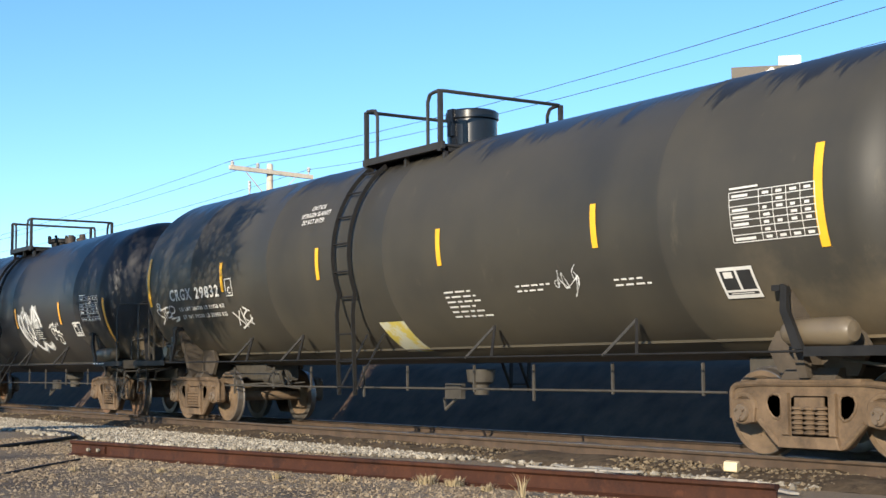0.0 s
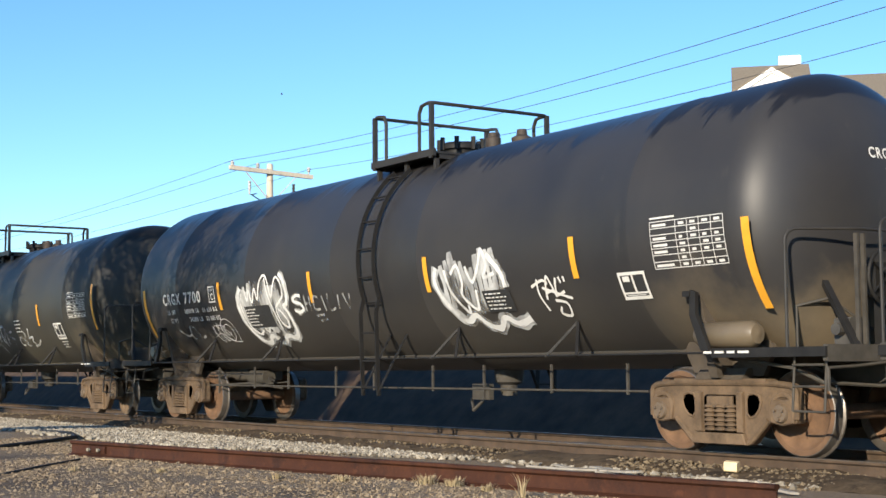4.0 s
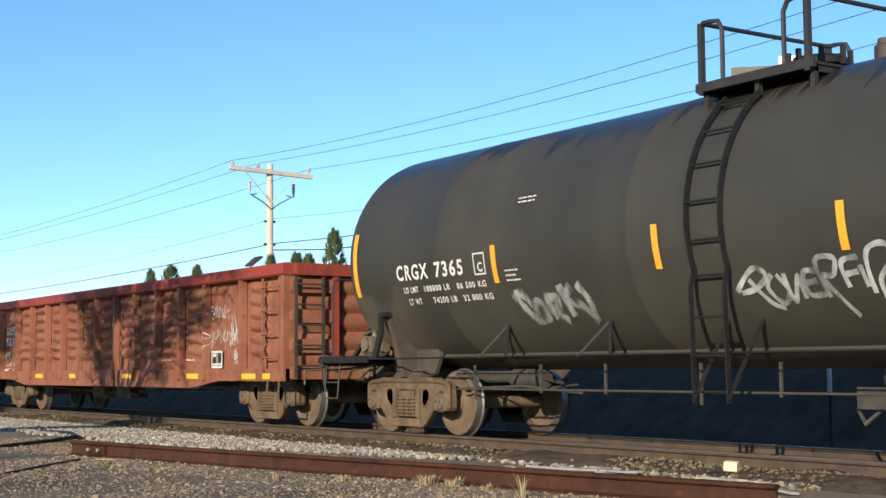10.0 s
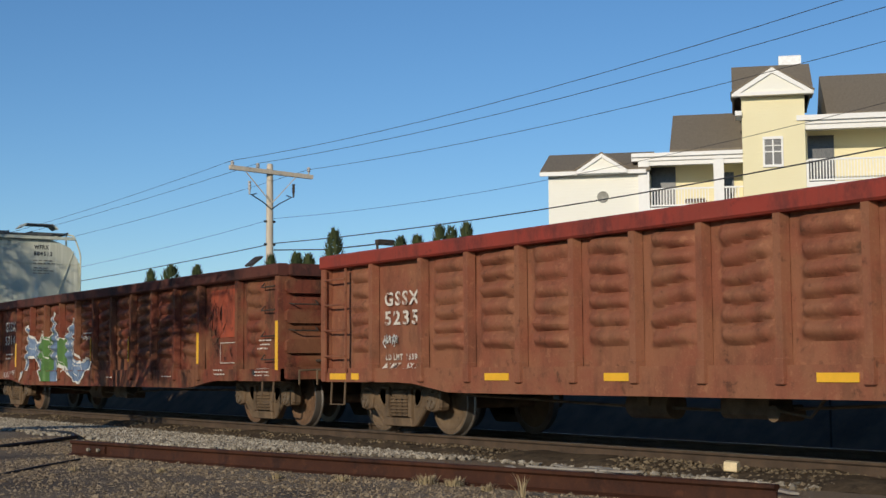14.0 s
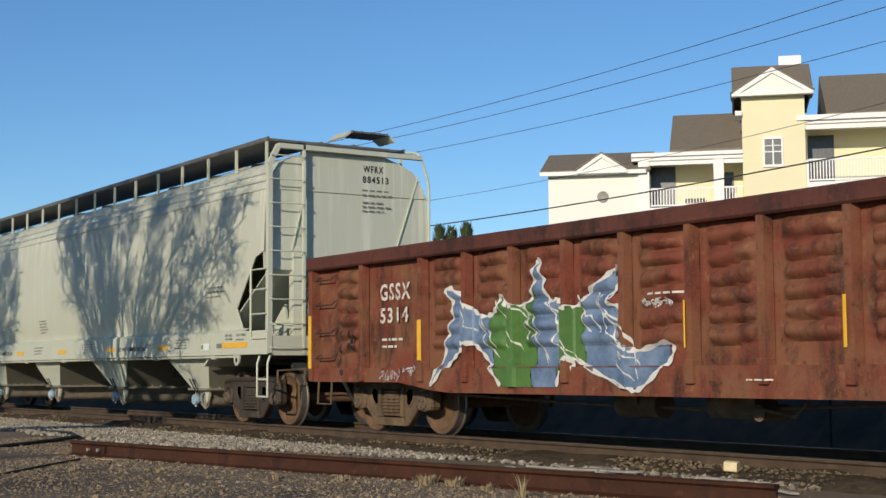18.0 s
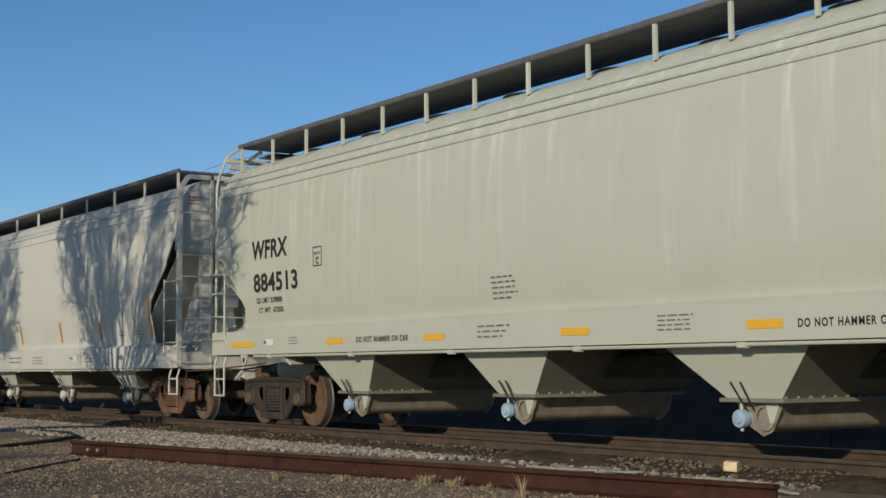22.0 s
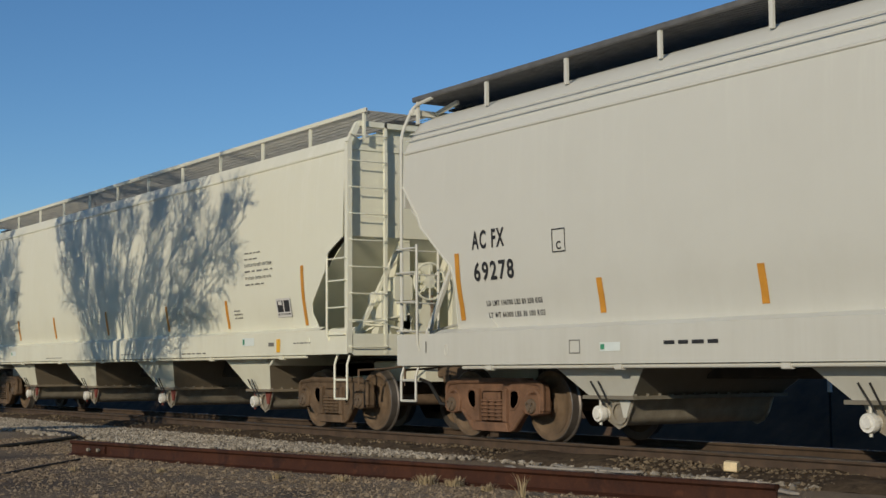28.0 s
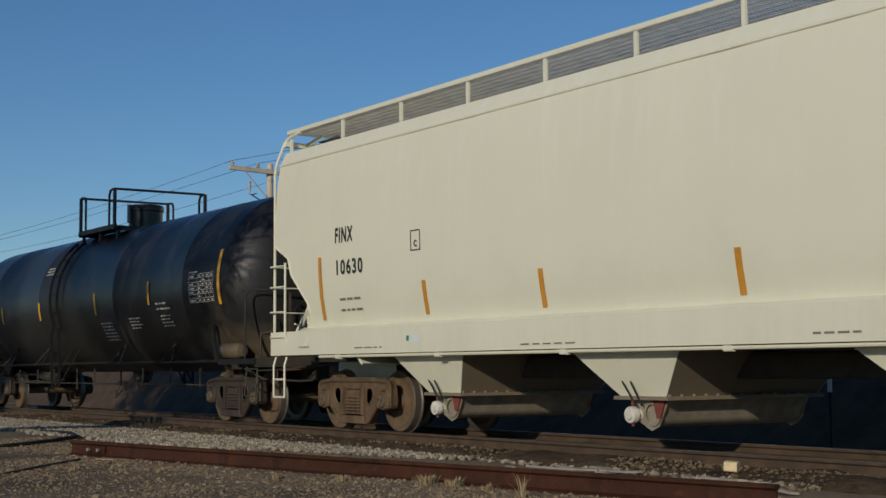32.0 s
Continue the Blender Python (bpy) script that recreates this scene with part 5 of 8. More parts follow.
car, near_side = gondola(-73.235, 6.825, -8.2, 8.42, [-6.77, -5.48, -4.38, -3.28, -2.23, -1.17, -0.12, 0.96, 2.04, 3.14, 4.23, 5.34, 6.79], RED_D, RED_TOP,
              "rusty oxide-red gondola with a bright red top chord", CAST, WHEEL)
for u, w in ((-7.75, 0.46), (-7.25, 0.2), (-3.75, 0.5), (-1.45, 0.48), (1.65, 0.5), (4.82, 0.5), (7.1, 0.5), (7.75, 0.25)):
    q = Shape()
    q.box(u - w / 2, u + w / 2, -1.582, -1.56, 0.785, 0.875)
    part("reflective_plate", q, YELLOW, car, "yellow reflective plate")
marks(car, WORN, [("GSSX", -6.53, 1.82, 0.2, 0.9), ("5235", -6.53, 1.55, 0.2, 0.88), ("LD LMT", -6.5, 1.06, 0.085, 0.44), ("153900", -5.96, 1.06, 0.085, 0.42), ("LT WT", -6.48, 0.94, 0.08, 0.38), ("62100", -5.94, 0.94, 0.08, 0.36), ("bars", 3.25, 1.1, 0.7, 0.06, 1), ("bars", 4.4, 1.08, 0.4, 0.08, 1)], near_side())
test_box(car, 5.5, 0.97, 0.44, 0.3, near_side(0.02), near_side(0.014))
scrawl(car, 35, -6.6, 1.24, 0.42, 0.2, 6, 0.03, SOOT, near_side(0.012))
scrawl(car, 36, -6.58, 1.26, 0.4, 0.18, 6, 0.022, SPRAY, near_side(0.016))
scrawl(car, 31, 5.4, 1.35, 0.8, 0.34, 8, 0.009, SPRAY, near_side(0.013))
scrawl(car, 32, 5.5, 1.78, 0.65, 0.3, 7, 0.009, SPRAY, near_side(0.013))
scrawl(car, 33, 6.28, 1.3, 0.36, 0.5, 12, 0.01, SPRAY, near_side(0.013))
scrawl(car, 34, 6.4, 1.0, 0.24, 0.3, 8, 0.01, SPRAY, near_side(0.013))

car, near_side = gondola(-91.24, 6.84, -8.4, 8.4, [-6.85, -5.28, -4.23, -3.22, -2.18, -1.15, -0.09, 0.94, 2.03, 3.08, 4.18, 5.27, 6.82], RED_E, RED_E_TOP,
              "dark red gondola with blue and green graffiti", CAST, WHEEL_RUST, False)
marks(car, WORN, [("GSSX", -6.45, 1.9, 0.24, 0.8), ("5314", -6.45, 1.58, 0.22, 0.74), ("bars", -6.4, 1.2, 0.6, 0.2, 2), ("bars", -0.75, 1.7, 0.6, 0.07, 1), ("bars", 0.7, 0.78, 0.5, 0.05, 1), ("bars", 3.6, 0.8, 0.6, 0.05, 1)], near_side())
for u, lo, hi in ((-8.35, 0.95, 1.75), (-5.285, 1.05, 1.6), (-0.16, 1.14, 1.64), (1.97, 1.11, 1.6), (5.265, 1.05, 1.6), (8.34, 0.93, 1.72)):
    q = Shape()
    patch(q, u - 0.05, u + 0.05, lo, hi, flat_on(-1.614) if abs(u) > 8 else flat_on(-1.605) if abs(u) > 5 else near_side(0.02), 4, 12)
    part("reflective_stripe", q, YELLOW, car, "yellow reflective stripe")
# hand-brake wheel on the leading end, with its rod and housing
q = Shape()
q.tube([(8.62, -0.3 + 0.28 * math.cos(i * math.pi / 12), 1.95 + 0.28 * math.sin(i * math.pi / 12)) for i in range(24)], 0.016, 6, True)
for i in range(5):
    a = i * math.tau / 5
    q.tube([(8.6, -0.3, 1.95), (8.62, -0.3 + 0.28 * math.cos(a), 1.95 + 0.28 * math.sin(a))], 0.012, 5)
wheel = part("brake_wheel", q, CAST_DARK, car, "dark spoked hand-brake wheel")
q = Shape()
q.block(8.4, 8.6, -0.42, -0.18, 1.75, 2.15, 0.04)
part("brake_housing", q, CAST_DARK, car, "cast hand-brake housing")
q = Shape()
q.tube([(8.56, -0.36, 1.75), (8.58, -0.38, 1.2), (8.62, -0.45, 0.8)], 0.014, 6)
part("brake_rod", q, CAST_DARK, car)
q = Shape()
q.block(8.4, 8.72, -0.95, -0.35, 1.06, 1.1, 0.008)
part("brake_step", q, CAST_DARK, car, "small steel step on the end")
# the mural: bands of blue and green inside one white outline that follows the dented side
SPIKES = [(-5.03, 0.72), (-4.79, 1.11), (-4.6, 1.5), (-4.54, 1.74), (-4.72, 2.0), (-4.38, 1.89), (-4.18, 1.73), (-3.92, 1.6), (-3.62, 1.65), (-3.5, 1.84), (-3.37, 1.7), (-2.95, 1.73),
          (-2.84, 1.88), (-2.8, 2.13), (-2.72, 2.24), (-2.65, 2.02), (-2.52, 1.74), (-2.38, 1.75), (-2.23, 1.64), (-1.92, 1.69), (-1.7, 1.85), (-1.24, 2.07), (-1.3, 1.85), (-1.45, 1.68), (-1.22, 1.57),
          (-1.21, 1.24), (-1.0, 1.12), (-0.46, 1.2), (-0.48, 1.0), (-0.88, 0.7), (-1.15, 0.73), (-1.9, 0.98), (-2.2, 1.03), (-2.34, 0.72), (-3.46, 0.72), (-3.79, 1.03), (-4.1, 1.24), (-4.3, 1.25), (-4.45, 1.16), (-4.7, 0.98)]


def inside(u, v, poly):
    hit = False
    for (x1, y1), (x2, y2) in zip(poly, poly[1:] + poly[:1]):
        if (y1 > v) != (y2 > v) and u < x1 + (v - y1) * (x2 - x1) / (y2 - y1):
            hit = not hit
    return hit


GO = near_side(0.013)
for mt, lo, hi in ((BLUE, -5.1, -3.72), (GREEN, -3.72, -2.82), (BLUE, -2.82, -2.35), (GREEN, -2.35, -1.9), (BLUE, -1.9, -0.4)):
    q, st = Shape(), 0.028
    for i in range(-4, int((hi - lo) / st) + 5):
        for j in range(56):
            u, v = lo + i * st, 0.68 + j * st
            w = 0.06 * noise.noise(Vector((v * 3, lo, 0))) if lo > -5 else 0.0
            if inside(u + st / 2, v + st / 2, SPIKES) and lo + w <= u < hi + 0.06 * noise.noise(Vector((v * 3, hi, 0))):
                patch(q, u, u + st, v, v + st, GO, 1, 1)
    part("graffiti_field", q, mt, car, "spray-painted colour field")
q = Shape()
low = SPIKES.index((-3.46, 0.72))
ribbon(q, SPIKES[low:] + SPIKES[:low], 0.06, near_side(0.019), 9)
part("graffiti_outline", q, WHITE, car, "white spray outline of the mural")
rng = random.Random(12)
for u, v, n, h in ((-4.35, 1.5, 1, 0.3), (-4.0, 1.3, 2, 0.35), (-3.55, 1.35, 2, 0.4), (-3.2, 1.4, 2, 0.35), (-2.95, 1.25, 2, 0.45), (-2.6, 1.4, 2, 0.4), (-2.45, 1.1, 2, 0.35), (-2.05, 1.45, 2, 0.3), (-1.7, 1.4, 2, 0.4), (-1.55, 1.2, 3, 0.4), (-1.4, 1.0, 2, 0.3)):
    q = Shape()
    for k in range(n):
        pts = [(u + 0.1 * k + rng.uniform(-0.09, 0.09) + 0.12 * j, v + h * (0.9 - 0.45 * j) + rng.uniform(-0.08, 0.08)) for j in range(4)]
        ribbon(q, pts, rng.uniform(0.014, 0.026), near_side(0.019), 8)
    part("graffiti_line", q, WHITE, car, "thin white spray line")
scrawl(car, 42, -6.3, 0.76, 0.45, 0.2, 6, 0.009, SPRAY, near_side(0.014))
scrawl(car, 43, -5.75, 0.86, 0.3, 0.12, 4, 0.012, SPRAY, near_side(0.014))
scrawl(car, 46, -0.82, 1.6, 0.42, 0.08, 7, 0.018, SPRAY, near_side(0.014))
marks(car, WORN, [("bars", 7.55, 1.25, 0.4, 0.2, 3), ("bars", 7.5, 0.82, 0.55, 0.16, 3), ("bars", 5.9, 0.83, 0.5, 0.14, 2), ("box", 6.0, 1.05, 0.6, 0.36, 0.014)], near_side(0.014))
scrawl(car, 44, 5.6, 1.3, 0.45, 0.95, 7, 0.04, SOOT, near_side(0.012))
scrawl(car, 45, 5.85, 1.1, 0.6, 0.3, 4, 0.06, SOOT, near_side(0.012))
scrawl(car, 47, -7.6, 1.05, 0.5, 0.5, 6, 0.05, SOOT, near_side(0.01))
q = Shape()
q.sheet(lambda a, b: near_side(0.006)(5.62 + 0.25 * noise.noise(Vector((b * 5.4, 1, 0))) + (1.08 - 0.25 * noise.noise(Vector((b * 5.4, 1, 0))) - 0.12 * noise.noise(Vector((b * 10, 5, 0))) ** 2) * a, 1.5 + 0.83 * b), 10, 30)
part("primer_patch", q, rusty_paint("orange_primer", (0.38, 0.082, 0.042), (0.26, 0.06, 0.035), (0.05, 0.028, 0.02), 0.6), car, "orange-red primer patch")
q = Shape()
q.lathe([(0.0, -1.579), (0.045, -1.579), (0.047, -1.57)], "y", (7.45, 0, 0.89), 16)
part("jacking_hole", q, INK, car, "round dark hole in the sill")
q = Shape()
q.lathe([(0.0, -1.579), (0.045, -1.579), (0.047, -1.57)], "y", (-7.45, 0, 0.89), 16)
part("jacking_hole", q, INK, car, "round dark hole in the sill")

# ---------------------------------------------------------------- covered hoppers
SIDE = [(1.4, 1.475), (1.55, 1.49), (1.7, 1.51), (1.9, 1.55), (2.1, 1.58), (2.4, 1.6), (2.8, 1.61), (3.3, 1.6), (3.7, 1.58), (4.0, 1.55), (4.3, 1.5)]


def half_width(z):
    if z <= 1.4:
        return 1.475
    for (a, p), (b, q) in zip(SIDE, SIDE[1:]):
        if z <= b:
            return p + (q - p) * (z - a) / (b - a)
    return SIDE[-1][1]


def hop_side(sill_top):
    """Places on a hopper's near side: the sill below sill_top, the curved sheet above it."""
    return lambda u, v: (u, -1.619 if v < sill_top else -half_width(v) - 0.009, v)


def hopper(x0, htc, x_a, x_b, eave, sill_z, paint, label, cast, plate, posts, bays, caps, capmat, gate, baymat, cut, brake, dash=0.0, ribs=(), board=4.79, edge=None, drop=0.3, hats=True):
    """Covered hopper with curved sides. cut: outline of the open corner at each end, as (inset, height); brake: place of the brake wheel."""
    edge = edge or GRATE
    car = vehicle("covered_hopper_car", label, "hopper car", x0)
    ia, ib = x_a + 0.13, x_b - 0.13
    zs0, zs1 = sill_z
    n_cut = [cut[0], *[(cx + 0.17, cz) for cx, cz in cut[1:]]]

    def reach(z):
        """How far the side sheet stays back from the end at height z."""
        if z >= n_cut[0][1]:
            return 0.0
        for (a, p), (b, q) in zip(n_cut, n_cut[1:]):
            if z >= q:
                return a + (b - a) * (p - z) / (p - q)
        return n_cut[-1][0]

    levels = sorted({zs1 + 0.03, zs1 + 0.12, 1.75, 1.9, 2.05, 2.2, 2.4, 2.6, 2.8, 3.1, 3.4, 3.7, 3.9, eave - 0.02, *[c[1] for c in n_cut]})
    levels = [z for z in levels if zs1 + 0.02 < z <= eave]
    for side in (-1, 1):
        s = Shape()
        n = 30
        for inner in (0.0, 0.012):
            s.sheet(lambda u, v: (lambda z: (ia + reach(z) + (ib - ia - 2 * reach(z)) * u, side * (half_width(z) - inner - 0.006 * math.sin(u * 41) ** 8 * dash), z))
                    (levels[min(len(levels) - 1, int(round(v * (len(levels) - 1))))]), n, len(levels) - 1)
        part("side_sheet", s, paint, car)
        # rim of the cut-out
        for d, e in ((-1, ia), (1, ib)):
            rim = Shape()
            pts = [(e - d * cx, side * (half_width(cz) + 0.004), cz) for cx, cz in n_cut] + [(e - d * n_cut[-1][0], side * half_width(zs1), zs1 + 0.03)]
            for a, b in zip(pts, pts[1:]):
                rim.bar(a, b, 0.016, 0.02)
            part("sheet_rim", rim, paint, car)
        sl = Shape()
        a, b = sorted((side * 1.5, side * 1.6))
        sl.box(x_a, x_b, side * 1.6 - 0.012, side * 1.6, zs0, zs1)
        part("side_sill", sl, paint, car)
        sl = Shape()
        sl.box(x_a, x_b, a, b, zs0, zs0 + 0.015)
        part("sill_flange", sl, paint, car)
        sl = Shape()
        sl.prism([(side * 1.6, zs1), (side * 1.588, zs1), (side * (half_width(zs1) - 0.012), zs1 + 0.045), (side * half_width(zs1), zs1 + 0.055)], "x", x_a + 0.9, x_b - 0.9)
        part("sill_angle", sl, paint, car)
        tl = Shape()
        tl.tube([(ia + 1.4, side * 1.56, zs0 - 0.03), (ib - 1.2, side * 1.56, zs0 - 0.03)], 0.024, 8)
        for i in range(7):
            x = ia + 2 + i * (ib - ia - 4) / 6
            tl.block(x - 0.06, x + 0.06, side * 1.56 - 0.035, side * 1.56 + 0.035, zs0 - 0.07, zs0, 0.01)
        part("operating_rod", tl, paint, car, "rod along the sill")
        # eave seam and roof flank
        ea = Shape()
        w = half_width(eave)
        ea.block(ia, ib, side * (w + 0.0) - 0.02, side * (w + 0.0) + 0.03, eave - 0.035, eave + 0.01, 0.01)
        for rz, ry in ribs:
            ea.bar((ia, side * (ry - 0.004), rz), (ib, side * (ry - 0.004), rz), 0.012, 0.016)
        part("eave_seam", ea, paint, car)
        # running board with posts
        z = board
        for x in posts:
            p = Shape()
            p.bar((x, side * 1.33, 4.36), (x, side * 1.33, z + 0.02), 0.055, 0.035)
            part("running_board_post", p, paint, car)
        rb = Shape()
        rx0, rx1 = posts[0] - 0.1, posts[-1] + 0.1
        for y in (1.34, 0.32):
            rb.box(rx0, rx1, side * y - 0.012, side * y + 0.012, z - 0.02, z + 0.045)
        x = rx0
        while x < rx1:
            rb.box(x - 0.01, x + 0.01, min(side * 1.34, side * 0.32), max(side * 1.34, side * 0.32), z - (0.0 if edge == paint else 0.015), z + (0.008 if edge == paint else 0.02))
            x += 0.055
        for y in (0.45, 0.6, 0.75, 0.9, 1.05, 1.2):
            rb.box(rx0, rx1, side * y - 0.008, side * y + 0.008, z - (0.0 if edge == paint else 0.01), z + (0.01 if edge == paint else 0.025))
        part("running_board", rb, GRATE_PALE if edge == paint else GRATE, car, "steel grating walkway along the roof")
        ed = Shape()
        ed.box(rx0, rx1, side * 1.352 - 0.008, side * 1.352 + 0.008, z - 0.01, z + 0.05)
        part("running_board_edge", ed, edge, car)
    roof = Shape()
    we = half_width(eave)
    rp = [(we, eave), (we - 0.1, eave + 0.2), (1.3, 4.36), (1.0, 4.5), (0.6, 4.62), (0.45, 4.68), (0, 4.69)]
    rp = rp + [(-y, z) for y, z in reversed(rp[:-1])]
    roof.prism(rp + [(-we + 0.05, eave - 0.02), (we - 0.05, eave - 0.02)], "x", ia, ib)
    part("roof", roof, paint, car)
    for i in range(10):
        x = ia + 1.0 + i * (ib - ia - 2.0) / 9
        h = Shape()
        h.lathe([(0.0, 4.78), (0.3, 4.77), (0.36, 4.75), (0.37, 4.71), (0.3, 4.7), (0.3, 4.6)], "z", (x, 0, 0), 20)
        part("roof_hatch", h, GREY_DIM, car)
    for d, e, i in ((-1, x_a, ia), (1, x_b, ib)):
        # upper end sheet and slope sheet below it
        s = Shape()
        zt = n_cut[0][1] - drop
        prof = [(half_width(z) - 0.01, z) for z in [zt, *levels] if z == zt or z > zt + 0.01] + [(we - 0.1, eave + 0.2), (1.3, 4.36), (1.0, 4.5), (0.6, 4.62), (0, 4.69)]
        poly = prof + [(-y, z) for y, z in reversed(prof[:-1])]
        s.prism(poly, "x", i - d * 0.02, i - d * 0.05)
        part("end_sheet", s, paint, car)
        sp = Shape()
        sp.prism([(i - d * 0.03, zt), (i - d * 0.03, zt + 0.02), (i - d * 2.6, 1.02), (i - d * 2.55, 1.0)], "y", -1.5, 1.5)
        part("slope_sheet", sp, paint, car, "sloping hopper end sheet")
        dk = Shape()
        x1, x2 = sorted((i - d * 2.5, e - d * 0.11))
        dk.box(x1, x2, -1.58, 1.58, zs0 + 0.02, zs0 + 0.06)
        dk.block(min(e - d * 0.012, e - d * 0.1), max(e - d * 0.012, e - d * 0.1), -1.51, 1.51, zs0 - 0.02, zs0 + 0.3, 0.02)
        part("end_platform", dk, paint, car)
        for y in (-0.45, 0.45):
            bm = Shape()
            bm.prism([(i - d * 0.05, zt - 0.05), (i - d * 0.2, zt - 0.05), (i - d * 1.2, zs0 + 0.05), (i - d * 1.0, zs0 + 0.05)], "y", y - 0.05, y + 0.05)
            bm.box(min(i - d * 0.18, i - d * 0.06), max(i - d * 0.18, i - d * 0.06), y - 0.06, y + 0.06, zs0 + 0.05, zt)
            part("end_brace", bm, paint, car, "strut under the end of the body")
        for y in (-1, 1):
            bm = Shape()
            bm.bar((i - d * 0.1, 1.4 * y, zs0 + 0.1), (i - d * 0.1, 0.5 * y, zt), 0.07, 0.05)
            part("diagonal_brace", bm, paint, car)
        for side in (-1, 1):
            y = side * 1.56
            if side * d < 0:
                # ladder up the end of the car
                cp = Shape()
                cp.block(min(e, e - d * 0.09), max(e, e - d * 0.09), y - 0.04, y + 0.04, zs0, 4.3, 0.008)
                cp.bar((e - d * 0.045, y, 4.3), (e - d * 0.045, y - side * 0.16, board - 0.17), 0.08, 0.08)
                part("corner_post", cp, paint, car)
                cp = Shape()
                cp.box(min(e, e - d * 0.055), max(e, e - d * 0.055), side * 0.93 - 0.022, side * 0.93 + 0.022, zs0, board - 0.13)
                part("inner_post", cp, paint, car)
                for j in range(9):
                    z = zs0 + 0.12 + j * 0.395
                    if z < 4.5:
                        ld = Shape()
                        ld.tube(bent([(e - d * 0.02, y, z), (e + d * 0.045, y, z - 0.02), (e + d * 0.045, side * 0.93, z - 0.02), (e - d * 0.02, side * 0.93, z)], 0.03, 2), 0.0105, 6)
                        part("end_rung", ld, paint, car)
            else:
                # a tall hand rail that bends over at the roof, and short grab irons
                cp = Shape()
                cp.tube(bent([(e - d * 0.04, y, zs0), (e - d * 0.04, y, 4.2), (e - d * 0.04, side * 1.36, board - 0.08), (e - d * 0.5, side * 1.34, board - 0.02)], 0.15), 0.024, 8)
                part("hand_rail", cp, paint, car, "tall bent tube hand rail at the corner")
                cp = Shape()
                cp.tube([(e - d * 0.04, side * 0.95, zs0), (e - d * 0.04, side * 0.95, 2.6)], 0.022, 6)
                part("inner_post", cp, paint, car)
                for z in (1.45, 1.85, 2.25, 2.58):
                    ld = Shape()
                    ld.tube([(e - d * 0.04, y, z), (e - d * 0.04, side * 0.95, z)], 0.011, 6)
                    part("end_rung", ld, paint, car)
            sd = Shape()
            sx = e - d * 0.55
            sd.tube([(sx, y, zs0 + 0.1), (sx, side * 1.64, zs0 + 0.3), (sx, side * 1.64, 2.62)], 0.02, 6)
            part("ladder_stile", sd, paint, car)
            for z in (1.45, 1.85, 2.25, 2.58):
                sd = Shape()
                sd.tube([(e - d * 0.04, side * 1.58, z), (e - d * 0.04, side * 1.635, z), (sx, side * 1.635, z)], 0.0105, 6)
                part("side_rung", sd, paint, car)
            st = Shape()
            for x in (e - d * 0.05, e - d * 0.42):
                st.tube([(x, side * 1.52, zs0 + 0.02), (x, side * 1.58, zs0 - 0.15), (x, side * 1.58, 0.5)], 0.018, 6)
            for z in (0.5, 0.78):
                st.tube([(e - d * 0.05, side * 1.58, z), (e - d * 0.42, side * 1.58, z)], 0.018, 6)
            part("sill_step", st, paint, car, "steel sill step")
        top = Shape()
        top.box(min(e, e - d * 0.1), max(e, e - d * 0.1), -1.4, 1.4, board - 0.21, board - 0.13)
        part("roof_end_beam", top, paint, car)
        for y in (-1.0, -0.4, 0.4, 1.0):
            top = Shape()
            top.bar((e - d * 0.05, y, board - 0.17), (i - d * 0.5, y, board - 0.07), 0.05, 0.05)
            part("walkway_strut", top, paint, car)
        top = Shape()
        x1, x2 = sorted((e - d * 0.05, i - d * 0.5))
        for k in range(9):
            xx = x1 + (x2 - x1) * k / 8
            top.box(xx - 0.012, xx + 0.012, -0.75, 0.75, board - 0.09, board - 0.06)
        tagged(part("end_walkway", top, GRATE, car), "grating across the end of the roof", kind="stuff")
        ks = Shape()
        ks.block(min(i - d * 2.6, e + d * 0.1), max(i - d * 2.6, e + d * 0.1), -0.3, 0.3, 0.74, 1.06, 0.03)
        part("draft_sill", ks, paint, car)
        coupler(car, e, d, CAST)
        truck(car, d * htc, cast, plate)
        for y in (-0.98, 0.98) if hats and d > 0 else ():
            hc = Shape()
            hc.prism([(i - d * 0.13, zs0 + 0.065), (i + d * 0.03, zs0 + 0.065), (i + d * 0.03, zt + 0.25), (i - d * 0.015, zt + 0.4), (i - d * 0.13, zt - 0.02)], "y", y - 0.1, y + 0.1)
            part("end_channel", hc, paint, car, "upright hat-section post")
            gp = Shape()
            gp.prism([(i - d * 0.2, zs0 + 0.05), (i - d * 1.4, zs0 + 0.05), (i - d * 0.45, zt - 0.55)], "y", y - 0.02, y + 0.02)
            part("gusset_plate", gp, paint, car)
        pp = Shape()
        pp.tube([(i - d * 0.6, -1.3, zs0 + 0.16), (i - d * 0.1, -1.2, zs0 + 0.45), (i + d * 0.05, -0.85, zs0 + 0.42), (i + d * 0.1, -0.3, zs0 + 0.3), (i + d * 0.15, 0.3, zs0 - 0.1)], 0.022, 6)
        pp.tube([(i - d * 0.3, -1.4, zs0 + 0.5), (i + d * 0.02, -1.1, zs0 + 0.48), (i + d * 0.1, -0.5, zs0 + 0.6)], 0.016, 6)
        part("brake_pipe", pp, paint, car, "bent brake piping")
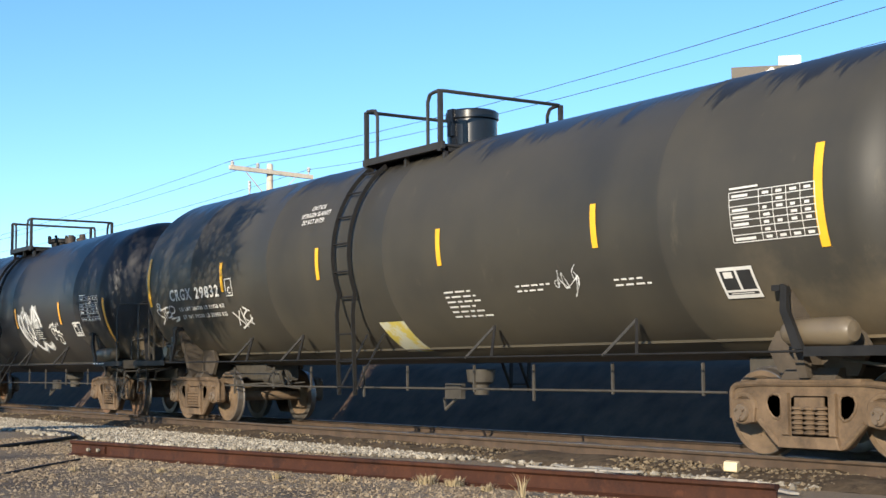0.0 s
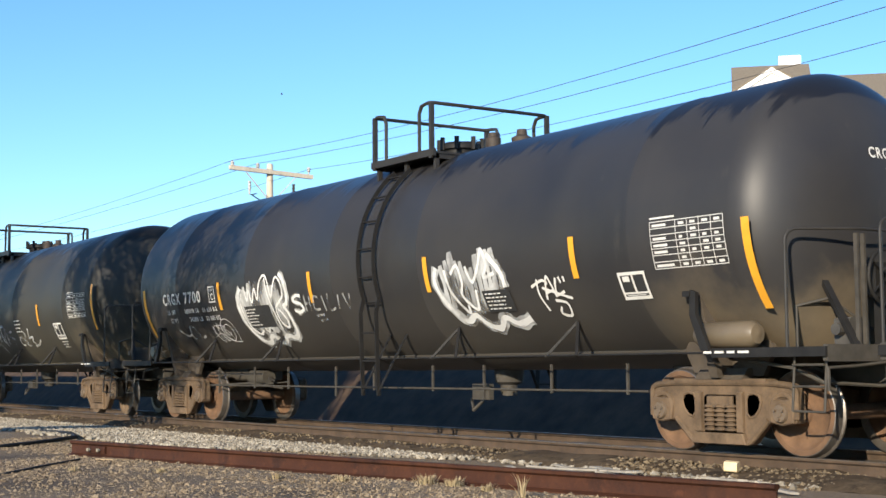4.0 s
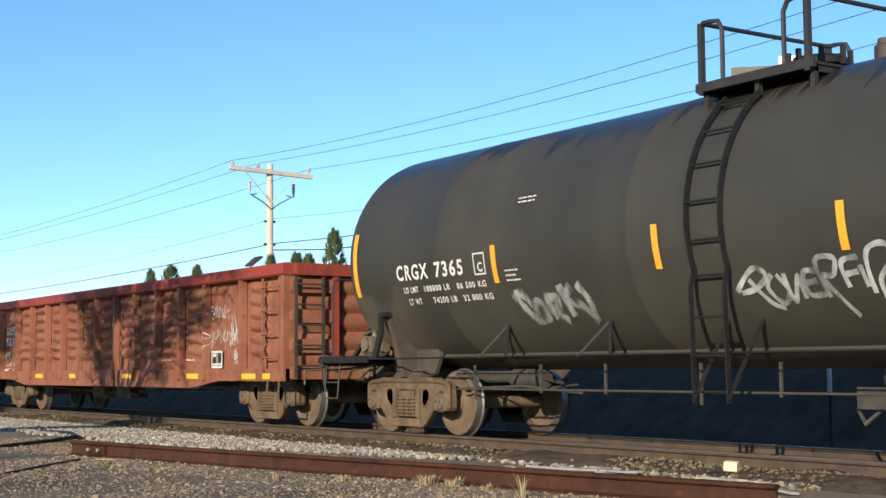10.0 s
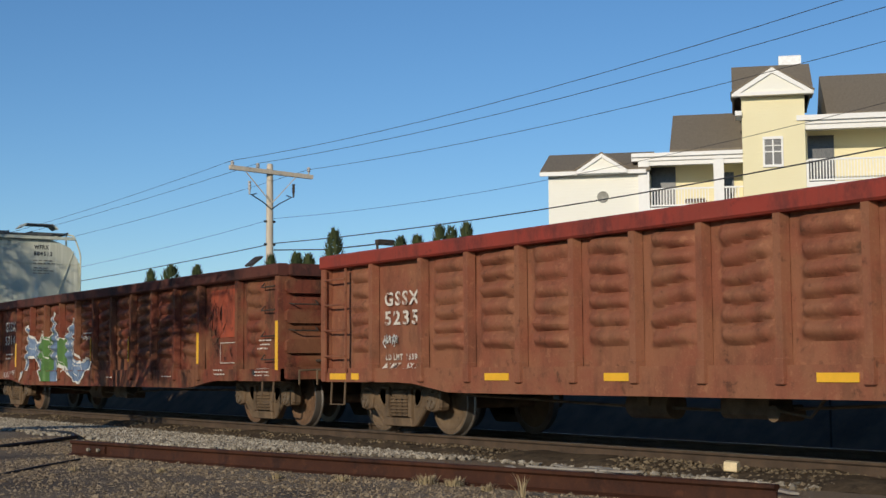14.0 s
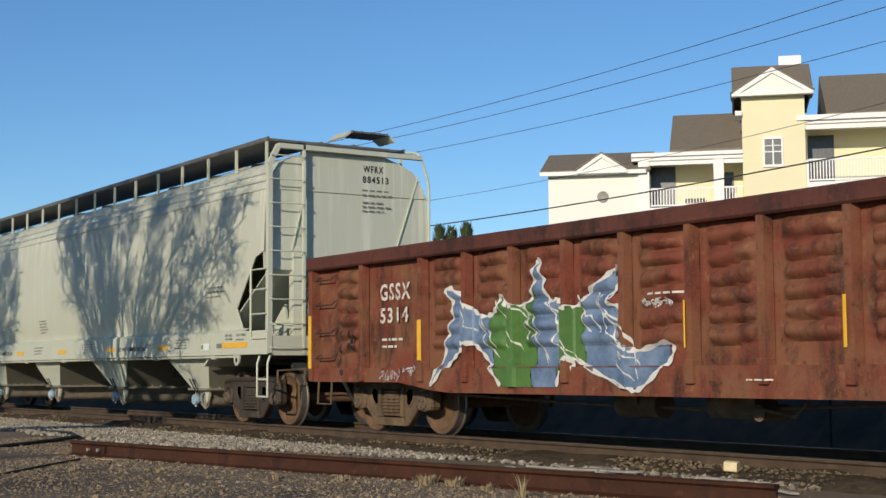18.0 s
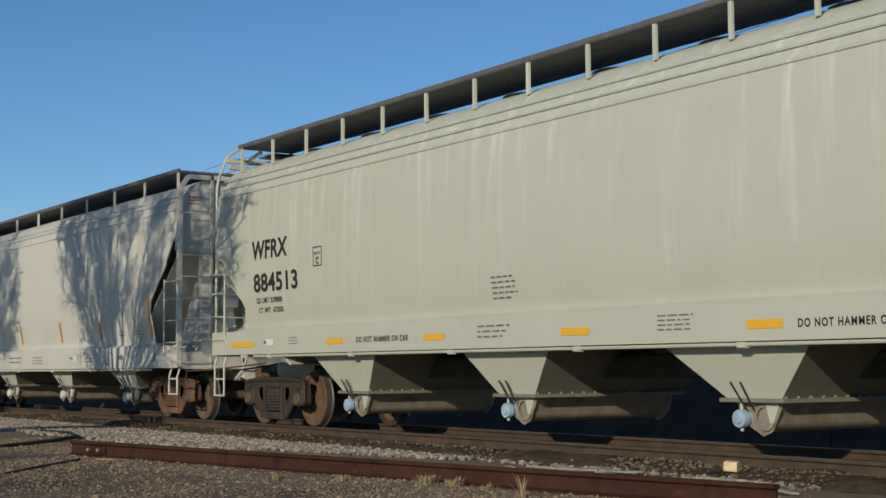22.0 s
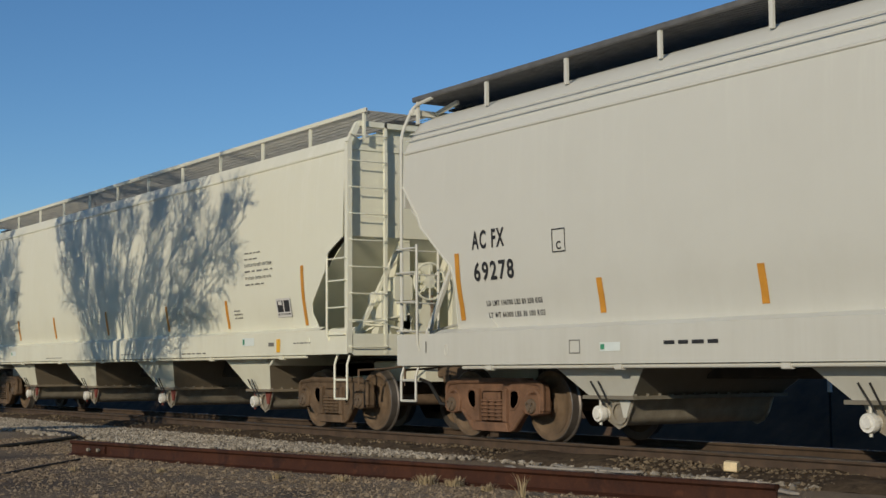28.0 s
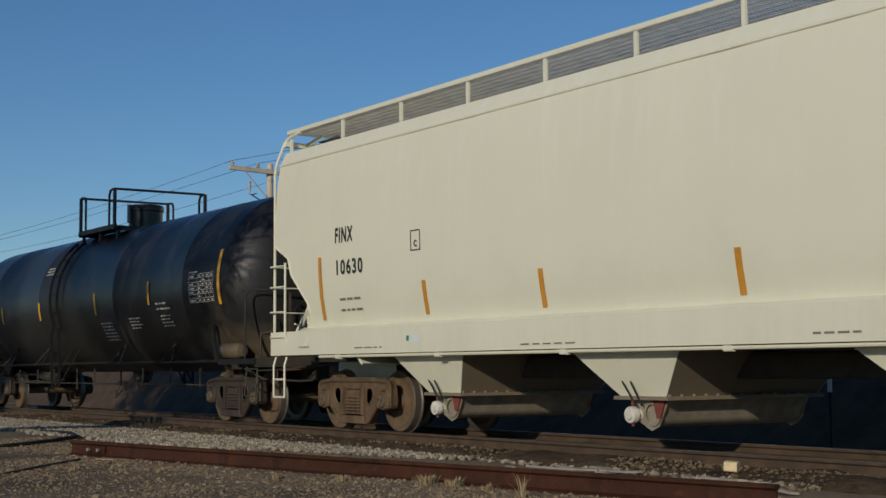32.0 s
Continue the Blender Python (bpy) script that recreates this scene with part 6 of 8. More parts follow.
        if brake and d == 1:
            cv = Shape()
            cv.block(i - 0.28, i + 0.02, -0.95, -0.62, zs0 + 0.5, zs0 + 0.95, 0.04)
            cv.drum((i - 0.13, -1.02, zs0 + 0.82), (i - 0.13, -0.5, zs0 + 0.82), 0.12, 14)
            cv.drum((i + 0.06, -0.6, zs0 + 0.5), (i + 0.06, -0.6, zs0 + 0.75), 0.07, 12)
            cv.prism([(-0.75, zs0 + 0.1), (-0.55, zs0 + 0.1), (-0.4, zs0 + 0.55), (-0.52, zs0 + 0.6)], "x", i - 0.02, i + 0.03)
            part("control_valve", cv, paint, car, "painted brake control valve")
            hb = Shape()
            bx, (by, bz) = e - 0.05, brake
            hb.tube([(bx, by + 0.28 * math.cos(a), bz + 0.28 * math.sin(a)) for a in [2 * math.pi * j / 24 for j in range(24)]], 0.02, 6, True)
            for j in range(8):
                a = 2 * math.pi * j / 8
                hb.bar((bx, by + 0.1 * math.cos(a), bz + 0.1 * math.sin(a)), (bx, by + 0.28 * math.cos(a), bz + 0.28 * math.sin(a)), 0.03, 0.015)
            hb.lathe([(0.0, bx + 0.01), (0.11, bx), (0.11, bx - 0.02), (0.0, bx - 0.03)], "x", (0, by, bz), 20)
            hb.block(bx - 0.2, bx - 0.06, by - 0.13, by + 0.13, bz - 0.16, bz + 0.16, 0.04)
            hb.box(bx - 0.28, bx - 0.22, by - 0.1, by + 0.2, zs0 + 0.05, bz + 0.3)
            gb = Shape()
            gb.block(bx - 0.28, bx - 0.02, by - 0.62, by - 0.3, bz - 0.3, bz + 0.06, 0.03)
            gb.drum((bx - 0.15, by - 0.3, bz - 0.1), (bx - 0.15, by - 0.05, bz - 0.1), 0.09, 14)
            gb.prism([(by - 0.58, bz - 0.3), (by - 0.4, bz - 0.3), (by - 0.3, bz - 0.75), (by - 0.46, bz - 0.85)], "x", bx - 0.2, bx - 0.05)
            part("brake_gear_box", gb, paint, car, "boxy hand-brake gear case")
            part("hand_brake", hb, paint, car, "pale grey brake wheel")
            chn = Shape()
            for j in range(11):
                z = bz - 0.25 - j * 0.06
                chn.tube([(bx - 0.1 + (0.02 * math.cos(a) if j % 2 else 0), by + 0.1 + (0 if j % 2 else 0.02 * math.cos(a)), z + 0.035 * math.sin(a)) for a in [2 * math.pi * q / 8 for q in range(8)]], 0.008, 5, True)
            part("brake_chain", chn, CAST_RUST, car, "rusty chain")
            av = Shape()
            av.drum((i - 0.9, -1.25, zs0 + 0.28), (i - 0.15, -1.25, zs0 + 0.28), 0.13, 16)
            av.tube([(i - 0.2, -1.2, zs0 + 0.3), (i + 0.05, -0.9, zs0 + 0.5), (i + 0.1, -0.8, zs0 + 0.2)], 0.02, 6)
            part("air_reservoir", av, paint, car)
    # bays with outlets
    for j, ((a, b), cx) in enumerate(zip(bays, caps)):
        h = Shape()
        zt, zb = zs0 + 0.02, 0.6
        top = [(a, -1.42), (b, -1.42), (b, 1.42), (a, 1.42)]
        bot = [(cx - 0.12, -1.2), (cx + 0.62, -1.2), (cx + 0.62, 1.2), (cx - 0.12, 1.2)]
        h.add([(x, y, zt) for x, y in top] + [(x, y, zb) for x, y in bot], [(0, 1, 5, 4), (1, 2, 6, 5), (2, 3, 7, 6), (3, 0, 4, 7), (0, 3, 2, 1), (4, 5, 6, 7)])
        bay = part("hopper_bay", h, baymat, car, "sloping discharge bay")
        for side in (-1, 1):
            pl = Shape()
            pl.add([(a, side * 1.428, zt), (b, side * 1.428, zt), (cx + 0.62, side * 1.21, zb), (cx - 0.12, side * 1.21, zb), (a, side * 1.42, zt), (b, side * 1.42, zt), (cx + 0.62, side * 1.2, zb), (cx - 0.12, side * 1.2, zb)],
                   [(0, 1, 2, 3), (7, 6, 5, 4), (0, 4, 5, 1), (1, 5, 6, 2), (2, 6, 7, 3), (3, 7, 4, 0)])
            part("bay_plate", pl, paint, bay, "painted face plate of the bay")
        fl = Shape()
        fl.box(cx - 0.2, cx + 0.7, -1.26, 1.26, zb - 0.03, zb + 0.012)
        for q in range(14):
            y = -1.2 + q * 2.4 / 13
            fl.lathe([(0, zb + 0.035), (0.02, zb + 0.035), (0.02, zb)], "z", (cx + 0.67, y, 0), 6)
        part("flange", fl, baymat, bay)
        tb = Shape()
        tb.prism([(cx - 0.06, zb - 0.03), (cx + 0.58, zb - 0.03), (cx + 0.5, 0.47), *[(cx + 0.26 + 0.2 * math.cos(q), 0.42 + 0.16 * math.sin(q)) for q in [-math.pi * k / 8 for k in range(9)]], (cx, 0.47)], "y", -1.12, 1.12)
        part("outlet_tube", tb, PIPE, bay, "transverse outlet tube")
        for side in (-1, 1):
            c = Shape()
            c.lathe([(0.0, side * 1.29), (0.05, side * 1.29), (0.06, side * 1.27), (0.092, side * 1.27), (0.096, side * 1.25), (0.096, side * 1.2), (0.075, side * 1.19), (0.075, side * 1.08)], "y", (cx + 0.08, 0, 0.4), 18)
            part("outlet_cap", c, capmat, bay, "round outlet cap")
            g = Shape()
            g.prism([(cx + 0.36, zb - 0.04), (cx + 0.55, zb - 0.04), (cx + 0.47, 0.36), (cx + 0.42, 0.36)], "y", side * 1.14, side * 1.17)
            part("outlet_bracket", g, gate, bay)
            g = Shape()
            g.tube([(cx + 0.08, side * 1.22, 0.27), (cx + 0.08, side * 1.22, 0.56)], 0.018, 6)
            part("outlet_pin", g, gate, bay)
            g = Shape()
            g.prism([(cx - 0.06, zb - 0.035), (cx + 0.58, zb - 0.035), (cx + 0.42, 0.27), (cx + 0.3, 0.22), (cx + 0.2, 0.27), (cx + 0.02, 0.36)], "y", side * 1.121, side * 1.138)
            part("end_plate", g, PIPE, bay, "dusty end plate of the outlet")
            g = Shape()
            g.lathe([(0.1, side * 1.14), (0.14, side * 1.14), (0.145, side * 1.165), (0.1, side * 1.17)], "y", (cx + 0.34, 0, 0.42), 16)
            part("outlet_ring", g, PIPE, bay, "worn clamp ring")
            for k in (0.0, 0.1):
                g = Shape()
                g.tube([(cx + 0.16 + k, side * 1.24, 0.5), (cx + 0.04 + k * 1.4, side * 1.34, 0.78)], 0.011, 6)
                part("lever", g, BLACK, bay, "dark gate lever")
    for d, x in ((-1, x_a + 1.2), (1, x_b - 1.19)):
        for side in (-1, 1):
            ey = Shape()
            if zs0 > 1.18:
                ring = [2 * math.pi * q / 16 for q in range(16)]
                pierced(ey, [(x + 0.1 * math.cos(a), zs0 - 0.07 + 0.11 * math.sin(a)) for a in ring[8:] + ring[:1]] + [(x + 0.13, zs0 + 0.02), (x - 0.13, zs0 + 0.02)],
                        [[(x + 0.04 * math.cos(a), zs0 - 0.09 + 0.045 * math.sin(a)) for a in ring]], side * 1.56, side * 1.59)
                part("jacking_eye", ey, paint, car, "thick lifting eye under the sill")
            else:
                ey.tube([(x + 0.04 * math.cos(a), side * 1.604, zs0 + 0.2 + 0.07 * math.sin(a)) for a in [2 * math.pi * q / 14 for q in range(14)]], 0.014, 6, True)
                part("lifting_hole_rim", ey, paint, car, "oval rim of the lifting hole")
                ey = Shape()
                ey.lathe([(0.0, side * 1.603), (0.042, side * 1.603)], "y", (x, 0, zs0 + 0.2), 14)
                part("lifting_hole", ey, INK, car, "dark lifting hole in the sill")
    cs = Shape()
    cs.block(-htc, htc, -0.3, 0.3, 0.8, 1.1, 0.03)
    part("center_sill", cs, UNDER, car)
    return car


POST_F = [-9.19 + 1.17 * i for i in range(17)]
hop_on = hop_side(1.58)
car = hopper(-111.16, 8.46, -9.75, 10.13, 3.93, (1.19, 1.58), GREY_F, "grey-green covered hopper with pale wash streaks", CAST_DARK, WHEEL_RUST, POST_F,
             [(-6.52, -4.57), (-2.45, -0.51), (1.4, 3.58), (5.51, 7.45)], [-5.75, -1.72, 2.34, 6.4], BLUECAP, GREY_F, BAY_F, [(0.0, 2.88), (0.12, 2.8), (0.92, 1.97), (0.75, 1.5)], False,
             ribs=((4.07, 1.54), (4.22, 1.46)))
marks(car, INK, [("WFRX", -8.22, 2.74, 0.31, 1.26), ("884513", -8.16, 2.2, 0.31, 1.53), ("LD LMT 218800", -8.09, 2.02, 0.09, 0.9), ("LT WT  67200", -8.04, 1.86, 0.09, 0.85), ("DO NOT HAMMER ON CAR", -4.79, 1.32, 0.085, 1.4), ("DO NOT HAMMER ON CAR", 3.57, 1.31, 0.085, 1.4),
                 ("box", -6.11, 2.51, 0.27, 0.3, 0.014), ("C", -6.02, 2.54, 0.11), ("PLATE", -6.07, 2.69, 0.04, 0.19)], hop_on)
marks(car, FADED, [("bars", -1.5, 1.78, 0.55, 0.33, 5), ("bars", -1.75, 1.3, 0.75, 0.2, 3), ("bars", -6.89, 1.32, 0.3, 0.14, 3), ("bars", 7.77, 2.17, 0.75, 0.24, 3), ("bars", 1.6, 1.31, 0.6, 0.2, 4), ("bars", 6.44, 1.31, 0.66, 0.2, 4), ("LIFT AND", 8.56, 1.5, 0.045, 0.26), ("JACK HERE", 8.56, 1.43, 0.045, 0.28), ("2 INCH TREAD", 8.98, 1.5, 0.045, 0.36), ("bars", 8.98, 1.41, 0.34, 0.07, 1), ("fill", 8.21, 8.42, 1.31, 1.39)], hop_on)
for u, w in ((-8.54, 0.85), (-5.43, 0.5), (-2.76, 0.5), (0.2, 0.52), (3.14, 0.48), (5.82, 0.5), (8.93, 0.95)):
    q = Shape()
    patch(q, u - w / 2, u + w / 2, 1.31, 1.4, hop_on, 1, 1)
    part("reflective_stripe", q, YELLOW, car, "yellow reflective strip")
for box in ((-7.76, -7.42, 1.33, 1.43), (7.57, 7.92, 1.28, 1.4)):
    q = Shape()
    patch(q, *box, hop_on, 1, 1)
    tag_plate = part("identification_tag", q, DECAL, car, "white identification tag")
    q = Shape()
    patch(q, box[0] + 0.015, box[0] + 0.085, box[2] + 0.02, box[3] - 0.02, lambda u, v: (u, hop_on(u, v)[1] - 0.004, v), 1, 1)
    part("seal", q, GREEN_SEAL, tag_plate, "green seal")
# writing on the leading end
E_ON = lambda u, v: (10.006, u, v)
marks(car, INK, [("WFRX", 0.27, 4.3, 0.12, 0.41), ("884513", 0.26, 4.12, 0.12, 0.52)], E_ON)
marks(car, FADED, [("bars", 0.25, 3.87, 0.68, 0.16, 2), ("bars", 0.25, 3.6, 0.62, 0.22, 3)], E_ON)
for y0, z0, y1, z1 in ((1.4, 4.3, 0.9, 2.9), (-0.75, 4.3, -1.1, 2.9)):
    q = Shape()
    q.bar((10.0, y0, z0), (10.0, y1, z1), 0.025, 0.02)
    part("end_stiffener", q, GREY_F, car)
q = Shape()
for k in range(14):
    q.box(9.35 + k * 0.045, 9.36 + k * 0.045, 0.1, 0.8, 4.99, 5.02)
for y in (0.1, 0.27, 0.45, 0.62, 0.79):
    q.box(9.33, 9.97, y - 0.006, y + 0.006, 4.985, 5.025)
part("crossover_platform", q, GRATE, car, "raised grating step over the roof end")
for y, d in ((0.08, -1), (0.82, 1)):
    q = Shape()
    q.prism([(y, 5.02), (y + d * 0.02, 5.02), (y + d * 0.16, 4.9), (y + d * 0.14, 4.88), (y, 4.98)], "x", 9.4, 9.92)
    part("crossover_bracket", q, GREY_F, car)

hop_on = hop_side(1.4)
car = hopper(-131.97, 8.04, -9.52, 9.53, 3.93, (0.98, 1.4), GREY_G, "pale warm-grey covered hopper with orange reflectors", CAST_RUST, WHEEL, [-9.4 + 1.66 * i for i in range(12)],
             [(-6.35, -4.65), (-2.4, -0.8), (1.75, 3.3), (5.5, 7.0)], [-5.75, -1.85, 2.15, 6.0], WHITECAP, GREY_G, BAY_G, [(0.0, 3.45), (0.22, 3.0), (0.3, 2.85), (1.0, 2.27), (1.08, 2.05), (1.02, 1.5)], (-0.05, 2.41),
             ribs=((4.1, 1.52), (4.2, 1.47)), board=4.7)
marks(car, INK, [("AC FX", -7.71, 2.45, 0.24, 0.7), ("69278", -7.69, 2.04, 0.25, 0.85), ("LD LMT 196700 LBS 89 200 KGS", -7.5, 1.72, 0.07, 1.15), ("LT WT 66300 LBS 30 100 KGS", -7.48, 1.57, 0.07, 1.15),
                 ("bars", -4.15, 1.14, 0.95, 0.12, 1), ("box", -6.06, 2.3, 0.25, 0.28, 0.013), ("C", -5.98, 2.33, 0.1)], hop_on)
marks(car, FADED, [("bars", -0.6, 1.1, 1.2, 0.2, 2), ("bars", 6.35, 1.62, 0.4, 0.12, 2), ("bars", 7.2, 1.62, 0.5, 0.12, 2), ("bars", 4.75, 1.1, 0.4, 0.2, 3), ("bars", 3.7, 1.18, 0.25, 0.08, 1), ("bars", 1.2, 1.08, 0.8, 0.2, 3),
                   ("fill", -8.8, -8.77, 1.15, 1.3), ("box", -5.75, 1.1, 0.2, 0.16, 0.012), ("fill", 8.45, 8.5, 1.12, 1.28), ("fill", 6.6, 6.85, 1.16, 1.24)], hop_on)
for u, lo, hi in ((-8.06, 1.5, 2.43), (-5.26, 1.48, 1.96), (-2.78, 1.49, 1.96), (0.07, 1.5, 2.0), (2.9, 1.49, 2.0), (5.36, 1.5, 1.96), (8.06, 1.51, 2.43)):
    q = Shape()
    patch(q, u - 0.05, u + 0.05, max(lo, 1.56), hi, hop_on, 1, 5)
    part("reflective_stripe", q, ORANGE, car, "orange reflective stripe")
for box in ((-5.2, -4.85, 1.12, 1.22), (3.85, 4.2, 1.14, 1.26)):
    q = Shape()
    patch(q, *box, hop_on, 1, 1)
    tag_plate = part("identification_tag", q, DECAL, car, "white identification tag")
    q = Shape()
    patch(q, box[0] + 0.015, box[0] + 0.085, box[2] + 0.02, box[3] - 0.02, lambda u, v: (u, hop_on(u, v)[1] - 0.004, v), 1, 1)
    part("seal", q, GREEN_SEAL, tag_plate, "green seal")
marks(car, plain("red_stencil", (0.4, 0.06, 0.05), 0.6), [("bars", -1.35, 4.0, 0.28, 0.2, 3)], lambda u, v: (9.407, u, v), "warning_label")

hop_on = hop_side(1.53)
car = hopper(-152.85, 8.565, -10.27, 9.97, 4.24, (1.16, 1.53), GREY_H, "cream covered hopper with dark stencils and orange reflectors", CAST, WHEEL, [-10.1 + 1.675 * i for i in range(13)],
             [(-6.95, -5.1), (-2.95, -1.0), (1.2, 3.1), (5.3, 7.1)], [-6.1, -2.1, 2.1, 6.1], WHITECAP, REDPART, BAY_H, [(0.0, 2.9), (0.28, 2.69), (0.38, 2.42), (0.85, 1.95), (0.88, 1.8), (0.7, 1.5)], (-0.12, 2.27), dash=1.5, board=4.77, edge=GREY_H, drop=-0.02, hats=False)
marks(car, INK, [("FINX", -8.17, 2.81, 0.23, 0.52), ("10630", -8.14, 2.33, 0.23, 0.76), ("box", -6.08, 2.55, 0.24, 0.28, 0.012), ("C", -6.0, 2.6, 0.09)], hop_on)
marks(car, FADED, [("bars", -8.1, 1.92, 0.75, 0.1, 1), ("bars", -8.1, 1.76, 0.75, 0.1, 1), ("bars", -7.6, 1.22, 0.9, 0.05, 1), ("bars", -3.6, 1.2, 1.1, 0.05, 1), ("bars", 6.55, 2.84, 0.75, 0.06, 1), ("bars", 6.55, 2.74, 0.6, 0.06, 1), ("CAUTION DO NOT USE STEAM", 6.55, 2.64, 0.055, 0.98), ("bars", 6.56, 2.53, 1.15, 0.07, 1), ("TO CLEAN, ENTER CAR WITH", 6.57, 2.42, 0.055, 0.95), ("bars", 6.57, 2.31, 0.82, 0.07, 1), ("bars", 6.05, 1.78, 0.36, 0.18, 3), ("fill", 7.45, 7.64, 1.31, 1.37), ("bars", 1.0, 1.22, 0.7, 0.06, 1), ("bars", 4.0, 1.2, 1.1, 0.06, 1),
                   ("bars", -9.3, 1.25, 0.4, 0.06, 1), ("bars", 8.31, 1.32, 0.56, 0.05, 1)], hop_on)
test_box(car, 7.64, 1.77, 0.48, 0.3, lambda u, v: (u, hop_on(u, v)[1] - 0.006, v), hop_on)
for u, lo, hi in ((-8.65, 1.68, 2.63), (-5.8, 1.67, 2.13), (-3.23, 1.66, 2.13), (0.02, 1.66, 2.14), (3.17, 1.66, 2.12), (5.77, 1.64, 2.12), (8.56, 1.62, 2.55)):
    q = Shape()
    patch(q, u - 0.045, u + 0.045, lo, hi, hop_on, 1, 5)
    part("reflective_stripe", q, ORANGE, car, "orange reflective stripe")
for box in ((-6.2, -5.85, 1.3, 1.41), (6.5, 6.94, 1.33, 1.46)):
    q = Shape()
    patch(q, *box, hop_on, 1, 1)
    tag_plate = part("identification_tag", q, DECAL, car, "white identification tag")
    q = Shape()
    patch(q, box[0] + 0.015, box[0] + 0.085, box[2] + 0.02, box[3] - 0.02, lambda u, v: (u, hop_on(u, v)[1] - 0.004, v), 1, 1)
    part("seal", q, GREEN_SEAL, tag_plate, "green seal")
q = Shape()
patch(q, 7.73, 7.86, 1.21, 1.42, hop_on, 1, 1)
part("yellow_tag", q, YELLOW, car, "small yellow tag")
scrawl(car, 51, 3.3, 1.72, 1.0, 0.38, 9, 0.013, plain("faint_scuff", (0.58, 0.57, 0.48), 0.7), hop_on)
scrawl(car, 52, 4.3, 1.76, 0.9, 0.22, 6, 0.012, plain("fainter_scuff", (0.64, 0.63, 0.52), 0.7), hop_on)

# ---------------------------------------------------------------- ground and track
def ground_z(x, y):
    """The yard: level near the camera, a shallow ditch of ballast by the track, level behind."""
    near = -0.1 - 0.11 * max(0.0, min(1.0, (y + 5.0) / 3.2))
    if y > 2.5:
        near = -0.21 - 0.25 * min(1.0, (y - 2.5) / 3)
    return near + 0.012 * noise.noise(Vector((x * 1.2, y * 1.2, 0)))


def earth():
    n = Net("yard_earth")
    y = n.xyz(1)
    a, b, g, p = n.noise(0.45, 6, 0.6), n.noise(2.3, 6, 0.65), n.noise(30, 4, 0.7), n.noise(110, 2, 0.6)
    lane = n.ramp(n.calc("ADD", y, n.ramp(a, 0.3, 0.7, -1.2, 1.2)), -7.0, -5.6)
    col = n.mix(n.ramp(a, 0.35, 0.65), (0.062, 0.04, 0.022), (0.13, 0.087, 0.05))
    col = n.mix(lane, col, (0.19, 0.136, 0.082))
    col = n.mix(n.ramp(b, 0.48, 0.7, 0, 0.6), col, (0.21, 0.155, 0.095))
    col = n.mix(n.ramp(g, 0.5, 0.72, 0, 0.5), col, (0.3, 0.23, 0.15))
    col = n.mix(n.ramp(p, 0.3, 0.42, 0.3, 0.0), col, (0.05, 0.038, 0.026))
    # shade behind the train, painted into the earth colour beyond the track
    far_shade = n.ramp(y, 2.5, 5.0)
    col = n.mix(far_shade, col, n.mix(n.ramp(b, 0.3, 0.7), (0.035, 0.027, 0.019), (0.06, 0.046, 0.032)))
    return n.done(col, 0.95, 0.0, n.calc("ADD", g, n.calc("MULTIPLY", p, 0.5)), 0.8, 0.02)


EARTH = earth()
STONE = Net("ballast_stone")
rnd = STONE.node("ShaderNodeNewGeometry", "Random Per Island")
STONE = STONE.done(STONE.mix(rnd, (0.13, 0.107, 0.075), (0.45, 0.395, 0.305)), 0.85, 0.0, STONE.noise(40), 0.3, 0.01)
g = Shape()
xs = [-1500, -600, -250, -120, -80, *[-60 + 1.0 * i for i in range(58)], 0, 4, 12, 40, 120, 400]
ys = [-600, -150, -60, -30, -20, -15, *[-13 + 0.5 * i for i in range(34)], 6, 9, 15, 30, 60, 120, 300, 900, 2500]
g.add([(x, y, ground_z(x, y)) for x in xs for y in ys], [(i * len(ys) + j, (i + 1) * len(ys) + j, (i + 1) * len(ys) + j + 1, i * len(ys) + j + 1) for i in range(len(xs) - 1) for j in range(len(ys) - 1)])
whole("ground", g, EARTH, "brown dusty yard earth with sparse dry grass, shade painted in behind the track", "ground", "structure")

RAILTOP = plain("polished_rail_top", (0.22, 0.18, 0.145), 0.45, 0.6, 0.25, 3)
RAILSIDE = plain("brown_rail_side", (0.075, 0.048, 0.029), 0.85, 0.0, 0.45, 4, 0.5)
WOOD = Net("weathered_tie")
wv = WOOD.noise(3, 6, 0.7, WOOD.stretch((6, 1, 6)))
WOOD = WOOD.done(WOOD.mix(WOOD.ramp(wv, 0.35, 0.65), (0.1, 0.065, 0.04), (0.24, 0.17, 0.11)), 0.95, 0.0, wv, 0.6, 0.02)


def rail_profile(h, k=1.0):
    half = [(0.076, 0.0), (0.076, 0.012), (0.02, 0.032), (0.009, 0.05), (0.009, h - 0.05), (0.03, h - 0.036), (0.037, h - 0.03), (0.036, h - 0.008), (0.026, h)]
    half = [(y * k, z) for y, z in half]
    return half + [(-y, z) for y, z in reversed(half)]


def rail(name, x0, x1, y, zt, h, label):
    s = Shape()
    pr = rail_profile(h)
    s.prism([(y + p, zt - h + z) for p, z in pr], "x", x0, x1)
    ob = whole(name, s, [RAILSIDE, RAILTOP], label, "rail", "structure")
    for p in ob.data.polygons:
        if p.normal.z > 0.5 and p.center.z > zt - 0.03:
            p.material_index = 1
    return ob


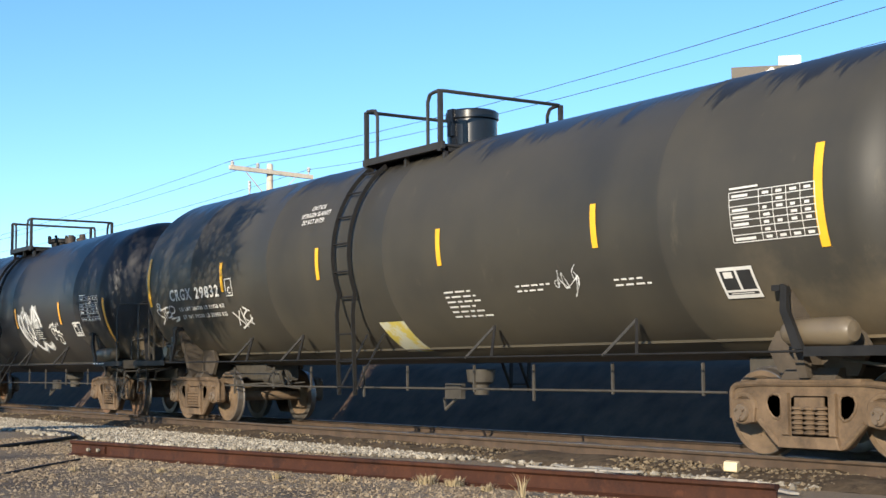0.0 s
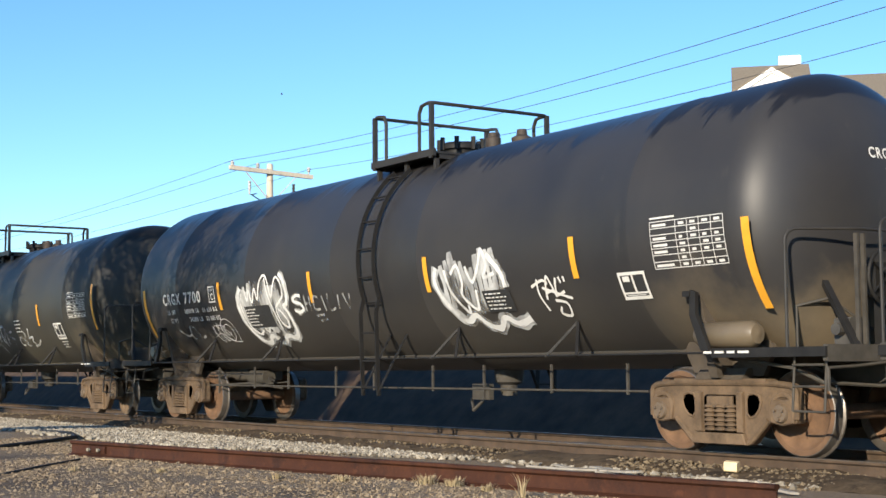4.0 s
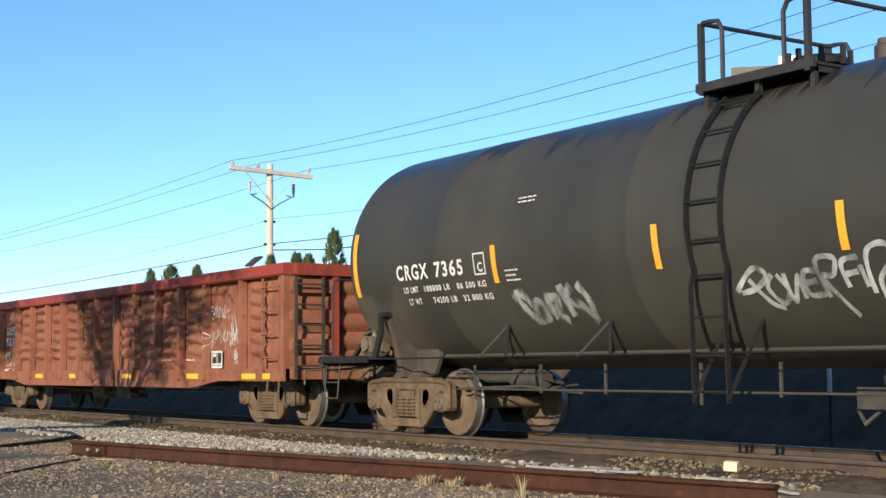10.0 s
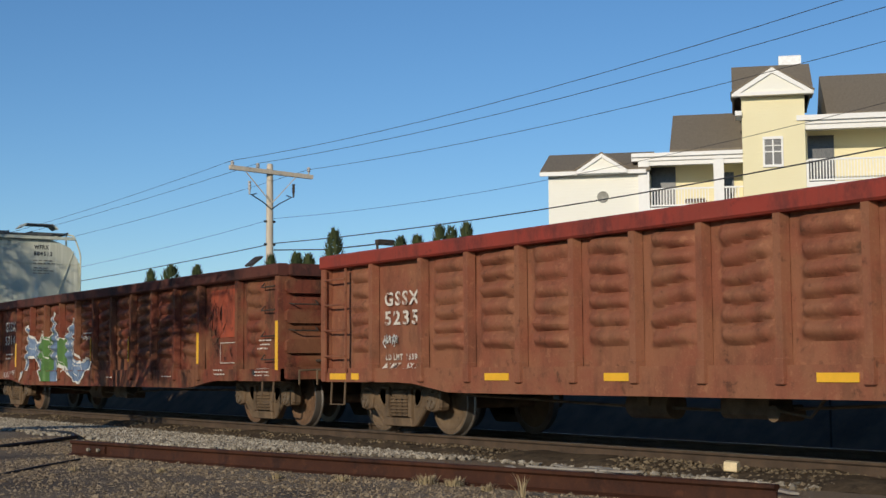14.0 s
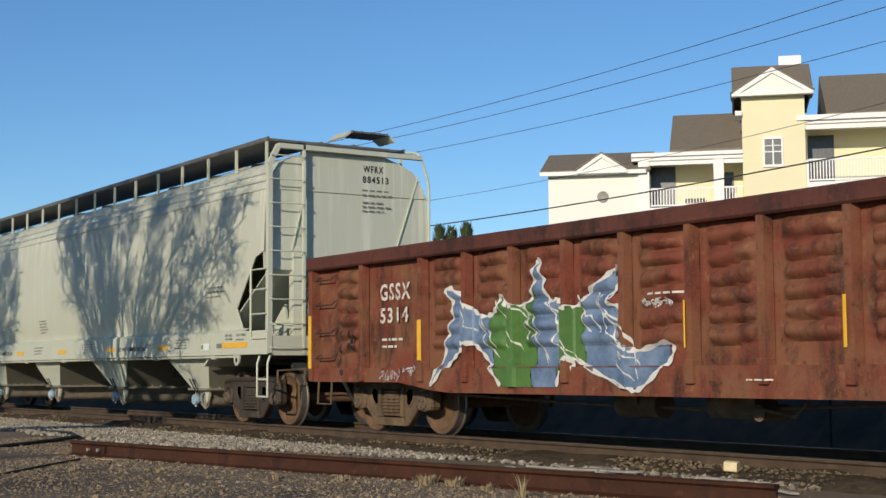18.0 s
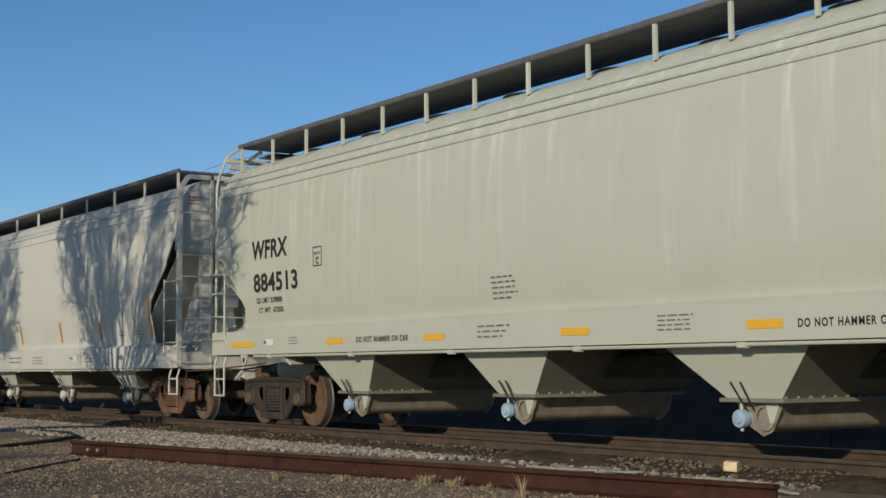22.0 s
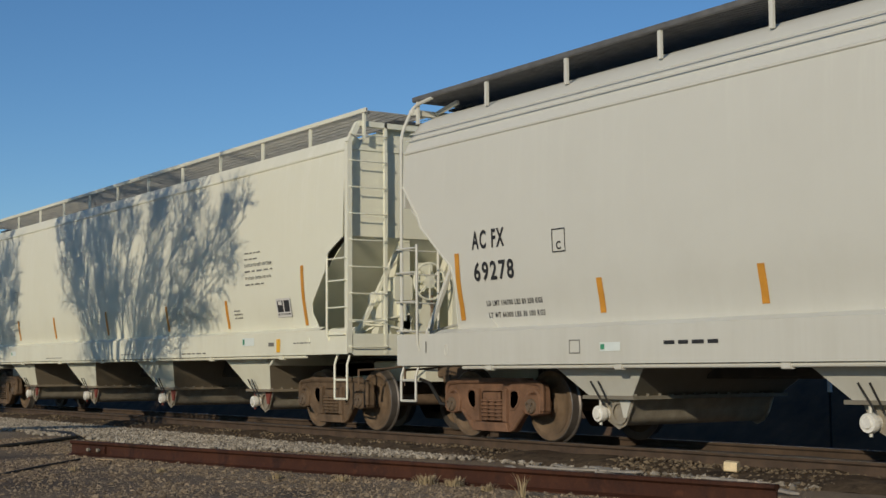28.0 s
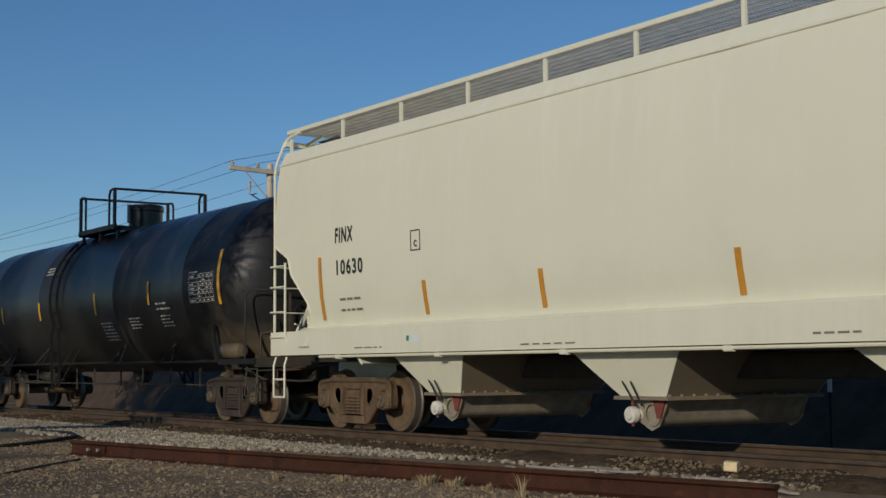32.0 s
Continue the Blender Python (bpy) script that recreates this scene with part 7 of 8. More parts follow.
rail("rail_near", -260, 60, -0.7535, 0.0, 0.17, "brown steel rail with a worn bright head")
rail("rail_far", -260, 60, 0.7535, 0.0, 0.17, "brown steel rail with a worn bright head")
bed = empty("track_bed", "weathered timber ties half buried in dirt", "railway ties", kind="structure")
rng = random.Random(8)
tie = Shape()
tie.block(-0.115, 0.115, -1.3, 1.3, -0.18, 0.0, 0.02)
tie_mesh = tie.mesh("tie", [WOOD])
for i in range(90):
    part("tie", tie_mesh, None, bed, at=pose(-46 + i * 0.53 + rng.uniform(-0.03, 0.03), rng.uniform(-0.06, 0.06), -0.165 + rng.uniform(-0.012, 0.012), 0, rng.uniform(-0.5, 0.5), rng.uniform(-1.5, 1.5)))
rest = Shape()
for i in range(300):
    x = -46.5 - i * 0.53
    rest.box(x - 0.11, x + 0.11, -1.3, 1.3, -0.34, -0.17)
tagged(part("tie", rest, WOOD, bed), kind="stuff")

# packed dirt and plank remains along the near rail
fill = Shape()
fill.sheet(lambda u, v: (-60 + 66 * u, -1.75 + 0.95 * v, -0.21 + (0.15 * math.sin(math.pi * min(1, v * 1.25) * 0.6)) * (0.55 + 0.45 * noise.noise(Vector((u * 90, v * 2, 3)))) + 0.03 * noise.noise(Vector((u * 400, v * 7, 5)))), 330, 8)
whole("dirt_shoulder", fill, rusty_paint("packed_brown_dirt", (0.072, 0.049, 0.029), (0.13, 0.092, 0.054), (0.026, 0.018, 0.012), 0.7, 0.95), "packed brown dirt along the near rail", "dirt", "structure")
inner = Shape()
inner.sheet(lambda u, v: (-60 + 66 * u, -0.66 + 1.32 * v, -0.1 + 0.03 * noise.noise(Vector((u * 120, v * 3, 9)))), 200, 6)
whole("dirt_between_rails", inner, plain("dark_ballast_dirt", (0.09, 0.07, 0.052), 0.95, 0, 0.5, 3, 0.8), "dark dirt and stones between the rails", "dirt", "structure")


def pebble(rng, s, x, y, z, r):
    vs = []
    for sx in (-1, 1):
        vs.append((sx * r, 0, 0)), vs.append((0, sx * r, 0)), vs.append((0, 0, sx * r))
    a, b = rng.uniform(0, 6.28), rng.uniform(-0.6, 0.6)
    m = Euler((b, b * 0.7, a)).to_matrix()
    k = Vector((rng.uniform(0.7, 1.3), rng.uniform(0.6, 1.1), rng.uniform(0.5, 0.9)))
    vs = [m @ Vector((v[0] * k.x, v[1] * k.y, v[2] * k.z)) + Vector((x, y, z)) for v in vs]
    s.add(vs, [(3, 4, 5), (4, 0, 5), (0, 1, 5), (1, 3, 5), (4, 3, 2), (0, 4, 2), (1, 0, 2), (3, 1, 2)])


s = Shape()
rng = random.Random(17)
for i in range(30000):
    x = -9 - 36 * rng.random() ** 0.9
    band = min(1.0, max(0.0, (-x - 14.5) / 5))
    if rng.random() > 0.04 + band * 1.6:
        continue
    y = -1.6 - (0.35 + 2.9 * band) * rng.random()
    if y < -2.3 - 2.0 * band + 0.4 * noise.noise(Vector((x * 0.7, 0, 0))):
        continue
    pebble(rng, s, x, y, ground_z(x, y) + 0.018, rng.uniform(0.025, 0.055))
tagged(new("ballast", s.mesh("ballast", [STONE], 10)), "pale crushed-stone ballast beside the track", "gravel", kind="stuff")
EARTHY = Net("earthy_stone")
rnd = EARTHY.node("ShaderNodeNewGeometry", "Random Per Island")
EARTHY = EARTHY.done(EARTHY.mix(rnd, (0.09, 0.062, 0.036), (0.31, 0.235, 0.148)), 0.9, 0.0, EARTHY.noise(40), 0.3, 0.01)
s = Shape()
for i in range(75000):
    x, y = -5 - 17 * rng.random() ** 1.2, -3.0 - 5.5 * rng.random() ** 1.25
    if noise.noise(Vector((x * 0.5, y * 0.5, 4))) + rng.uniform(-0.35, 0.45) < (-0.34 if y > -6.2 else 0.02):
        continue
    pebble(rng, s, x, y, ground_z(x, y) - 0.002, rng.uniform(0.007, 0.02) if rng.random() < 0.92 else rng.uniform(0.022, 0.04))
tagged(new("yard_gravel", s.mesh("yard_gravel", [EARTHY], 10)), "brown and grey stones scattered on the yard earth", "gravel", kind="stuff")

CLOD = Net("dirt_clod")
rnd = CLOD.node("ShaderNodeNewGeometry", "Random Per Island")
CLOD = CLOD.done(CLOD.mix(CLOD.ramp(rnd, 0.0, 0.93), (0.05, 0.034, 0.02), (0.2, 0.15, 0.09)), 0.95, 0.0, CLOD.noise(40), 0.3, 0.01)
s = Shape()
for i in range(9000):
    x, y = -7.5 - 32 * rng.random() ** 1.2, -0.86 - 1.1 * rng.random()
    heap = noise.noise(Vector((x * 0.55, 7, 0)))
    if rng.random() > 0.35 + heap * 1.3:
        continue
    z = -0.13 - 0.09 * max(0.0, (-y - 1.2) / 0.7) + max(0.0, heap) * 0.12 * rng.random() * max(0.0, 1 - abs(y + 1.15) / 0.4)
    pebble(rng, s, x, y, z, rng.uniform(0.012, 0.04))
tagged(new("dirt_clods", s.mesh("dirt_clods", [CLOD], 10)), "crumbled brown dirt clods heaped along the near rail", "dirt", kind="stuff")

# the loose rail on the ground
RUST = rusty_paint("deep_rust", (0.05, 0.019, 0.01), (0.08, 0.03, 0.014), (0.022, 0.011, 0.008), 0.6, 0.62)
loose = empty("loose_rail", "rusty loose rail lying on the ground", "rail", at=pose(-12.3, -5.0, -0.112, 0, 0.1, 11.2))
lr = Shape()
lr.prism([(p, z) for p, z in rail_profile(0.186, 1.0)], "x", -5.0, 5.0)
part("rail_bar", lr, RUST, loose)
for side in (-1, 1):
    lr = Shape()
    lr.prism([(side * 0.012, 0.05), (side * 0.035, 0.045), (side * 0.042, 0.09), (side * 0.035, 0.132), (side * 0.012, 0.136)], "x", -4.62, -4.2)
    part("joint_bar", lr, RUST, loose, "short rusty joint bar bolted to the web")
for x in (-4.52, -4.3):
    lr = Shape()
    lr.lathe([(0.0, -0.085), (0.022, -0.085), (0.024, -0.06), (0.013, -0.058), (0.013, -0.03)], "y", (x, 0, 0.09), 6)
    part("bolt", lr, PIPE, loose, "worn bolt with a square nut")
TIMBER = plain("raw_timber", (0.38, 0.27, 0.15), 0.85, 0, 0.25, 9, 0.4)
b = Shape()
b.block(-0.22, 0.22, -0.09, 0.09, -0.09, 0.0, 0.01)
blk = whole("timber_block", b, TIMBER, "pale timber block under the end of the loose rail", "timber block")
blk.matrix_basis = pose(-16.0, -5.9, -0.09, 0, 0, 18)
b = Shape()
b.block(-0.07, 0.07, -0.05, 0.05, -0.05, 0.05, 0.012)
blk = whole("wood_block", b, plain("bright_wood", (0.72, 0.58, 0.34), 0.6), "small bright block of cut wood in the dirt", "wood block")
blk.matrix_basis = pose(-10.38, -1.47, -0.075, 6, 4, 25)
PALE = plain("grey_splinter", (0.3, 0.27, 0.225), 0.85, 0, 0.2, 12)
rng = random.Random(3)
for i in range(16):
    x = -8.6 - 4.5 * rng.random()
    y = -1.85 - 0.9 * rng.random()
    b = Shape()
    w = rng.uniform(0.12, 0.4)
    b.prism([(-w, -0.03), (w * 0.8, -0.05), (w, 0.02), (-w * 0.7, 0.04)], "z", 0.0, 0.02)
    blk = whole("wood_splinter", b, PALE, "flat grey wood splinter on the dirt", "splinter", group="splinters by the track")
    blk.matrix_basis = pose(x, y, ground_z(x, y) + 0.03, rng.uniform(-4, 4), rng.uniform(-4, 4), rng.uniform(-30, 20))


def tuft(x, y, n, h, seed):
    rng = random.Random(seed)
    s = Shape()
    for i in range(n):
        a, r = rng.uniform(0, 6.28), rng.uniform(0, 0.09) * (n / 60) ** 0.5
        l, lean = h * rng.uniform(0.5, 1.1), rng.uniform(0.1, 0.7)
        p = Vector((r * math.cos(a), r * math.sin(a), 0))
        d = Vector((math.cos(a) * lean, math.sin(a) * lean, 1)).normalized()
        w = Vector((-math.sin(a), math.cos(a), 0)) * 0.005
        q, t = p + d * l * 0.55, p + d * l + Vector((math.cos(a), math.sin(a), -0.4)) * l * 0.2
        s.add([p - w, p + w, q + w, q - w, t], [(0, 1, 2, 3), (3, 2, 4)])
    ob = whole("dry_grass_tuft", s, STRAW, "dry straw-coloured grass tuft", "grass tuft", group="tufts of dry grass")
    ob.matrix_basis = pose(x, y, ground_z(x, y))


STRAW = plain("dry_straw", (0.36, 0.28, 0.16), 0.8, 0, 0.25, 20)
for i, (x, y, n, h) in enumerate(((-10.75, -4.95, 110, 0.1), (-10.45, -4.85, 80, 0.09), (-9.1, -5.1, 12, 0.26), (-13.6, -6.3, 60, 0.06), (-12.1, -5.75, 50, 0.07), (-11.5, -5.4, 60, 0.07),
                                  (-9.8, -4.95, 40, 0.08), (-17.8, -5.6, 50, 0.08), (-14.5, -6.9, 60, 0.06), (-15.7, -1.3, 14, 0.13), (-17.2, -1.2, 20, 0.12), (-12.2, -1.3, 14, 0.1))):
    tuft(x, y, n, h, i)
# black tube laid as the dark band of tree stem shadow across the ballast
cb = Shape()
cb.tube([(-24.5, -4.0, -0.1), (-22.6, -4.1, -0.08), (-21.0, -4.6, -0.06), (-20.2, -5.3, -0.07), (-19.4, -6.2, -0.08), (-18.7, -7.4, -0.08)], 0.03, 8)
whole("stem_shadow_tube", cb, BLACK, "black tube on the gravel in place of a tree stem shadow", "cable")
cb = Shape()
cb.tube([(-16.0, -6.3, -0.08), (-15.2, -7.0, -0.085), (-14.2, -7.8, -0.09), (-13.0, -9.0, -0.09)], 0.012, 6)
whole("thin_cable", cb, BLACK, "thin dark cable on the earth", "cable")

# ---------------------------------------------------------------- behind the train
SCRUB = plain("dark_scrub_earth", (0.072, 0.045, 0.027), 0.95, 0, 0.5, 2.0, 0.8)
bk = Shape()
bk.sheet(lambda u, v: (-240 + 300 * u, 5.2 + 3.0 * v, -0.5 + 1.58 * min(1.0, v * 1.8) + 0.1 * noise.noise(Vector((u * 120, v * 3, 2))) * (0.3 + v)), 260, 8)
whole("earth_bank", bk, SCRUB, "low dark bank of scrub behind the track", "bank", "structure")
ps = Shape()
mp = empty("marker_post", "thin post with a white upper half beside the track", "post", at=pose(-14.24, 4.5, -0.4))
ps.drum((0, 0, 0), (0, 0, 0.95), 0.02, 8)
part("stake", ps, BLACK, mp)
ps = Shape()
ps.block(-0.025, 0.025, -0.025, 0.025, 0.95, 1.44, 0.006)
part("white_sleeve", ps, WHITE, mp)

# utility poles and wires
POLEWOOD = Net("grey_pole_wood")
pv = POLEWOOD.noise(4, 6, 0.6, POLEWOOD.stretch((4, 4, 0.3)))
POLEWOOD = POLEWOOD.done(POLEWOOD.mix(POLEWOOD.ramp(pv, 0.3, 0.7), (0.46, 0.39, 0.3), (0.68, 0.6, 0.48)), 0.9, 0, pv, 0.4, 0.01)
CERAMIC = plain("glazed_insulator", (0.5, 0.48, 0.45), 0.25)
POLE_Y = 9.4


def utility_pole(x, lift=0.0):
    p = empty("utility_pole", "weathered wooden utility pole with crossarm", "utility pole", "line of utility poles", at=pose(x, POLE_Y, -0.67 + lift))
    s = Shape()
    s.lathe([(0.0, 8.5), (0.09, 8.5), (0.11, 8.42), (0.12, 7.0), (0.16, -lift)], "z", n=14)
    part("pole", s, POLEWOOD, p)
    s = Shape()
    s.block(-0.06, 0.06, -1.55, 1.55, 8.13, 8.27, 0.012)
    part("crossarm", s, POLEWOOD, p).matrix_basis = pose(0.14, -0.315, 0.006, -2.2)
    for side in (-1, 1):
        s = Shape()
        s.bar((0.15, side * 0.95, 8.14), (0.14, 0, 7.15), 0.04, 0.02)
        part("brace", s, POLEWOOD, p)
        s = Shape()
        s.tube([(0.14, side * 0.55, 7.45), (0.14, side * 0.75, 7.4), (0.14, side * 0.28, 7.15), (0.12, 0, 6.95)], 0.02, 6)
        part("jumper_wire", s, BLACK, p)
        s = Shape()
        s.lathe([(0.0, 7.85), (0.05, 7.85), (0.06, 7.8), (0.035, 7.77), (0.06, 7.7), (0.035, 7.66), (0.06, 7.6), (0.035, 7.55), (0.03, 7.4), (0, 7.4)], "z", (0.14, side * 0.82, 0), 10)
        part("fuse_cutout", s, CERAMIC if side < 0 else CAST_DARK, p)
    for y in (-1.45, -0.52, 1.4):
        s = Shape()
        s.lathe([(0.0, 8.47), (0.04, 8.47), (0.07, 8.42), (0.045, 8.38), (0.075, 8.34), (0.03, 8.3), (0.02, 8.2)], "z", (0.14, y, 0), 10)
        part("insulator", s, CERAMIC, p)
    for z in (6.55, 5.78):
        s = Shape()
        s.drum((0.0, -0.2, z), (0.0, 0.2, z), 0.04, 8)
        part("wire_clamp", s, BLACK, p)
    return p


POLES = (-89.2, -42.2, 4.8)
for x in POLES:
    utility_pole(x, 1.1 if x > 0 else 0.0)
WIRE = plain("dark_wire", (0.05, 0.05, 0.055), 0.6)
for y, z, sag, r, sag_b, rise in ((8.0, 7.84, 0.37, 0.008, 0.986, 1.24), (8.93, 7.81, 0.27, 0.008, 0.9, 1.04), (10.85, 7.74, 0.37, 0.008, 0.916, 1.12), (9.6, 6.0, 0.45, 0.006, 1.2, 2.0), (9.6, 5.16, 0.23, 0.016, 0.724, 1.09)):
    s = Shape()
    for a, b, sg, up in ((POLES[0], POLES[1], sag, 0.0), (POLES[1], POLES[2], sag_b, rise)):
        s.tube([(a + (b - a) * i / 20, y, z + up * i / 20 - 4 * sg * (i / 20) * (1 - i / 20)) for i in range(21)], r, 5)
    whole("overhead_wire", s, WIRE, "dark overhead wire sagging between poles", "wire", group="overhead wires")
s = Shape()
s.tube([(-42.4, 9.66, 4.95), (-39, 9.8, 4.72), (-35.4, 9.9, 4.66)], 0.02, 6)
whole("service_wire", s, WIRE, "dark service wire from the pole to a lamp post", "wire", group="overhead wires")

# apartment house
SIDING = Net("cream_siding")
lap = SIDING.calc("FRACT", SIDING.calc("MULTIPLY", SIDING.xyz(2), 7.0))
SIDING = SIDING.done(SIDING.mix(SIDING.noise(0.6, 4), (0.82, 0.74, 0.46), (0.87, 0.8, 0.54)), 0.7, 0, lap, 0.5, 0.02)
TRIM = plain("white_trim", (0.82, 0.81, 0.78), 0.5, 0, 0.04)
SHINGLE = Net("brown_shingles")
sh = SHINGLE.noise(14, 3, 0.7)
SHINGLE = SHINGLE.done(SHINGLE.mix(SHINGLE.ramp(sh, 0.3, 0.7), (0.15, 0.122, 0.088), (0.26, 0.215, 0.155)), 0.95, 0, sh, 0.5, 0.02)
DARKGLASS = plain("window_glass", (0.03, 0.032, 0.036), 0.3, 0, 0.05, 2, 0.0, 0.8)
house = empty("apartment_house", "cream apartment house with white trim, balconies and brown roofs", "house", at=pose(-47.066, 36.665, -0.5, 0, 0, 44.4))


def hpart(name, fn, mat, label=""):
    s = Shape()
    fn(s)
    return part(name, s, mat, house, label)


G = 0.46
PALE_SIDING = Net("pale_siding")
PALE_SIDING = PALE_SIDING.done(PALE_SIDING.mix(PALE_SIDING.noise(0.6, 4), (0.87, 0.85, 0.75), (0.91, 0.89, 0.8)), 0.7, 0, PALE_SIDING.calc("FRACT", PALE_SIDING.calc("MULTIPLY", PALE_SIDING.xyz(2), 7.0)), 0.5, 0.02)
hpart("wing_wall", lambda s: s.box(-9.15, -4.3, 0.0, 9.0, 0, 10.35 + G), PALE_SIDING)
hpart("porch_back_wall", lambda s: s.box(-4.3, 0.13, 1.8, 9.0, 0, 11.1 + G), SIDING)
hpart("tower_wall", lambda s: s.box(0.13, 3.02, -0.25, 9.0, 0, 13.75 + G), SIDING)
hpart("right_back_wall", lambda s: s.box(3.02, 14.0, 1.9, 9.0, 0, 12.4 + G), SIDING)
hpart("lower_wall", lambda s: s.box(3.02, 14.0, 0.0, 1.9, 0, 9.3 + G), SIDING)
hpart("lower_porch_wall", lambda s: s.box(-4.3, 0.13, 0.0, 1.8, 0, 8.3 + G), SIDING)
hpart("porch_side_wall", lambda s: (s.box(3.02, 3.12, 0.2, 1.9, 9.3 + G, 12.1 + G)), SIDING)


def slope(s, x0, x1, ye, ze, yr, zr, t=0.12, inset=0.0):
    s.prism([(ye, ze + G), (yr, zr + G), (yr, zr + G + t), (ye, ze + G + t)], "x", x0 + inset, x1 - inset)


hpart("wing_roof", lambda s: (slope(s, -9.5, -4.2, -0.4, 10.35, 3.2, 11.66), slope(s, -9.5, -4.2, 9.4, 10.1, 3.2, 11.66)), SHINGLE, "brown shingle roof")
hpart("middle_roof", lambda s: (slope(s, -3.3, 0.13, 0.2, 11.25, 5.0, 13.76), slope(s, -3.3, 0.13, 9.4, 11.15, 5.0, 13.76), s.prism([(0.2, 11.25 + G), (5.0, 13.76 + G), (9.4, 11.15 + G)], "x", -3.28, -3.2)), SHINGLE, "brown shingle roof")
hpart("right_roof", lambda s: (slope(s, 4.05, 14.3, 0.3, 12.75, 5.2, 15.5), slope(s, 4.05, 14.3, 9.6, 12.5, 5.2, 15.5), s.prism([(0.3, 12.75 + G), (5.2, 15.5 + G), (9.6, 12.5 + G)], "x", 4.07, 4.15)), SHINGLE, "brown shingle roof")
hpart("tower_roof", lambda s: (slope(s, -0.3, 3.42, -0.6, 13.8, 2.4, 15.58), slope(s, -0.3, 3.42, 5.4, 13.8, 2.4, 15.58), s.prism([(-0.6, 13.8 + G), (2.4, 15.58 + G), (5.4, 13.8 + G)], "x", -0.28, -0.2),
                               s.prism([(-0.6, 13.8 + G), (2.4, 15.58 + G), (5.4, 13.8 + G)], "x", 3.3, 3.38)), SHINGLE, "brown shingle tower roof")


def gable(name, x0, x1, y, z0, zp, w):
    """A pediment with a white raking trim, a cream field and a level cornice."""
    xm = (x0 + x1) / 2
    hpart(name + "_field", lambda s: s.prism([(x0 + w, z0 + G), (x1 - w, z0 + G), (xm, zp + G - w * 0.6)], "y", y, y + 1.6), PALE_SIDING)
    hpart(name + "_trim", lambda s: (s.prism([(x0, z0 + G), (x0 + w, z0 + G), (xm, zp + G - w * 0.75), (xm, zp + G)], "y", y - 0.1, y + 0.02),
                                     s.prism([(x1, z0 + G), (xm, zp + G), (xm, zp + G - w * 0.75), (x1 - w, z0 + G)], "y", y - 0.1, y + 0.02),
                                     s.box(x0, x1, y - 0.12, y + 0.02, z0 + G - 0.16, z0 + G)), TRIM, "white trim of the gable")
    hpart(name + "_roof", lambda s: (s.prism([(x0 - 0.05, z0 + G), (xm, zp + G), (xm, zp + G + 0.08), (x0 - 0.12, z0 + G + 0.05)], "y", y - 0.1, y + 2.2),
                                     s.prism([(x1 + 0.05, z0 + G), (x1 + 0.12, z0 + G + 0.05), (xm, zp + G + 0.08), (xm, zp + G)], "y", y - 0.1, y + 2.2)), SHINGLE)


gable("tower_gable", -0.25, 3.37, -0.62, 13.82, 14.97, 0.34)
gable("wing_gable", -7.72, -5.3, -0.42, 10.42, 11.22, 0.26)
hpart("wing_fascia", lambda s: s.box(-9.52, -4.4, -0.42, -0.3, 10.22 + G, 10.41 + G), TRIM)
hpart("tower_fascia", lambda s: (s.box(-0.32, 3.44, -0.62, -0.26, 13.68 + G, 13.85 + G), s.box(-0.18, 0.13, -0.5, 1.0, 12.78 + G, 13.0 + G)), TRIM)
hpart("porch_fascia", lambda s: (s.box(-5.1, 0.13, -0.32, 0.25, 11.0 + G, 11.18 + G), s.box(-4.3, 0.13, -0.1, 0.15, 10.6 + G, 10.82 + G), s.box(-5.1, 0.13, -0.2, 1.8, 10.82 + G, 11.0 + G)), TRIM, "white porch beam and fascia")
hpart("right_fascia", lambda s: (s.box(2.64, 14.3, -0.35, 0.3, 12.46 + G, 12.7 + G), s.box(3.03, 14.0, -0.1, 0.15, 12.05 + G, 12.3 + G), s.box(3.03, 14.2, -0.2, 1.9, 12.3 + G, 12.46 + G)), TRIM, "white porch beam and fascia")
for x0, x1, z0, z1 in ((-4.79, -4.27, 8.3, 10.82), (-1.24, -0.76, 8.3, 10.82), (3.03, 3.15, 9.2, 10.6), (6.9, 7.3, 9.2, 12.1), (10.8, 11.2, 9.2, 12.1)):
    hpart("porch_column", lambda s: s.block(x0, x1, -0.2, 0.2, z0 + G, z1 + G, 0.02), TRIM, "white porch column")
hpart("porch_deck", lambda s: s.box(-4.8, 0.13, -0.25, 1.8, 8.3 + G, 8.55 + G), TRIM)
hpart("right_deck", lambda s: s.box(3.03, 14.0, -0.25, 1.9, 9.3 + G, 9.55 + G), TRIM)
for x0, x1, z0, z1 in ((-4.27, -1.24, 8.57, 9.5), (-0.76, 0.13, 8.57, 9.5), (3.15, 6.9, 9.57, 10.66), (7.3, 10.8, 9.57, 10.66)):
    hpart("railing", lambda s: (s.box(x0, x1, -0.06, 0.02, z1 + G - 0.08, z1 + G), s.box(x0, x1, -0.05, 0.01, z0 + G + 0.06, z0 + G + 0.13),
                                [s.box(x - 0.025, x + 0.025, -0.045, 0.005, z0 + G + 0.1, z1 + G - 0.05) for x in [x0 + 0.1 + 0.14 * i for i in range(int((x1 - x0 - 0.1) / 0.14))]]), TRIM, "white balustrade")
hpart("porch_opening", lambda s: s.box(-4.28, -3.1, 1.74, 1.83, 8.6 + G, 10.75 + G), DARKGLASS, "dark balcony door")
hpart("porch_opening", lambda s: s.box(3.13, 4.45, 1.84, 1.93, 9.6 + G, 12.05 + G), DARKGLASS, "dark balcony door")
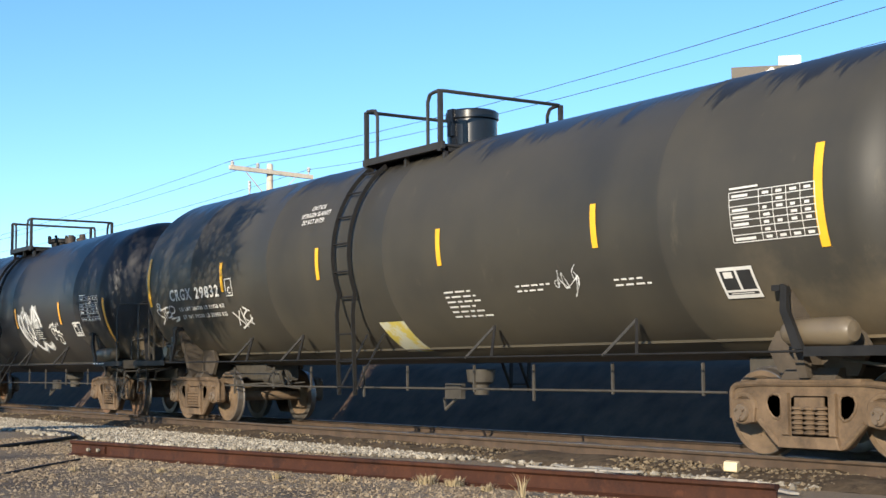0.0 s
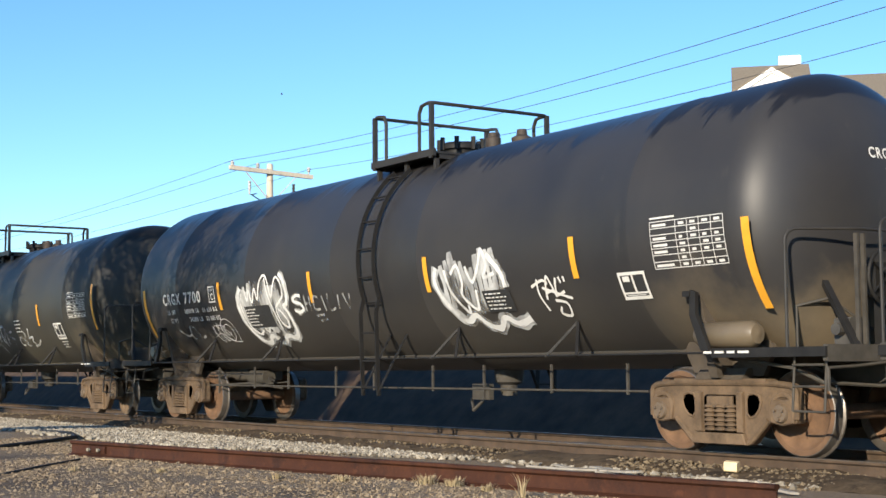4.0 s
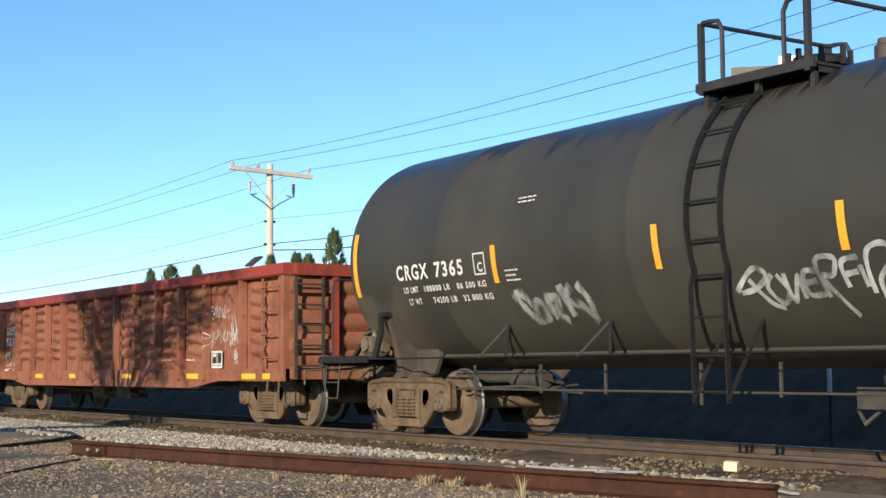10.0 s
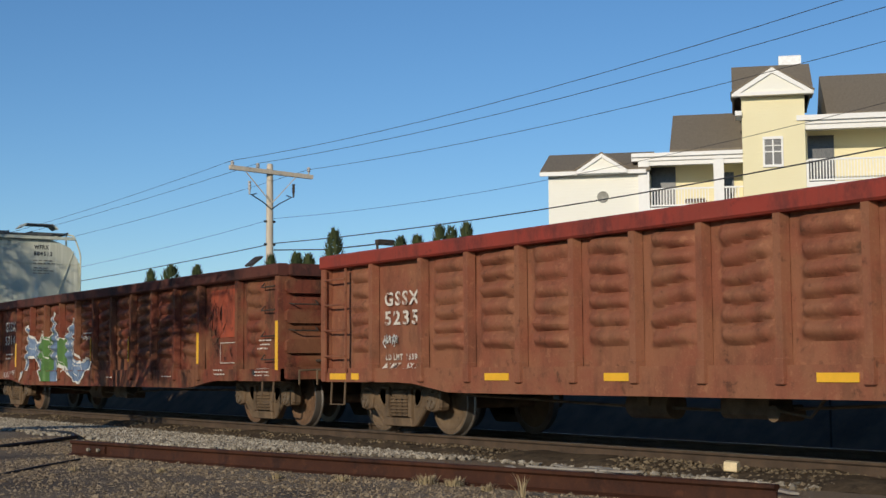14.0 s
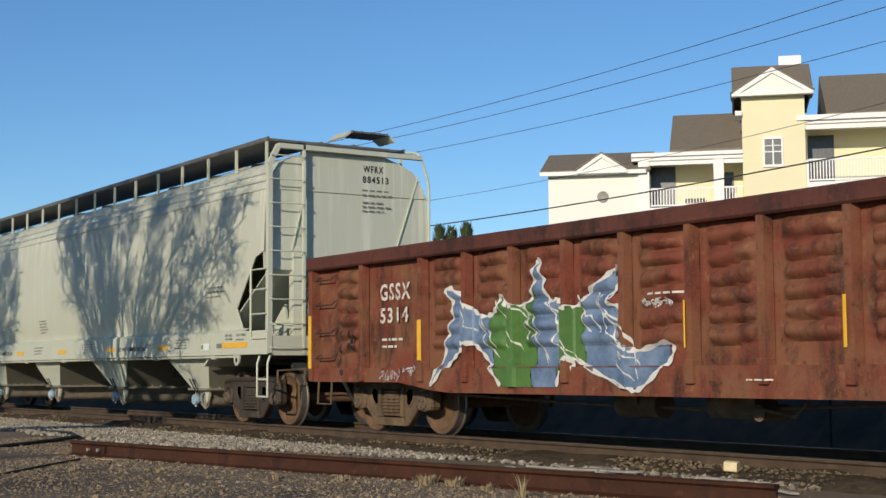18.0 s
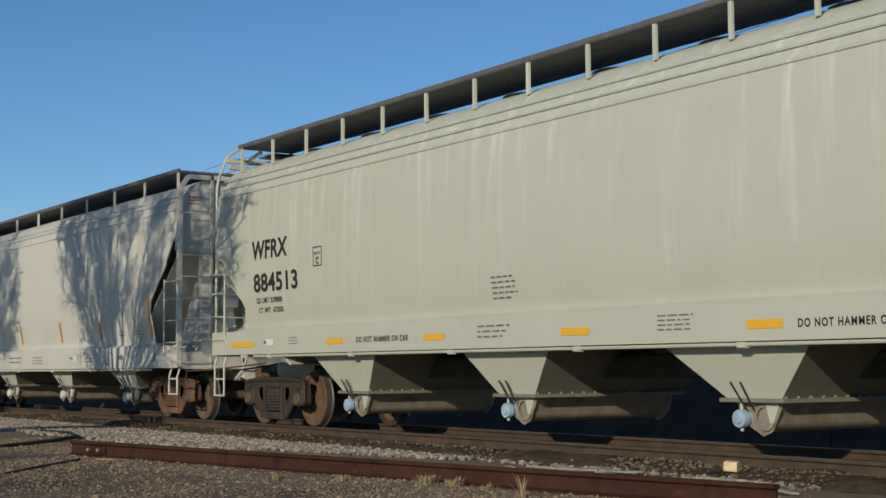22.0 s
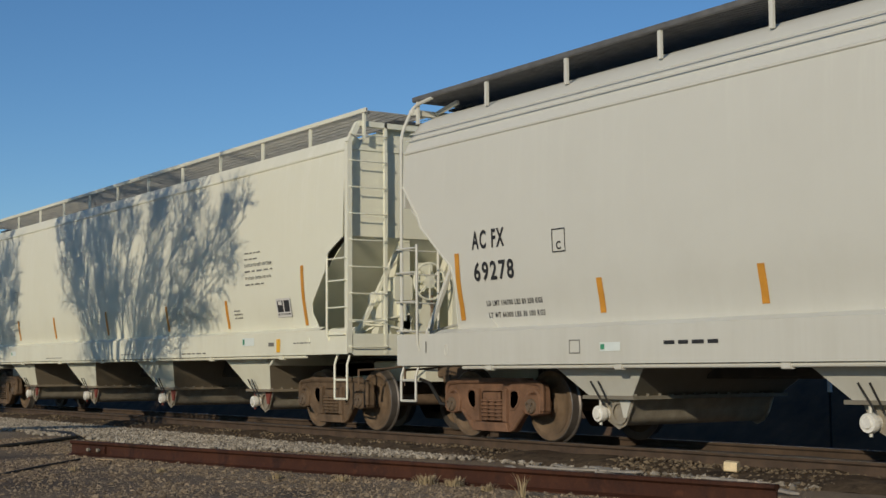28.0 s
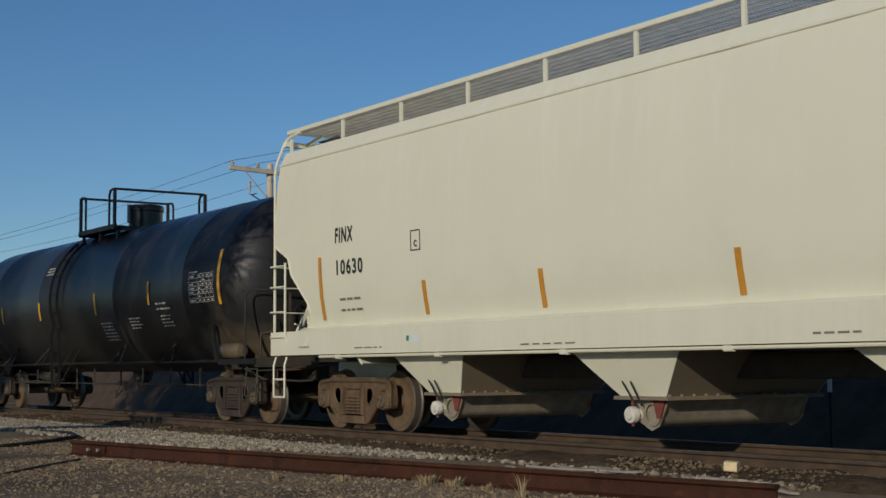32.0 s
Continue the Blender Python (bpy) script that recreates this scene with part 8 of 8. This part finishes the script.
hpart("porch_opening", lambda s: s.box(-1.0, -0.3, 1.74, 1.83, 8.9 + G, 10.4 + G), DARKGLASS, "dark balcony window")
w = hpart("window", lambda s: (s.box(1.06, 2.0, -0.33, -0.25, 11.62 + G, 11.75 + G), s.box(1.06, 1.15, -0.31, -0.25, 10.42 + G, 11.62 + G), s.box(1.91, 2.0, -0.31, -0.25, 10.42 + G, 11.62 + G)), TRIM, "white window frame")
for bx in ((1.06, 2.0, -0.34, -0.25, 10.3 + G, 10.42 + G), (1.5, 1.56, -0.3, -0.26, 10.42 + G, 11.62 + G), (1.15, 1.91, -0.303, -0.26, 11.0 + G, 11.06 + G), (1.15, 1.91, -0.297, -0.26, 11.3 + G, 11.34 + G)):
    s = Shape()
    s.box(*bx)
    part("window_sill" if bx[0] < 1.1 else "muntin", s, TRIM, w)
s = Shape()
s.box(1.15, 1.91, -0.275, -0.255, 10.42 + G, 11.62 + G)
part("pane", s, DARKGLASS, w)
hpart("round_vent", lambda s: s.lathe([(0.0, -0.05), (0.2, -0.05), (0.26, -0.08), (0.28, 0.0)], "y", (-6.51, 0, 9.17 + G), 20), GREY_DIM, "round louvred vent")
hpart("chimney_cap", lambda s: s.block(2.0, 3.08, 2.9, 3.6, 15.0 + G, 16.28 + G, 0.05), plain("bright_white_cap", (0.9, 0.9, 0.88), 0.4), "white chimney cap")
hpart("wall_lamp", lambda s: s.box(-0.55, -0.2, 1.7, 1.8, 9.4 + G, 9.7 + G), GREY_DIM)
hpart("awning", lambda s: s.prism([(-2.7, 8.95 + G), (-1.6, 8.95 + G), (-1.7, 9.1 + G), (-2.6, 9.1 + G)], "y", 1.2, 1.6), WOOD, "folded brown seat")

# evergreens behind the track
LEAF = Net("evergreen_leaf")
lr_ = LEAF.node("ShaderNodeNewGeometry", "Random Per Island")
LEAF = LEAF.done(LEAF.mix(lr_, (0.025, 0.045, 0.016), (0.085, 0.105, 0.035)), 0.8)
BARK = plain("brown_bark", (0.12, 0.085, 0.06), 0.95, 0, 0.35, 8, 0.6)


def evergreen(x, y, h, r, seed):
    rng = random.Random(seed)
    z0 = -0.5
    t = empty("evergreen_tree", "small dark green conical evergreen", "tree", "evergreens behind the track", at=pose(x, y, z0))
    s = Shape()
    s.lathe([(0.07, 0.0), (0.05, h * 0.5), (0.005, h * 0.95)], "z", n=8)
    part("trunk", s, BARK, t)
    s = Shape()
    for i in range(1500):
        f = rng.random() ** 0.8
        z = h * (0.06 + 0.94 * f)
        rr = r * (1 - f) ** 0.38 * (0.75 + 0.35 * rng.random()) * (1 + 0.18 * math.sin(f * 9 + seed))
        a = rng.uniform(0, 6.283)
        k = rng.uniform(0.05, 0.11)
        c = Vector((rr * math.cos(a), rr * math.sin(a), z))
        d = Vector((math.cos(a) * 0.5, math.sin(a) * 0.5, 1)).normalized()
        w = Vector((-math.sin(a), math.cos(a), rng.uniform(-0.3, 0.3)))
        s.add([c - w * k * 0.5, c + w * k * 0.5, c + d * k * 2.0, c - d * k * 0.4], [(0, 3, 1), (0, 1, 2)])
    part("crown", s, LEAF, t)


for i, (x, y, z, r) in enumerate(((-36.5, 8.65, 5.05, 0.36), (-34.68, 11.23, 5.16, 0.36), (-34.45, 11.5, 5.14, 0.3), (-34.21, 11.88, 5.22, 0.32), (-35.36, 10.27, 4.8, 0.3), (-35.08, 10.69, 4.85, 0.26), (-39.26, 4.62, 3.98, 0.36),
                                  (-39.6, 4.14, 3.85, 0.26), (-38.82, 5.27, 3.98, 0.3), (-37.55, 7.1, 4.3, 0.26), (-37.1, 7.7, 4.35, 0.24), (-36.9, 8.0, 4.3, 0.25))):
    evergreen(*((x, y, z + 0.45, r * 1.6, i + 1) if y > 5.9 else (x * 1.22 - 0.0, (y + 12.09) * 1.22 - 12.09, (z - 0.9) * 1.22 + 1.4, r * 2.0, i + 1)))
lp = empty("lamp_post", "dark lamp post with a box head", "lamp post", at=pose(-35.75, 9.7, -0.5))
s = Shape()
s.drum((0, 0, 0), (0, 0, 5.25), 0.04, 10)
part("post", s, CAST_DARK, lp)
s = Shape()
s.block(-0.1, 0.1, -0.02, 0.55, 5.12, 5.28, 0.02)
part("head", s, CAST_DARK, lp)
sd = empty("roof_panel", "tilted dark panel on a post near the pole", "panel", at=pose(-37.9, 6.6, -0.5))
s = Shape()
s.drum((0, 0, 0), (0, 0, 4.6), 0.03, 8)
part("post", s, CAST_DARK, sd)
s = Shape()
s.prism([(-0.05, 4.5), (0.3, 4.78), (0.26, 4.82), (-0.08, 4.55)], "x", -0.25, 0.25)
part("panel", s, CAST_DARK, sd)

# bare trees on the camera's side, whose shadow falls on the passing cars


def bare_tree(x, y, seed, reach=1.0):
    """A vase of many stems, narrow at the foot and fanned out above, with fine branches on all of them."""
    rng = random.Random(seed)
    t = empty("bare_tree", "leafless tree with many upright stems", "tree", "bare trees beside the track", at=pose(x, y, -0.12))
    stems, twigs = Shape(), Shape()

    def limb(pts, r, tip, shape, m):
        n = len(pts) - 1
        rings = []
        for i, c in enumerate(pts):
            dd = (pts[min(i + 1, n)] - pts[max(i - 1, 0)]).normalized()
            u = dd.orthogonal().normalized()
            w = dd.cross(u)
            rr = r + (tip - r) * i / n
            rings += [c + (u * math.cos(6.283 * j / m) + w * math.sin(6.283 * j / m)) * rr for j in range(m)]
        shape.add(rings, [(i * m + j, i * m + (j + 1) % m, (i + 1) * m + (j + 1) % m, (i + 1) * m + j) for i in range(n) for j in range(m)])

    def shoot(p, d, l, n, wander, up):
        pts, q, dd = [p], p.copy(), d.copy()
        for i in range(n):
            dd = (dd + Vector((rng.gauss(0, wander), rng.gauss(0, wander) * 0.6, up))).normalized()
            q = q + dd * l / n
            pts.append(q.copy())
        return pts

    def fork(d, lo, hi):
        """A direction that leaves d by an angle between lo and hi, mostly along the row."""
        a = radians(rng.uniform(lo, hi)) * rng.choice((-1, 1))
        side = Vector((d.z, rng.uniform(-0.5, 0.5), -d.x)).normalized()
        return (d * math.cos(a) + side * math.sin(a)).normalized()

    n = 19
    for i in range(n):
        b = -1.0 + 2.0 * (i + rng.uniform(-0.35, 0.35)) / (n - 1)
        top = rng.uniform(6.7, 7.7) - (2.4 if b > 0 else 1.0) * abs(b) ** 1.4
        k = (0.86 if b > 0 else 0.33) * reach
        w1, w2, dy = rng.uniform(0, 6), rng.uniform(0, 6), rng.uniform(-0.35, 0.35)
        stem = []
        for j in range(15):
            h = top * j / 14
            stem.append(Vector((0.5 * b * reach + k * b * max(0.0, h - 2.1) ** 1.5 + 0.06 * math.sin(h * 1.1 + w1) + 0.03 * math.sin(h * 2.7 + w2), dy + 0.1 * math.sin(h + w2), h)))
        r = rng.uniform(0.042, 0.066)
        limb(stem, r, 0.013, stems, 6)
        low = 0.52 - 0.12 * abs(b)
        for j in range(19):
            f = low + (0.99 - low) * rng.random() ** 0.75
            c = stem[int(f * 14)].lerp(stem[min(14, int(f * 14) + 1)], f * 14 % 1)
            d = (stem[min(14, int(f * 14) + 1)] - stem[int(f * 14)]).normalized() if f < 0.93 else Vector((0, 0, 1))
            l = rng.uniform(0.6, 1.5) * (1.25 - 0.6 * f)
            branch = shoot(c, fork(d, 18, 50), l, 5, 0.08, 0.06)
            limb(branch, 0.02 * (1.2 - 0.5 * f), 0.008, stems, 4)
            for m in range(7):
                g = rng.randrange(1, 5)
                p = branch[g].lerp(branch[g + 1], rng.random())
                sub = shoot(p, fork((branch[g + 1] - branch[g]).normalized(), 20, 50), l * rng.uniform(0.25, 0.5), 3, 0.12, 0.06)
                limb(sub, 0.008, 0.005, twigs, 3)
                for o in range(5):
                    p = sub[rng.randrange(3)].lerp(sub[-1], rng.uniform(0, 0.6))
                    limb(shoot(p, fork((sub[-1] - sub[0]).normalized(), 20, 60), rng.uniform(0.16, 0.42), 2, 0.12, 0.05), 0.0055, 0.004, twigs, 3)
    part("stems", stems, BARK, t)
    part("twigs", twigs, BARK, t)


D_T = 6.0
bare_tree(-27.4 + 0.6587 * D_T, -1.6 - D_T, 5, 1.1)
bare_tree(-38.0 + 0.6587 * D_T, -1.6 - D_T, 6, 1.0)

# a bird crossing the sky early on
bird = empty("bird", "small dark bird gliding across the sky", "bird")
s = Shape()
s.lathe([(0.0, -0.16), (0.03, -0.12), (0.05, -0.02), (0.045, 0.06), (0.025, 0.11), (0.0, 0.16)], "x", n=8)
part("body", s, CAST_DARK, bird)
for side in (-1, 1):
    s = Shape()
    s.prism([(0.05, 0.02 * side), (0.02, 0.22 * side), (-0.06, 0.3 * side), (-0.07, 0.14 * side), (-0.06, 0.02 * side)], "z", 0.02, 0.032)
    part("wing", s, CAST_DARK, bird).matrix_basis = pose(0, 0, 0, 14 * side, 0, 0)
s = Shape()
s.prism([(-0.13, -0.015), (-0.24, -0.05), (-0.24, 0.05), (-0.13, 0.015)], "z", -0.005, 0.005)
part("tail", s, CAST_DARK, bird)


def motions():
    times = [t for t in range(33)]
    for thing, x0 in rolling:
        walk(thing, [(t, pose(x0 + TRAVEL[t], 0, 0)) for t in times])
    way = [(0, (-144.1, 13.7, 33.6)), (1, (-141.8, 26.0, 31.8)), (1.5, (-140.3, 32.1, 30.5)), (2, (-138.4, 39.1, 28.1)), (3, (-137.3, 41.6, 28.7)), (3.5, (-133.4, 51.0, 28.1)),
           (4.5, (-129.6, 56.4, 33.1)), (5.5, (-125.7, 61.2, 37.6)), (6, (-121.4, 67.5, 39.0)), (6.5, (-116.5, 73.4, 41.6)), (8, (-98.0, 89.6, 51.9)), (32, (150.0, 300.0, 190.0))]
    walk(bird, [(t, pose(*p, 0, 0, 58)) for t, p in way])
    steps = [i * 0.15 for i in range(214)]
    for w, ax in wheelsets:
        walk(w, [(t, pose(ax, 0, WHEEL_R, 0, math.degrees(gone(min(t, 32)) / WHEEL_R), 0)) for t in steps])


motions()
